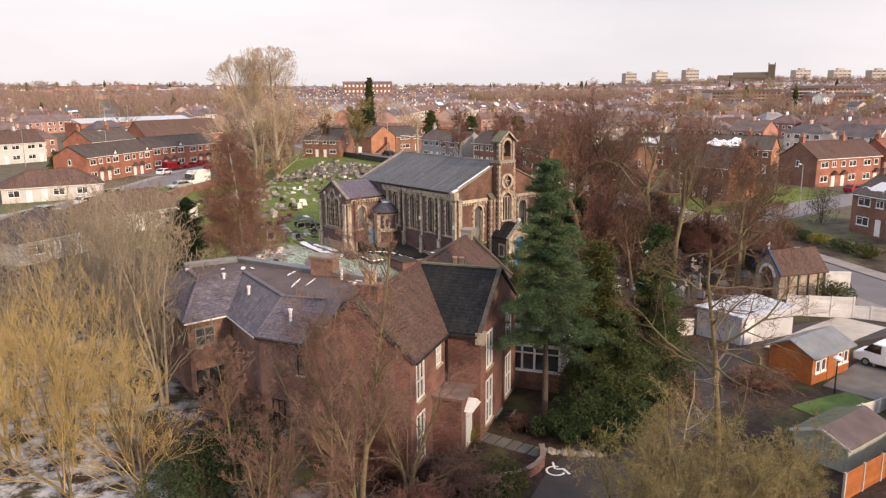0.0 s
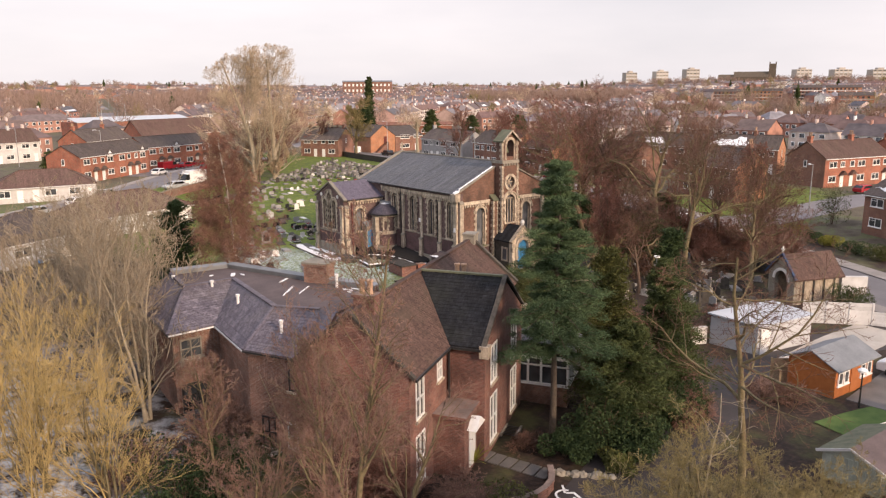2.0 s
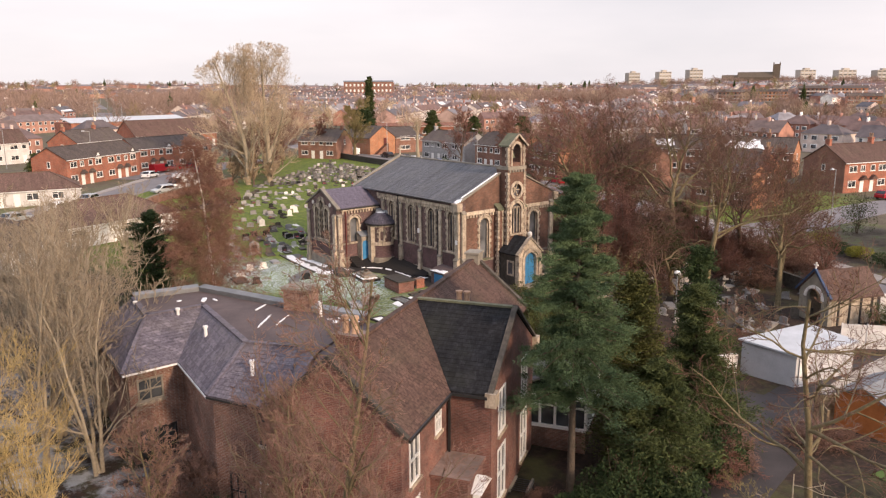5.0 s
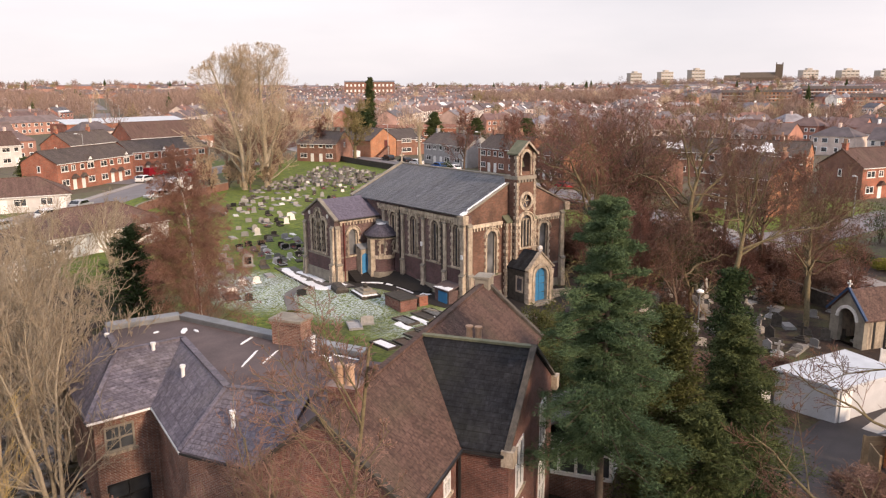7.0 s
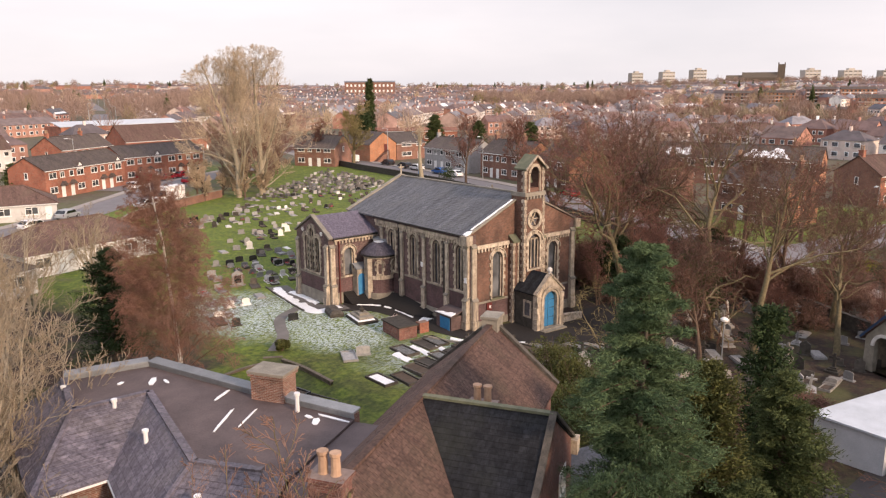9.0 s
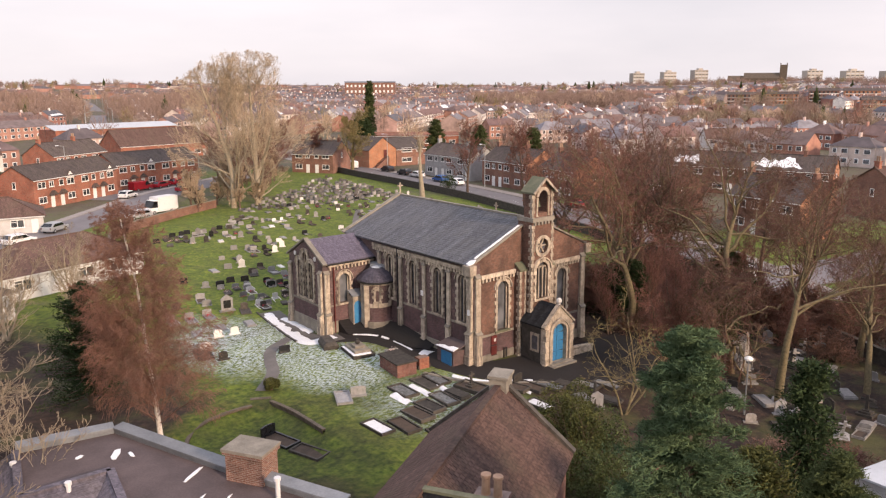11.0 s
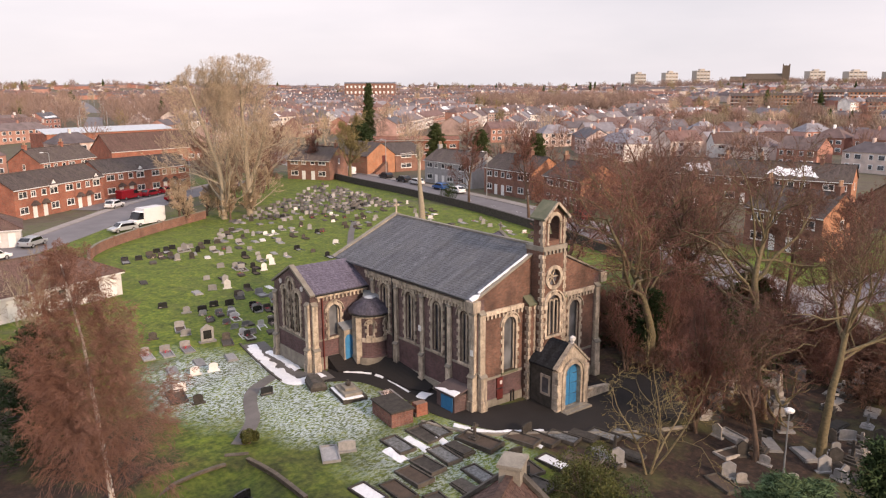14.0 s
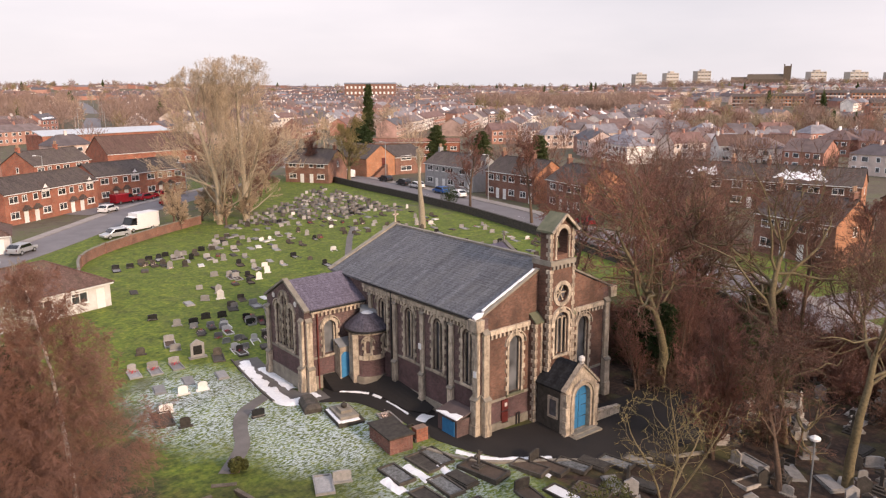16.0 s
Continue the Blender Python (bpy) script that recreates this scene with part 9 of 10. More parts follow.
box_tomb = empty("box_tomb", pose(-3.2, 2.2, ground_z(-3.2, 2.2), 0, 0, -10), "small brick box tomb", "tomb")
part("wall", Shape().box(-0.42, 0.42, -0.3, 0.3, -0.2, 0.85), BRICK_RED, box_tomb)
part("kerb", Shape().box(-0.55, -0.42, -0.3, 1.8, -0.2, 0.25).box(0.42, 0.55, -0.3, 1.8, -0.2, 0.25).box(-0.42, 0.42, 1.67, 1.8, -0.2, 0.25), STONE_OLD, box_tomb)
low_tomb = empty("low_tomb", pose(-5.7, 10.9, ground_z(-5.7, 10.9), 0, 0, -20), "low dark stone tomb with a sloping lid", "tomb")
part("base", Shape().box(-0.6, 0.6, -1.0, 1.0, -0.2, 0.3), STONE_OLD, low_tomb)
part("lid", Shape().prism([(-0.6, -1.0, 0.3), (0.6, -1.0, 0.3), (0.35, -0.75, 0.55), (-0.35, -0.75, 0.55)], (0, 1.9, 0)), STONE_OLD, low_tomb)
grave(-2.7, 6.6, -14, "kerb", GRANITE_GREY, 1, 0.95, 0, 0)

# snow along paths and kerbs
sw = Shape()
for pts, w in (([(-4.3, 20.2), (-4.45, 17.4), (-4.85, 14.5)], 0.6), ([(-4.6, 22.6), (-5.3, 20.0), (-5.7, 18.2), (-6.1, 15.8), (-6.35, 13.8), (-6.2, 12.7), (-5.2, 12.35), (-4.1, 12.4)], 0.85), ([(-2.6, 11.75), (-1.75, 10.65), (-1.35, 9.9)], 0.2), ([(-1.25, 9.5), (-1.2, 8.6)], 0.28), ([(-1.25, 8.0), (-1.35, 6.6), (-1.5, 5.3)], 0.13), ([(-2.6, -0.5), (-1.4, -2.6), (1.5, -4.6)], 0.3), ([(-1.1, 4.6), (-0.9, 3.8)], 0.9), ([(-6.0, 0.2), (-6.1, -2.0)], 0.4), ([(-7.9, -0.2), (-8.0, -2.0)], 0.5), ([(-4.5, -1.0), (-4.9, -3.4)], 0.35), ([(-0.3, -4.6), (-0.2, -6.0)], 0.25)):
    r = ribbon(pts, w * 1.5, 0.0, cross=8, step=0.2, kerb=0.1)
    row = 11
    vs = []
    for n_, (x, y, z) in enumerate(r.v):
        e = abs(n_ % row - 5) / 5.0
        lump = noise.noise(Vector((x * 1.3, y * 1.3, 3))) + 0.5 * noise.noise(Vector((x * 3.7, y * 3.7, 7)))
        vs.append((x, y, z + 0.08 * (1.3 - 1.9 * e * e) + 0.075 * lump))
    sw.add(vs, r.f)
tagged(part("snow_strips", sw, SNOW), "strips of melting snow beside the path", "snow", kind="stuff")
wk = ribbon([(-5.05, 23.6), (-5.75, 20.6), (-6.35, 17.6), (-6.8, 15.2), (-7.0, 13.6)], 0.14, 0.13, cross=1, step=0.6, kerb=0.3)
tagged(part("kerb_stones", wk, STONE_OLD), "dark stone kerb beside the snowy path", "kerb", kind="structure")
kb = ribbon([(-3.9, 1.2), (-2.5, -2.2), (1.2, -4.9), (6, -8.2), (10, -10)], 0.22, 0.14, cross=1, kerb=0.3)
tagged(part("kerb_stones", kb, STONE_GREY), "low stone kerb along the drive", "kerb", kind="structure")


def bumpy_rock(r, seed):
    """A rough rounded stone."""
    s = Shape()
    rows, cols = 5, 8
    vs = []
    for i in range(rows + 1):
        for j in range(cols):
            a, b = math.pi * i / rows, 2 * math.pi * j / cols
            d = Vector((math.sin(a) * math.cos(b), math.sin(a) * math.sin(b), 0.7 * math.cos(a)))
            vs.append(d * r * (1 + 0.45 * noise.noise(d * 1.8 + Vector((seed * 3.1, 0, 0)))))
    return s.add(vs, [(i * cols + j, (i + 1) * cols + j, (i + 1) * cols + (j + 1) % cols, i * cols + (j + 1) % cols) for i in range(rows) for j in range(cols)])


# ---- boundary walls and fences ----
def wall_run(name, pts, h, t, mat, cap_mat, label, posts=0.0):
    w = empty(name, None, label, "wall", kind="structure")
    line = spline(pts, 2.0)
    body, cap = Shape(), Shape()
    for a, b in zip(line, line[1:]):
        za, zb = ground_z(a.x, a.y), ground_z(b.x, b.y)
        d = (b - a).normalized()
        o = Vector((-d.y, d.x, 0)) * t / 2
        body.add([(a - o).xy[:] + (za - 0.6,), (b - o).xy[:] + (zb - 0.6,), (b + o).xy[:] + (zb - 0.6,), (a + o).xy[:] + (za - 0.6,), (a - o).xy[:] + (za + h,), (b - o).xy[:] + (zb + h,), (b + o).xy[:] + (zb + h,), (a + o).xy[:] + (za + h,)],
                 [(0, 1, 5, 4), (2, 3, 7, 6), (4, 5, 6, 7)])
        cap.bar((a.x, a.y, za + h + 0.05), (b.x, b.y, zb + h + 0.05), t + 0.08, 0.1)
    part("wall", body, mat, w)
    part("coping", cap, cap_mat, w)
    if posts:
        s = Shape().box(-t * 0.8, t * 0.8, -t * 0.8, t * 0.8, -0.5, h + 0.15).mesh("post", mat)
        dist = 0.0
        for a, b in zip(line, line[1:]):
            dist += (b - a).length
            if dist > posts:
                dist = 0
                p = part("post", s, None, w)
                p.location = (a.x, a.y, ground_z(a.x, a.y))
    return w


wall_run("cemetery_wall", [(69, 118), (66.5, 104), (63.8, 84), (59.3, 60), (51, 33), (41.5, 7.5), (34.5, -6.5), (28, -18), (23.5, -27)], 1.25, 0.35, STONE_OLD, STONE_OLD, "dark stone cemetery wall along the road")
wall_run("brick_wall", [(21.5, 85.5), (12, 80), (2, 73), (-3, 67), (-6, 58), (-9, 50)], 1.3, 0.25, BRICK_BROWN, STONE_GREY, "brown brick wall between lane and graves", posts=5)
for pts in ([(-15.9, 4.95), (-17.7, 5.0), (-20.2, 4.6), (-21.4, 3.0)], [(-14.65, 4.6), (-14.4, 2.0), (-14.5, -1.5)]):
    wall_run("low_stone_wall", pts, 0.03, 0.18, STONE_WALL, STONE_WALL, "low stone retaining wall beside the steps")
stp = Shape()
for k in range(4):
    stp.box(-0.7, 0.7, -0.35 * k - 0.35, -0.35 * k, -0.6, 0.12 - 0.14 * k)
steps = part("stone_steps", stp, STONE_WALL)
steps.matrix_basis = pose(-14.75, 5.75, 0.42, 0, 0, -32)
tagged(steps, "worn stone steps at the end of the path", "steps", kind="structure")


def panel_fence(name, pts, h, mat, label, width=1.8, post_m=None):
    f = empty(name, None, label, "fence")
    nb = 6
    boards = Shape().box(0.06, width - 0.06, -0.02, 0.02, 0.006, h / nb - 0.006).mesh("board", mat)
    po = Shape().box(-0.06, 0.06, -0.06, 0.06, -0.4, h + 0.05).mesh("post", post_m or mat)
    for a, b in zip(pts, pts[1:]):
        a, b = Vector((*a, 0)), Vector((*b, 0))
        n = max(1, round((b - a).length / width))
        ang = math.degrees(math.atan2((b - a).y, (b - a).x))
        for i in range(n + 1):
            p = a + (b - a) * i / n
            o = part("post", po, None, f)
            o.matrix_basis = pose(p.x, p.y, ground_z(p.x, p.y), 0, 0, ang)
            if i < n:
                for r in range(nb):
                    o = part("board", boards, None, f)
                    o.matrix_basis = pose(p.x, p.y, ground_z(p.x, p.y) + r * h / nb, 0, 0, ang)
    return f


panel_fence("concrete_fence", [(12.4, -29.2), (15.6, -33.6)], 1.9, RENDER_WHITE, "pale concrete panel fence beside the garage", 1.8)
panel_fence("concrete_fence", [(15.6, -33.6), (16.6, -36.2)], 1.2, RENDER_WHITE, "lower pale concrete panel fence", 1.5)
panel_fence("timber_fence", [(-4.5, -34.6), (-2.6, -33.2), (-1.6, -34.2)], 1.7, FENCE_WOOD, "timber panel fence beside the hut", 1.6)
panel_fence("timber_fence", [(-16.6, -44.4), (-11.3, -45.2), (-4.5, -45.6)], 1.5, SHED_WOOD, "orange-brown timber fence with pale posts", 1.8, CONCRETE)
panel_fence("timber_fence", [(4.2, -39.0), (6.5, -42)], 1.8, SHED_WOOD, "orange-brown timber fence behind the van", 1.8, CONCRETE)
panel_fence("concrete_fence", [(-8.9, -40.5), (-4.0, -42.0), (-0.5, -42.6)], 0.9, RENDER_WHITE, "low white wall beside the lawn", 1.6)

# ---- outbuildings by the drive ----
gar = empty("garage", pose(0, 0, -1.0), "flat-roofed white garage beside the yard", "garage")
part("wall", Shape().prism([(1.7, -30.2, -0.5), (7.4, -31.8, -0.5), (8.4, -28.2, -0.5), (1.8, -26.4, -0.5)], (0, 0, 2.72)), GARAGE_PAINT, gar)
part("roof", Shape().prism([(1.5, -30.4, 2.23), (7.6, -32.05, 2.23), (8.6, -28.05, 2.4), (1.6, -26.2, 2.4)], (0, 0, 0.12)), PANEL_WHITE, gar, "pale flat roof with traces of snow")
part("door", Shape().prism([(1.95, -30.33, 0), (2.9, -30.6, 0), (2.9, -30.6, 2.05), (1.95, -30.33, 2.05)], (-0.015, -0.04, 0)), WHITE, gar, "white garage door")
wall_run("pale_wall", [(1.6, -26.2), (-2.0, -24.2)], 1.3, 0.2, RENDER_WHITE, RENDER_WHITE, "low pale rendered wall beside the garage")
hut = empty("garden_hut", pose(-2.6, -37.3, -1.0, 0, 0, -8), "orange stained timber garden hut with a grey felt roof", "hut")
part("wall", Shape().prism([(0, 0, -0.3), (0, 3.2, -0.3), (0, 3.2, 2.0), (0, 1.6, 2.75), (0, 0, 2.0)], (4.8, 0, 0)), SHED_WOOD, hut)
for y0, z0 in ((-0.35, 1.88), (3.55, 1.88)):
    part("roof", Shape().prism([(-0.3, y0, z0), (5.1, y0, z0), (5.1, 1.6, 2.83), (-0.3, 1.6, 2.83)], (0, 0, 0.08)), LEAD, hut, "grey felt roof slope")
wf = at_wall((0, 0, 0), (1, 0, 0), (0, -1, 0))
for s_ in (0.6, 1.3, 3.4, 4.2):
    small_window(hut, wf, s_, 0.8, 0.6, 0.9, 0)
hd_ = Shape()
plate(hd_, wf, 1.9, 2.8, 0, 1.85, 0, 0.05)
part("door", hd_, SHED_WOOD, hut)
for k in range(6):
    bd = Shape()
    plate(bd, wf, 0.0, 4.8, 0.05 + k * 0.12, 0.15 + k * 0.12, 0, 0.02)
    part("board", bd, SHED_WOOD, hut)
patio = part("patio", Shape().box(-2.2, 5.5, -41.6, -37.9, -1.3, -0.93), PATH_TAR)
tagged(patio, "grey paved patio before the hut", "patio", kind="structure")
lw = part("lawn", ribbon([(-7.4, -39.0), (-4.6, -39.8), (-2.4, -40.6)], 2.4, 0.05), rough_stuff("lawn_grass", (0.045, 0.09, 0.015), (0.09, 0.14, 0.03), 2, 0.95, 20, 0.5))
tagged(lw, "small green garden lawn", "lawn", kind="structure")
shed = empty("shed", pose(-13.6, -43.5, -1.0, 0, 0, -7), "pale green timber shed with a mossy felt roof", "shed")
SHED_GREEN = rough_stuff("pale_green_boards", (0.24, 0.27, 0.23), (0.38, 0.41, 0.36), 2, 0.8, 20, 0.2)
part("wall", Shape().prism([(0, 0, -0.3), (0, 2.9, -0.3), (0, 2.9, 1.5), (0, 1.45, 2.05), (0, 0, 1.5)], (4.4, 0, 0)), SHED_GREEN, shed)
for k in range(13):
    part("board", Shape().prism([(-0.02, 0.05 + k * 0.22, 0.0), (-0.02, 0.23 + k * 0.22, 0.0), (-0.02, 0.23 + k * 0.22, 1.46), (-0.02, 0.05 + k * 0.22, 1.46)], (0.018, 0, 0)), SHED_GREEN, shed)
for y0 in (-0.2, 3.1):
    part("roof", Shape().prism([(-0.2, y0, 1.43), (4.6, y0, 1.43), (4.6, 1.45, 2.09), (-0.2, 1.45, 2.09)], (0, 0, 0.06)), FELT if y0 < 0 else COPPER, shed, "mossy felt roof slope")
part("barge_board", Shape().bar((-0.22, -0.25, 1.4), (-0.22, 1.45, 2.07), 0.05, 0.12).bar((-0.22, 3.15, 1.4), (-0.22, 1.45, 2.07), 0.05, 0.14), RENDER_WHITE, shed)
gh = empty("greenhouse", pose(-4.6, -44.8, -1.0, 0, 0, -10), "small glazed greenhouse with white frame", "greenhouse")
part("pane", Shape().box(0, 3, 0, 2.2, 0, 1.9), GLASS, gh)
fr = Shape()
for k in range(5):
    fr.bar((k * 0.75, -0.03, 0), (k * 0.75, -0.03, 1.9), 0.06)
    fr.bar((k * 0.75, -0.03, 1.9), (k * 0.75, 1.1, 2.5), 0.06).bar((k * 0.75, 2.23, 1.9), (k * 0.75, 1.1, 2.5), 0.06)
part("frame", fr, WHITE, gh)
part("roof", Shape().prism([(0, 0, 1.9), (0, 2.2, 1.9), (0, 1.1, 2.48)], (3, 0, 0)), PANEL_WHITE, gh)
for x, y, nm in ((-2.8, -38.9, "lamp_post"), (9.6, -16.7, "street_lamp")):
    lp_ = empty(nm, pose(x, y, ground_z(x, y)), "slim lamp post with a round pale head", "lamp")
    hgt = 2.3 if nm == "lamp_post" else 3.9
    part("pole", Shape().lathe(0, 0, [(0.09, -0.2), (0.06, 0.4), (0.045, hgt)], 8), BLACK if nm == "lamp_post" else LEAD, lp_)
    part("lantern", Shape().lathe(0, 0, [(0.06, hgt), (0.28, hgt + 0.05), (0.3, hgt + 0.18), (0.12, hgt + 0.3)], 10), WHITE, lp_)

# lychgate-like stone chapel by the road
ly = empty("lychgate", pose(17.6, -25.0, -1.0, 0, 0, -26), "small stone lychgate with a tiled roof and round arch", "lychgate")
W_LY = at_wall((0, 0, 0), (0, -1, 0), (-1, 0, 0))
lg = part("wall", Shape().prism([(0, -1.7, -0.5), (0, 1.7, -0.5), (0, 1.7, 2.6), (0, 0, 4.4), (0, -1.7, 2.6)], (0.4, 0, 0)), STONE_GREY, ly)
cut(lg, [opening(W_LY, 0, 0.0, 2.9, 1.7, 1.0)])
for i in range(10):
    al = Shape()
    a0, a1 = math.pi * i / 10, math.pi * (i + 1) / 10
    al.prism([W_LY(k * math.cos(a), 2.05 + k * math.sin(a), 0) for k, a in ((0.86, a0), (1.1, a0), (1.1, a1), (0.86, a1))], (-0.12, 0, 0))
    part("arch_stone", al, MARBLE, ly)

for y in (-1.7, 1.35):
    part("wall", Shape().box(0.4, 5.0, y, y + 0.35, -0.5, 2.6), STONE, ly)
part("wall", Shape().prism([(5.0, -1.7, -0.5), (5.0, 1.7, -0.5), (5.0, 1.7, 2.6), (5.0, 0, 4.3), (5.0, -1.7, 2.6)], (0.35, 0, 0)), BLACK, ly)
for k in range(4):
    part("post", Shape().box(0.9 + k * 1.15, 1.1 + k * 1.15, -1.74, -1.703, -0.5, 2.6), BLACK, ly)
roof_pair(ly, -0.2, 5.4, -1.7, 1.7, 2.6, 4.35, TILE_BROWN, 0.3, along="x")
coping(ly, [(-0.15, -2.0, 2.45), (-0.15, 0, 4.6), (-0.15, 2.0, 2.45)], 0.2, 0.16, BLUE_DARK, "barge_board", "dark blue painted barge boards")
part("gable_cross", Shape().bar((-0.1, 0, 4.5), (-0.1, 0, 5.2), 0.1).bar((-0.1, -0.22, 4.95), (-0.1, 0.22, 4.95), 0.1), MARBLE, ly)
wall_run("white_wall", [(22.6, -26.6), (25.5, -29.8)], 1.7, 0.3, RENDER_WHITE, RENDER_WHITE, "white rendered wall beside the lychgate")


# ---- vehicles ----
def car(x, y, rot, paint, label, L=4.2, W=1.75, H=1.45, van=False, box=None, name="car", z=0.06):
    c = empty(name, pose(x, y, ground_z(x, y) + z, 0, 0, rot), label, name)
    b = Shape()
    if van:
        prof = [(-L / 2, 0.3), (L / 2, 0.3), (L / 2, 0.9), (L / 2 - 0.75, 1.1), (L / 2 - 1.35, H), (-L / 2, H)]
    else:
        prof = [(-L / 2, 0.32), (L / 2, 0.32), (L / 2, 0.68), (L / 2 - 0.95, 0.9), (L / 2 - 1.6, H), (-L / 2 + 0.75, H), (-L / 2 + 0.1, 0.95), (-L / 2, 0.85)]
    b.prism([(px_, -W / 2, pz_) for px_, pz_ in prof], (0, W, 0))
    bevelled(part("body", b, paint, c), 0.1, 2)
    g = Shape()
    if van:
        g.prism([(L / 2 - 0.7, -W / 2 - 0.01, 1.15), (L / 2 - 1.25, -W / 2 - 0.01, H - 0.12), (L / 2 - 1.9, -W / 2 - 0.01, H - 0.12), (L / 2 - 1.9, -W / 2 - 0.01, 1.1)], (0, W + 0.02, 0))
        g.prism([(L / 2 - 0.72, -W * 0.42, 1.14), (L / 2 - 0.72, W * 0.42, 1.14), (L / 2 - 1.3, W * 0.4, H - 0.1), (L / 2 - 1.3, -W * 0.4, H - 0.1)], (0.04, 0, 0.03))
    else:
        g.prism([(L / 2 - 1.1, -W / 2 - 0.01, 0.92), (L / 2 - 1.65, -W / 2 - 0.01, H - 0.1), (-L / 2 + 0.85, -W / 2 - 0.01, H - 0.1), (-L / 2 + 0.4, -W / 2 - 0.01, 0.95)], (0, W + 0.02, 0))
        g.prism([(L / 2 - 0.98, -W * 0.42, 0.94), (L / 2 - 0.98, W * 0.42, 0.94), (L / 2 - 1.58, W * 0.38, H - 0.05), (L / 2 - 1.58, -W * 0.38, H - 0.05)], (0.04, 0, 0.03))
        g.prism([(-L / 2 + 0.14, -W * 0.42, 1.0), (-L / 2 + 0.14, W * 0.42, 1.0), (-L / 2 + 0.68, W * 0.38, H - 0.06), (-L / 2 + 0.68, -W * 0.38, H - 0.06)], (-0.04, 0, 0.03))
    part("glass", g, GLASS_CAR, c)
    for sx in (-1, 1):
        for sy in (-1, 1):
            w = Shape()
            n, r = 14, 0.31
            w.prism([(sx * L * 0.3 + r * math.cos(2 * math.pi * k / n), sy * (W / 2 - 0.1) - 0.11, 0.31 + r * math.sin(2 * math.pi * k / n)) for k in range(n)], (0, 0.22, 0))
            wl2 = part("wheel", w, RUBBER, c)
            h_ = Shape().prism([(sx * L * 0.3 + 0.18 * math.cos(2 * math.pi * k / 10), sy * (W / 2 + 0.012), 0.31 + 0.18 * math.sin(2 * math.pi * k / 10)) for k in range(10)], (0, 0.02 * sy, 0))
            part("rim", h_, STEEL, wl2)
    for sy in (-1, 1):
        part("headlight", Shape().box(L / 2 - 0.05, L / 2 + 0.015, sy * W * 0.36 - 0.15, sy * W * 0.36 + 0.15, 0.6, 0.72), MARBLE, c)
        part("tail_light", Shape().box(-L / 2 - 0.015, -L / 2 + 0.05, sy * W * 0.4 - 0.1, sy * W * 0.4 + 0.1, 0.68, 0.85), RED_BOARD, c)
    if box:
        part("cargo_box", Shape().box(-L / 2 - 0.1, L / 2 - 1.95, -W / 2 - 0.12, W / 2 + 0.12, 0.55, box), PAINT_WHITE, c, "plain white cargo box")
        part("rear_door", Shape().box(-L / 2 - 0.14, -L / 2 - 0.103, -W / 2, W / 2, 0.65, box - 0.1), PANEL_WHITE, c)
    return c


car(11.8, 86.4, 196, PAINT_WHITE, "white box van parked beside the lane", 5.8, 2.0, 2.3, True, 2.75, "van")
car(6.9, 82.8, 188, PAINT_SILVER, "silver estate car parked on the verge")
car(20.5, 116.5, 20, PAINT_RED, "dark red van parked before the terrace", 4.8, 1.85, 1.95, True, None, "van")
car(25.2, 117.6, 25, PAINT_RED, "red hatchback parked before the terrace", 3.9)
car(29.6, 119.6, 25, PAINT_RED, "red hatchback parked before the terrace", 3.9)
car(26.5, 109.0, 28, PAINT_RED, "dark red saloon car on the lane", 4.4)
car(14.5, 107.5, 38, PAINT_WHITE, "white hatchback parked before the terrace", 4.0)
car(-6.2, 80.5, 40, PAINT_SILVER, "silver car parked beside the lane")
car(-12.6, 74.0, 20, PAINT_WHITE, "white car parked beside the lane")
car(-20.5, 68.0, 30, PAINT_SILVER, "silver car parked beside the lane")
for x, y, p, lb in ((72.6, 78.2, PAINT_WHITE, "white hatchback parked along the main road"), (74.0, 84.6, PAINT_BLUE, "blue hatchback parked along the main road"), (75.6, 94.2, PAINT_WHITE, "white hatchback parked along the main road"), (76.6, 100, PAINT_DARK, "black car parked along the main road"), (78.2, 108.5, PAINT_DARK, "black car parked along the main road")):
    car(x, y, 82, p, lb)
car(76.5, 121, 75, PAINT_WHITE, "white van parked along the main road", 4.9, 1.85, 1.95, True, None, "van")
car(66.0, 41.5, 70, PAINT_RED, "red car parked across the road")
car(43.6, 0.6, 62, PAINT_WHITE, "white car parked on the main road")
car(88, -8.5, -15, PAINT_RED, "red car parked before the brick houses")
car(4.6, -40.0, 84, PAINT_WHITE, "white van parked beyond the hut", 4.6, 1.75, 1.85, True, None, "van")
car(-10.4, -47.0, 0, PAINT_SILVER, "silver car beside the timber fence")

# ---- street furniture, hedges and shrubs ----
for x, y, hgt in ((72.5, 69.5, 9), (79.5, 110, 9), (62.5, -9.5, 7.5), (55.5, 26, 8.5), (33, 116, 7), (10, 128, 9), (-2, 150, 9)):
    s_ = empty("street_lamp", pose(x, y, ground_z(x, y)), "tall grey steel street lamp", "lamp", "street lamps")
    part("pole", Shape().lathe(0, 0, [(0.11, -0.2), (0.09, 1.5), (0.06, hgt)], 8), STEEL, s_)
    part("arm", Shape().bar((0, 0, hgt), (-1.1, 0, hgt + 0.15), 0.07), STEEL, s_)
    part("lantern", Shape().box(-1.6, -1.0, -0.14, 0.14, hgt + 0.08, hgt + 0.24), PANEL_WHITE, s_)
sg = empty("blue_sign_post", pose(66.2, 82.5, 0.6), "blue post at the pavement edge", "sign")
part("post", Shape().box(-0.18, 0.18, -0.12, 0.12, -0.2, 2.9), PLASTIC_BLUE, sg)
bin_ = empty("blue_cover", pose(-30.0, 35.5, ground_z(-30, 35.5)), "blue plastic sheet over a heap", "cover")
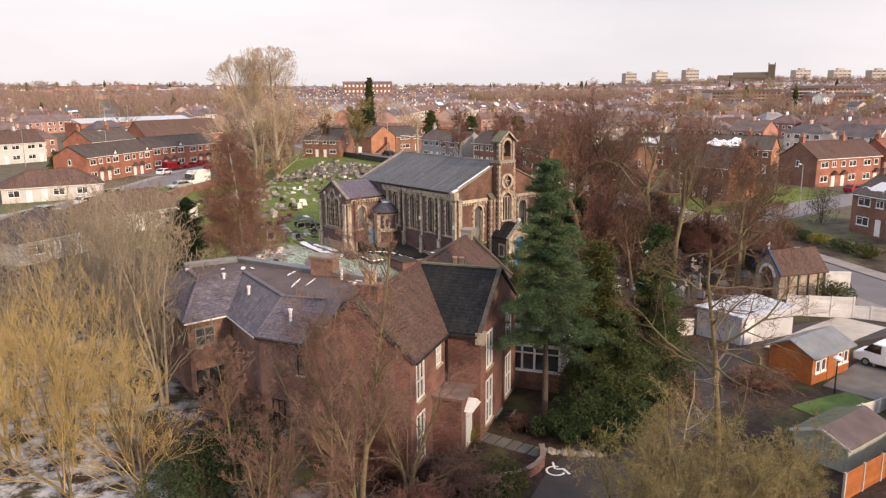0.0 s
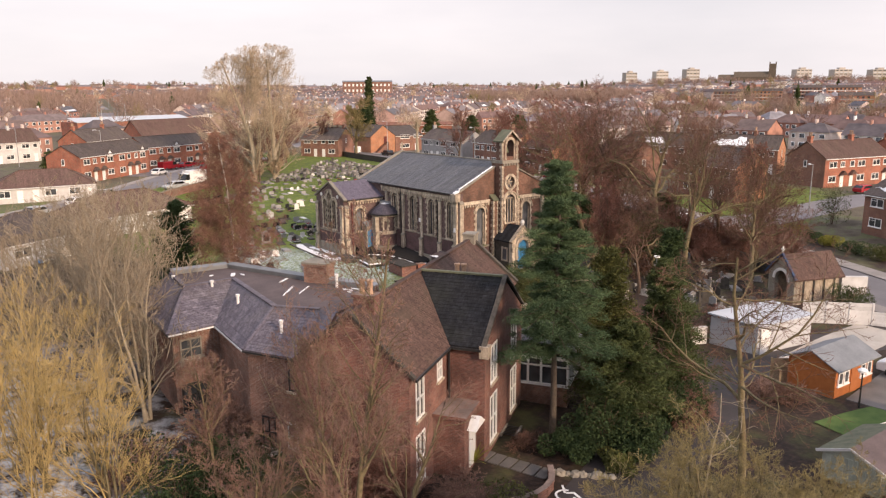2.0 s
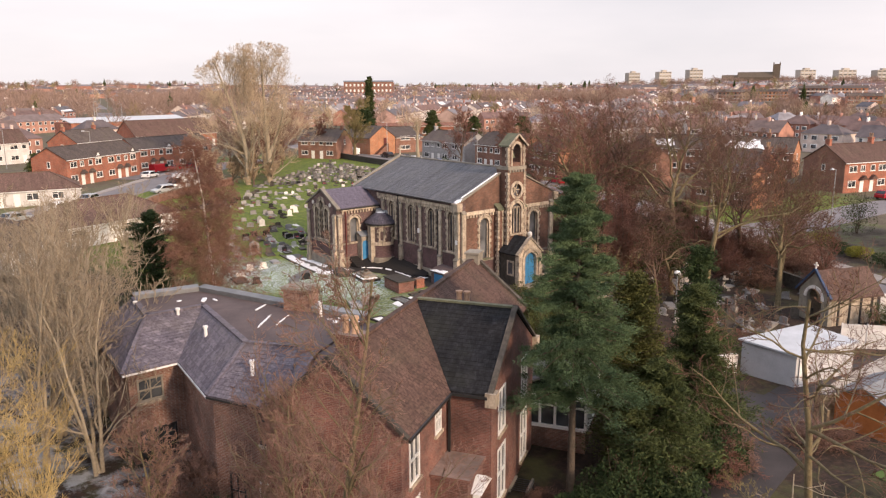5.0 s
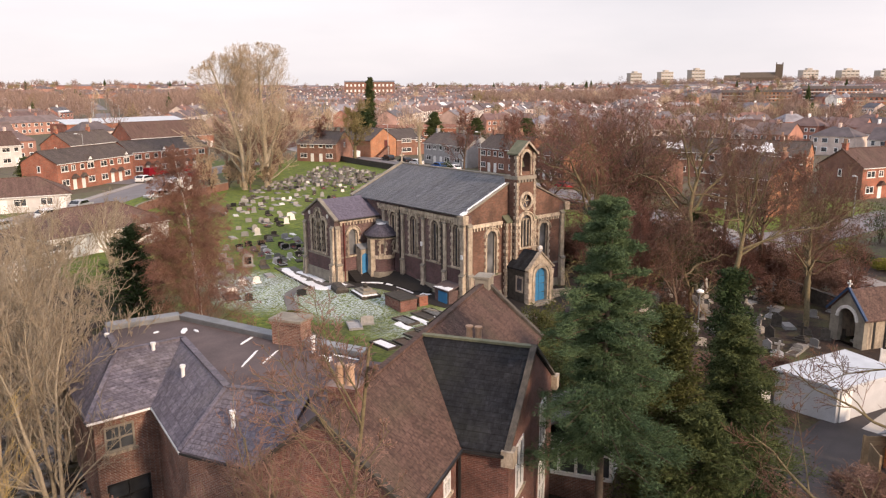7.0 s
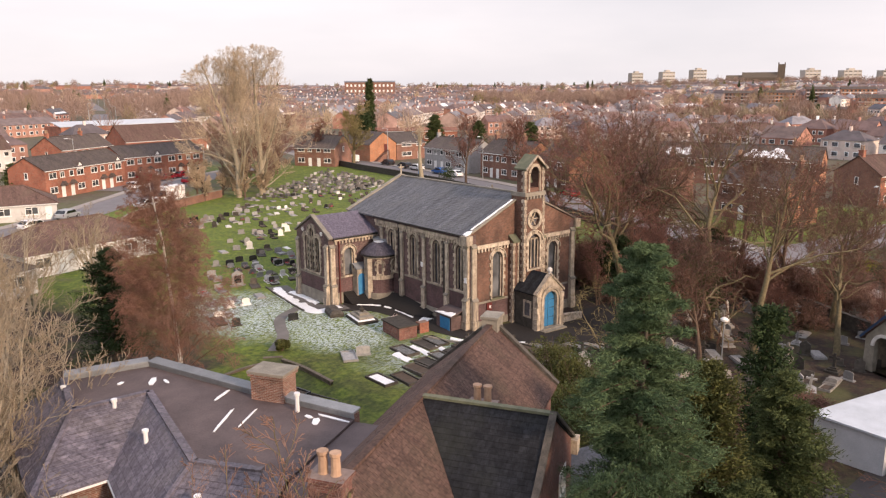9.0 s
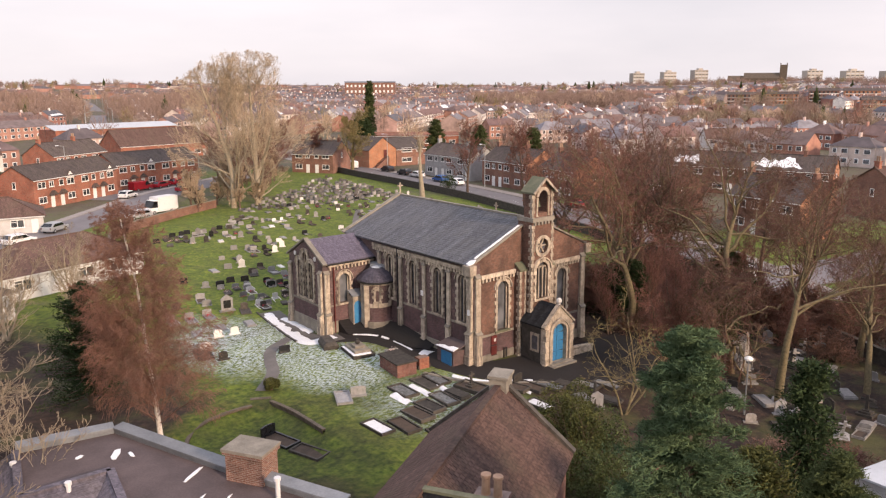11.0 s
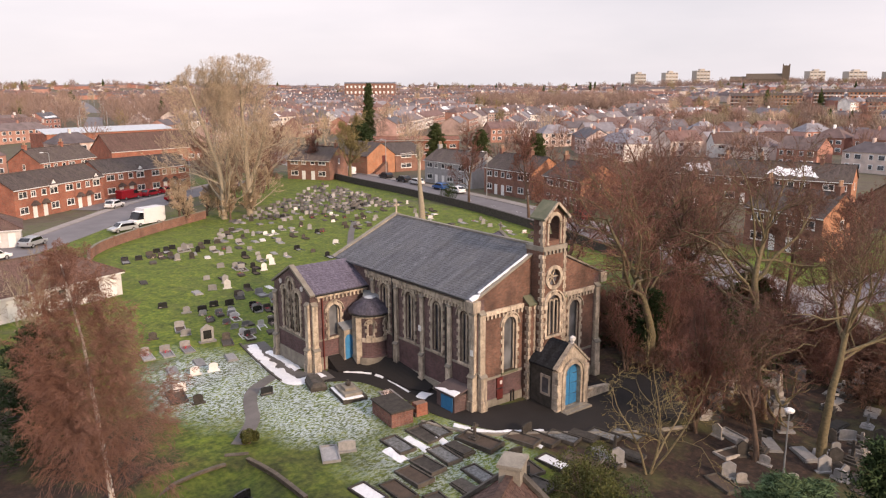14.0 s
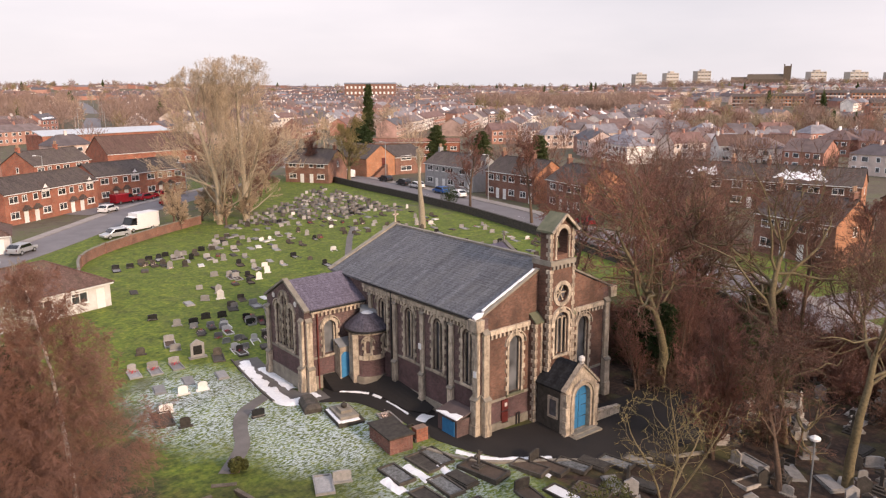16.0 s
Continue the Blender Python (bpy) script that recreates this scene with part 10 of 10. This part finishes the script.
part("sheet", Shape().lathe(0, 0, [(1.5, -0.1), (1.4, 0.3), (0.9, 0.7), (0.3, 0.85)], 9), PLASTIC_BLUE, bin_)
for x, y, r, h, lf, lb in ((58.7, -14.2, 2.4, 5.5, LEAF_DARK, "large dark evergreen by the side street"), (49.5, -13, 1.4, 1.5, LEAF_YELLOW, "yellow-green clipped shrub beside the road"), (47.5, -16, 1.6, 1.5, LEAF_IVY, "green hedge by the road"), (46, -19, 1.6, 1.5, LEAF_YELLOW, "yellow-green clipped shrub beside the road"), (44, -22.5, 1.7, 1.5, LEAF_IVY, "green hedge by the road"), (42, -26, 1.7, 1.6, LEAF_OLIVE, "green hedge by the road"),
                           (19.5, -30.5, 1.7, 2.2, LEAF_DARK, "dark laurel bush by the fence"), (-13.6, 6.3, 0.5, 0.9, LEAF_OLIVE, "small olive shrub beside the path"), (64.8, 72.5, 1.8, 3.2, LEAF_IVY, "ivy-clad bush by the pavement"), (-20.5, -33.2, 0.8, 1.0, LEAF_OLIVE, "pale spiky shrub beside the drive"),
                           (-28.5, -32.5, 1.9, 1.2, LEAF_OLIVE, "low tangled shrub before the house"), (-31, -34.5, 2.2, 1.0, TWIG_TAN, "dry tangled undergrowth before the house"), (-42, -38, 3, 2.0, TWIG_OLIVE, "tangled undergrowth at the garden edge")):
    bush(x, y, r, r, h, lb, lf, n=3200, size=0.14)
conifer(-5.5, 112, 6.0, 2.0, "rounded dark conifer by the terrace", LEAF_DARK, whorls=24, per=8, leaves=60, size=0.3, power=0.5, droop=0)
conifer(-31, 100, 11, 3.6, "tall dark evergreen by the bungalows", LEAF_DARK, "evergreen_tree", whorls=34, per=8, leaves=70, size=0.35, power=0.5, droop=0)
conifer(112, 128, 11, 3.0, "dark conifer behind the houses", LEAF_DARK, whorls=30, per=8, leaves=60, size=0.4, power=0.5, droop=0)
conifer(124, 122, 9, 3.0, "dark conifer behind the houses", LEAF_DARK, whorls=30, per=8, leaves=60, size=0.4, power=0.5, droop=0)
conifer(103, 83, 10.5, 2.6, "tall dark conifer behind the houses", LEAF_DARK, whorls=30, per=8, leaves=60, size=0.38, power=0.4, droop=0)
conifer(153, 213.5, 22, 2.0, "slender tall cypress among the houses", LEAF_DARK, "cypress_tree", whorls=40, per=8, leaves=60, size=0.6, power=0.35, droop=-0.3)
conifer(93, 138.5, 12, 4.2, "broad dark pine behind the bare tree", LEAF_IVY, "pine_tree", whorls=30, per=9, leaves=70, size=0.55, power=0.5, droop=0, bare=0.3)
# painted wheelchair mark on the parking bay
mk = Shape()
for i in range(14):
    a0, a1 = math.pi * (0.35 + 1.5 * i / 14), math.pi * (0.35 + 1.5 * (i + 1) / 14)
    mk.prism([(k * math.cos(a), k * math.sin(a), 0) for k, a in ((0.42, a0), (0.54, a0), (0.54, a1), (0.42, a1))], (0, 0, 0.006))
mk.prism([(-0.06, 0.2, 0), (0.06, 0.2, 0), (0.06, 0.95, 0), (-0.06, 0.95, 0)], (0, 0, 0.006)).prism([(0.06, 0.25, 0), (0.5, 0.25, 0), (0.75, -0.35, 0), (0.62, -0.4, 0), (0.4, 0.13, 0), (0.06, 0.13, 0)], (0, 0, 0.006))
wm = part("parking_mark", mk, WHITE)
wm.matrix_basis = pose(-24.4, -32.8, ground_z(-24.4, -32.8) + 0.04, 0, 0, -42)
tagged(wm, "white painted wheelchair symbol on the parking bay", "road marking", kind="structure")

# paved terrace, rocks and low wall before the entrance
for k in range(7):
    x, y = -24.5 + k * 0.17, -26.6 - k * 0.68
    sl = part("paving_slab", Shape().prism([(-0.55, -0.3, -0.2), (0.55, -0.3, -0.2), (0.55, 0.3, -0.2), (-0.55, 0.3, -0.2)], (0, 0, 0.26)), PATH_TAR)
    sl.matrix_basis = pose(x, y, ground_z(x, y), 0, 0, 14)
    tagged(sl, "worn grey paving slab beside the entrance", "paving slab", "terrace slabs")
wall_run("garden_wall", [(-23.3, -30.9), (-24.4, -31.9), (-26.0, -32.2), (-27.8, -31.6)], 0.45, 0.24, BRICK_HOUSE, BRICK_HOUSE, "low curved brick garden wall")
for k in range(9):
    x, y = -23.1 + k * 0.22, -31.0 - k * 0.3
    rk = part("rock", bumpy_rock(0.28 + 0.08 * math.sin(k * 2.3), k), STONE_GREY)
    rk.matrix_basis = pose(x, y, ground_z(x, y) + 0.05, 0, 0, 50 * k)
    tagged(rk, "rough grey rock edging the drive", "rock", "edging rocks")
yc = empty("yucca", pose(-25.6, -27.6, ground_z(-25.6, -27.6)), "spiky green yucca beside the entrance", "plant")
for k in range(26):
    a, el = k * 2.4, 0.35 + 1.0 * ((k * 7) % 26) / 26
    d = Vector((math.cos(a) * math.cos(el), math.sin(a) * math.cos(el), math.sin(el)))
    sd = Vector((-math.sin(a), math.cos(a), 0)) * 0.04
    p1, p2 = d * 0.7 + Vector((0, 0, 0.25)), d * 1.25 + Vector((0, 0, 0.12))
    part("leaf", Shape().add([Vector((0, 0, 0.2)) - sd, Vector((0, 0, 0.2)) + sd, p1 + sd, p1 - sd, p2], [(0, 1, 2, 3), (3, 2, 4)]), LEAF_YELLOW, yc)
lw_ = empty("light_well", pose(-21.2, -26.3, ground_z(-21.2, -26.3), 0, 0, 27), "dark iron grating over a cellar light well", "grating")
part("kerb", Shape().box(-0.7, 0.7, -0.5, -0.38, -0.2, 0.2).box(-0.7, 0.7, 0.38, 0.5, -0.2, 0.2), STONE_GREY, lw_)
for k in range(7):
    part("bar", Shape().box(-0.62 + k * 0.19, -0.56 + k * 0.19, -0.38, 0.38, 0.1, 0.14), BLACK, lw_)
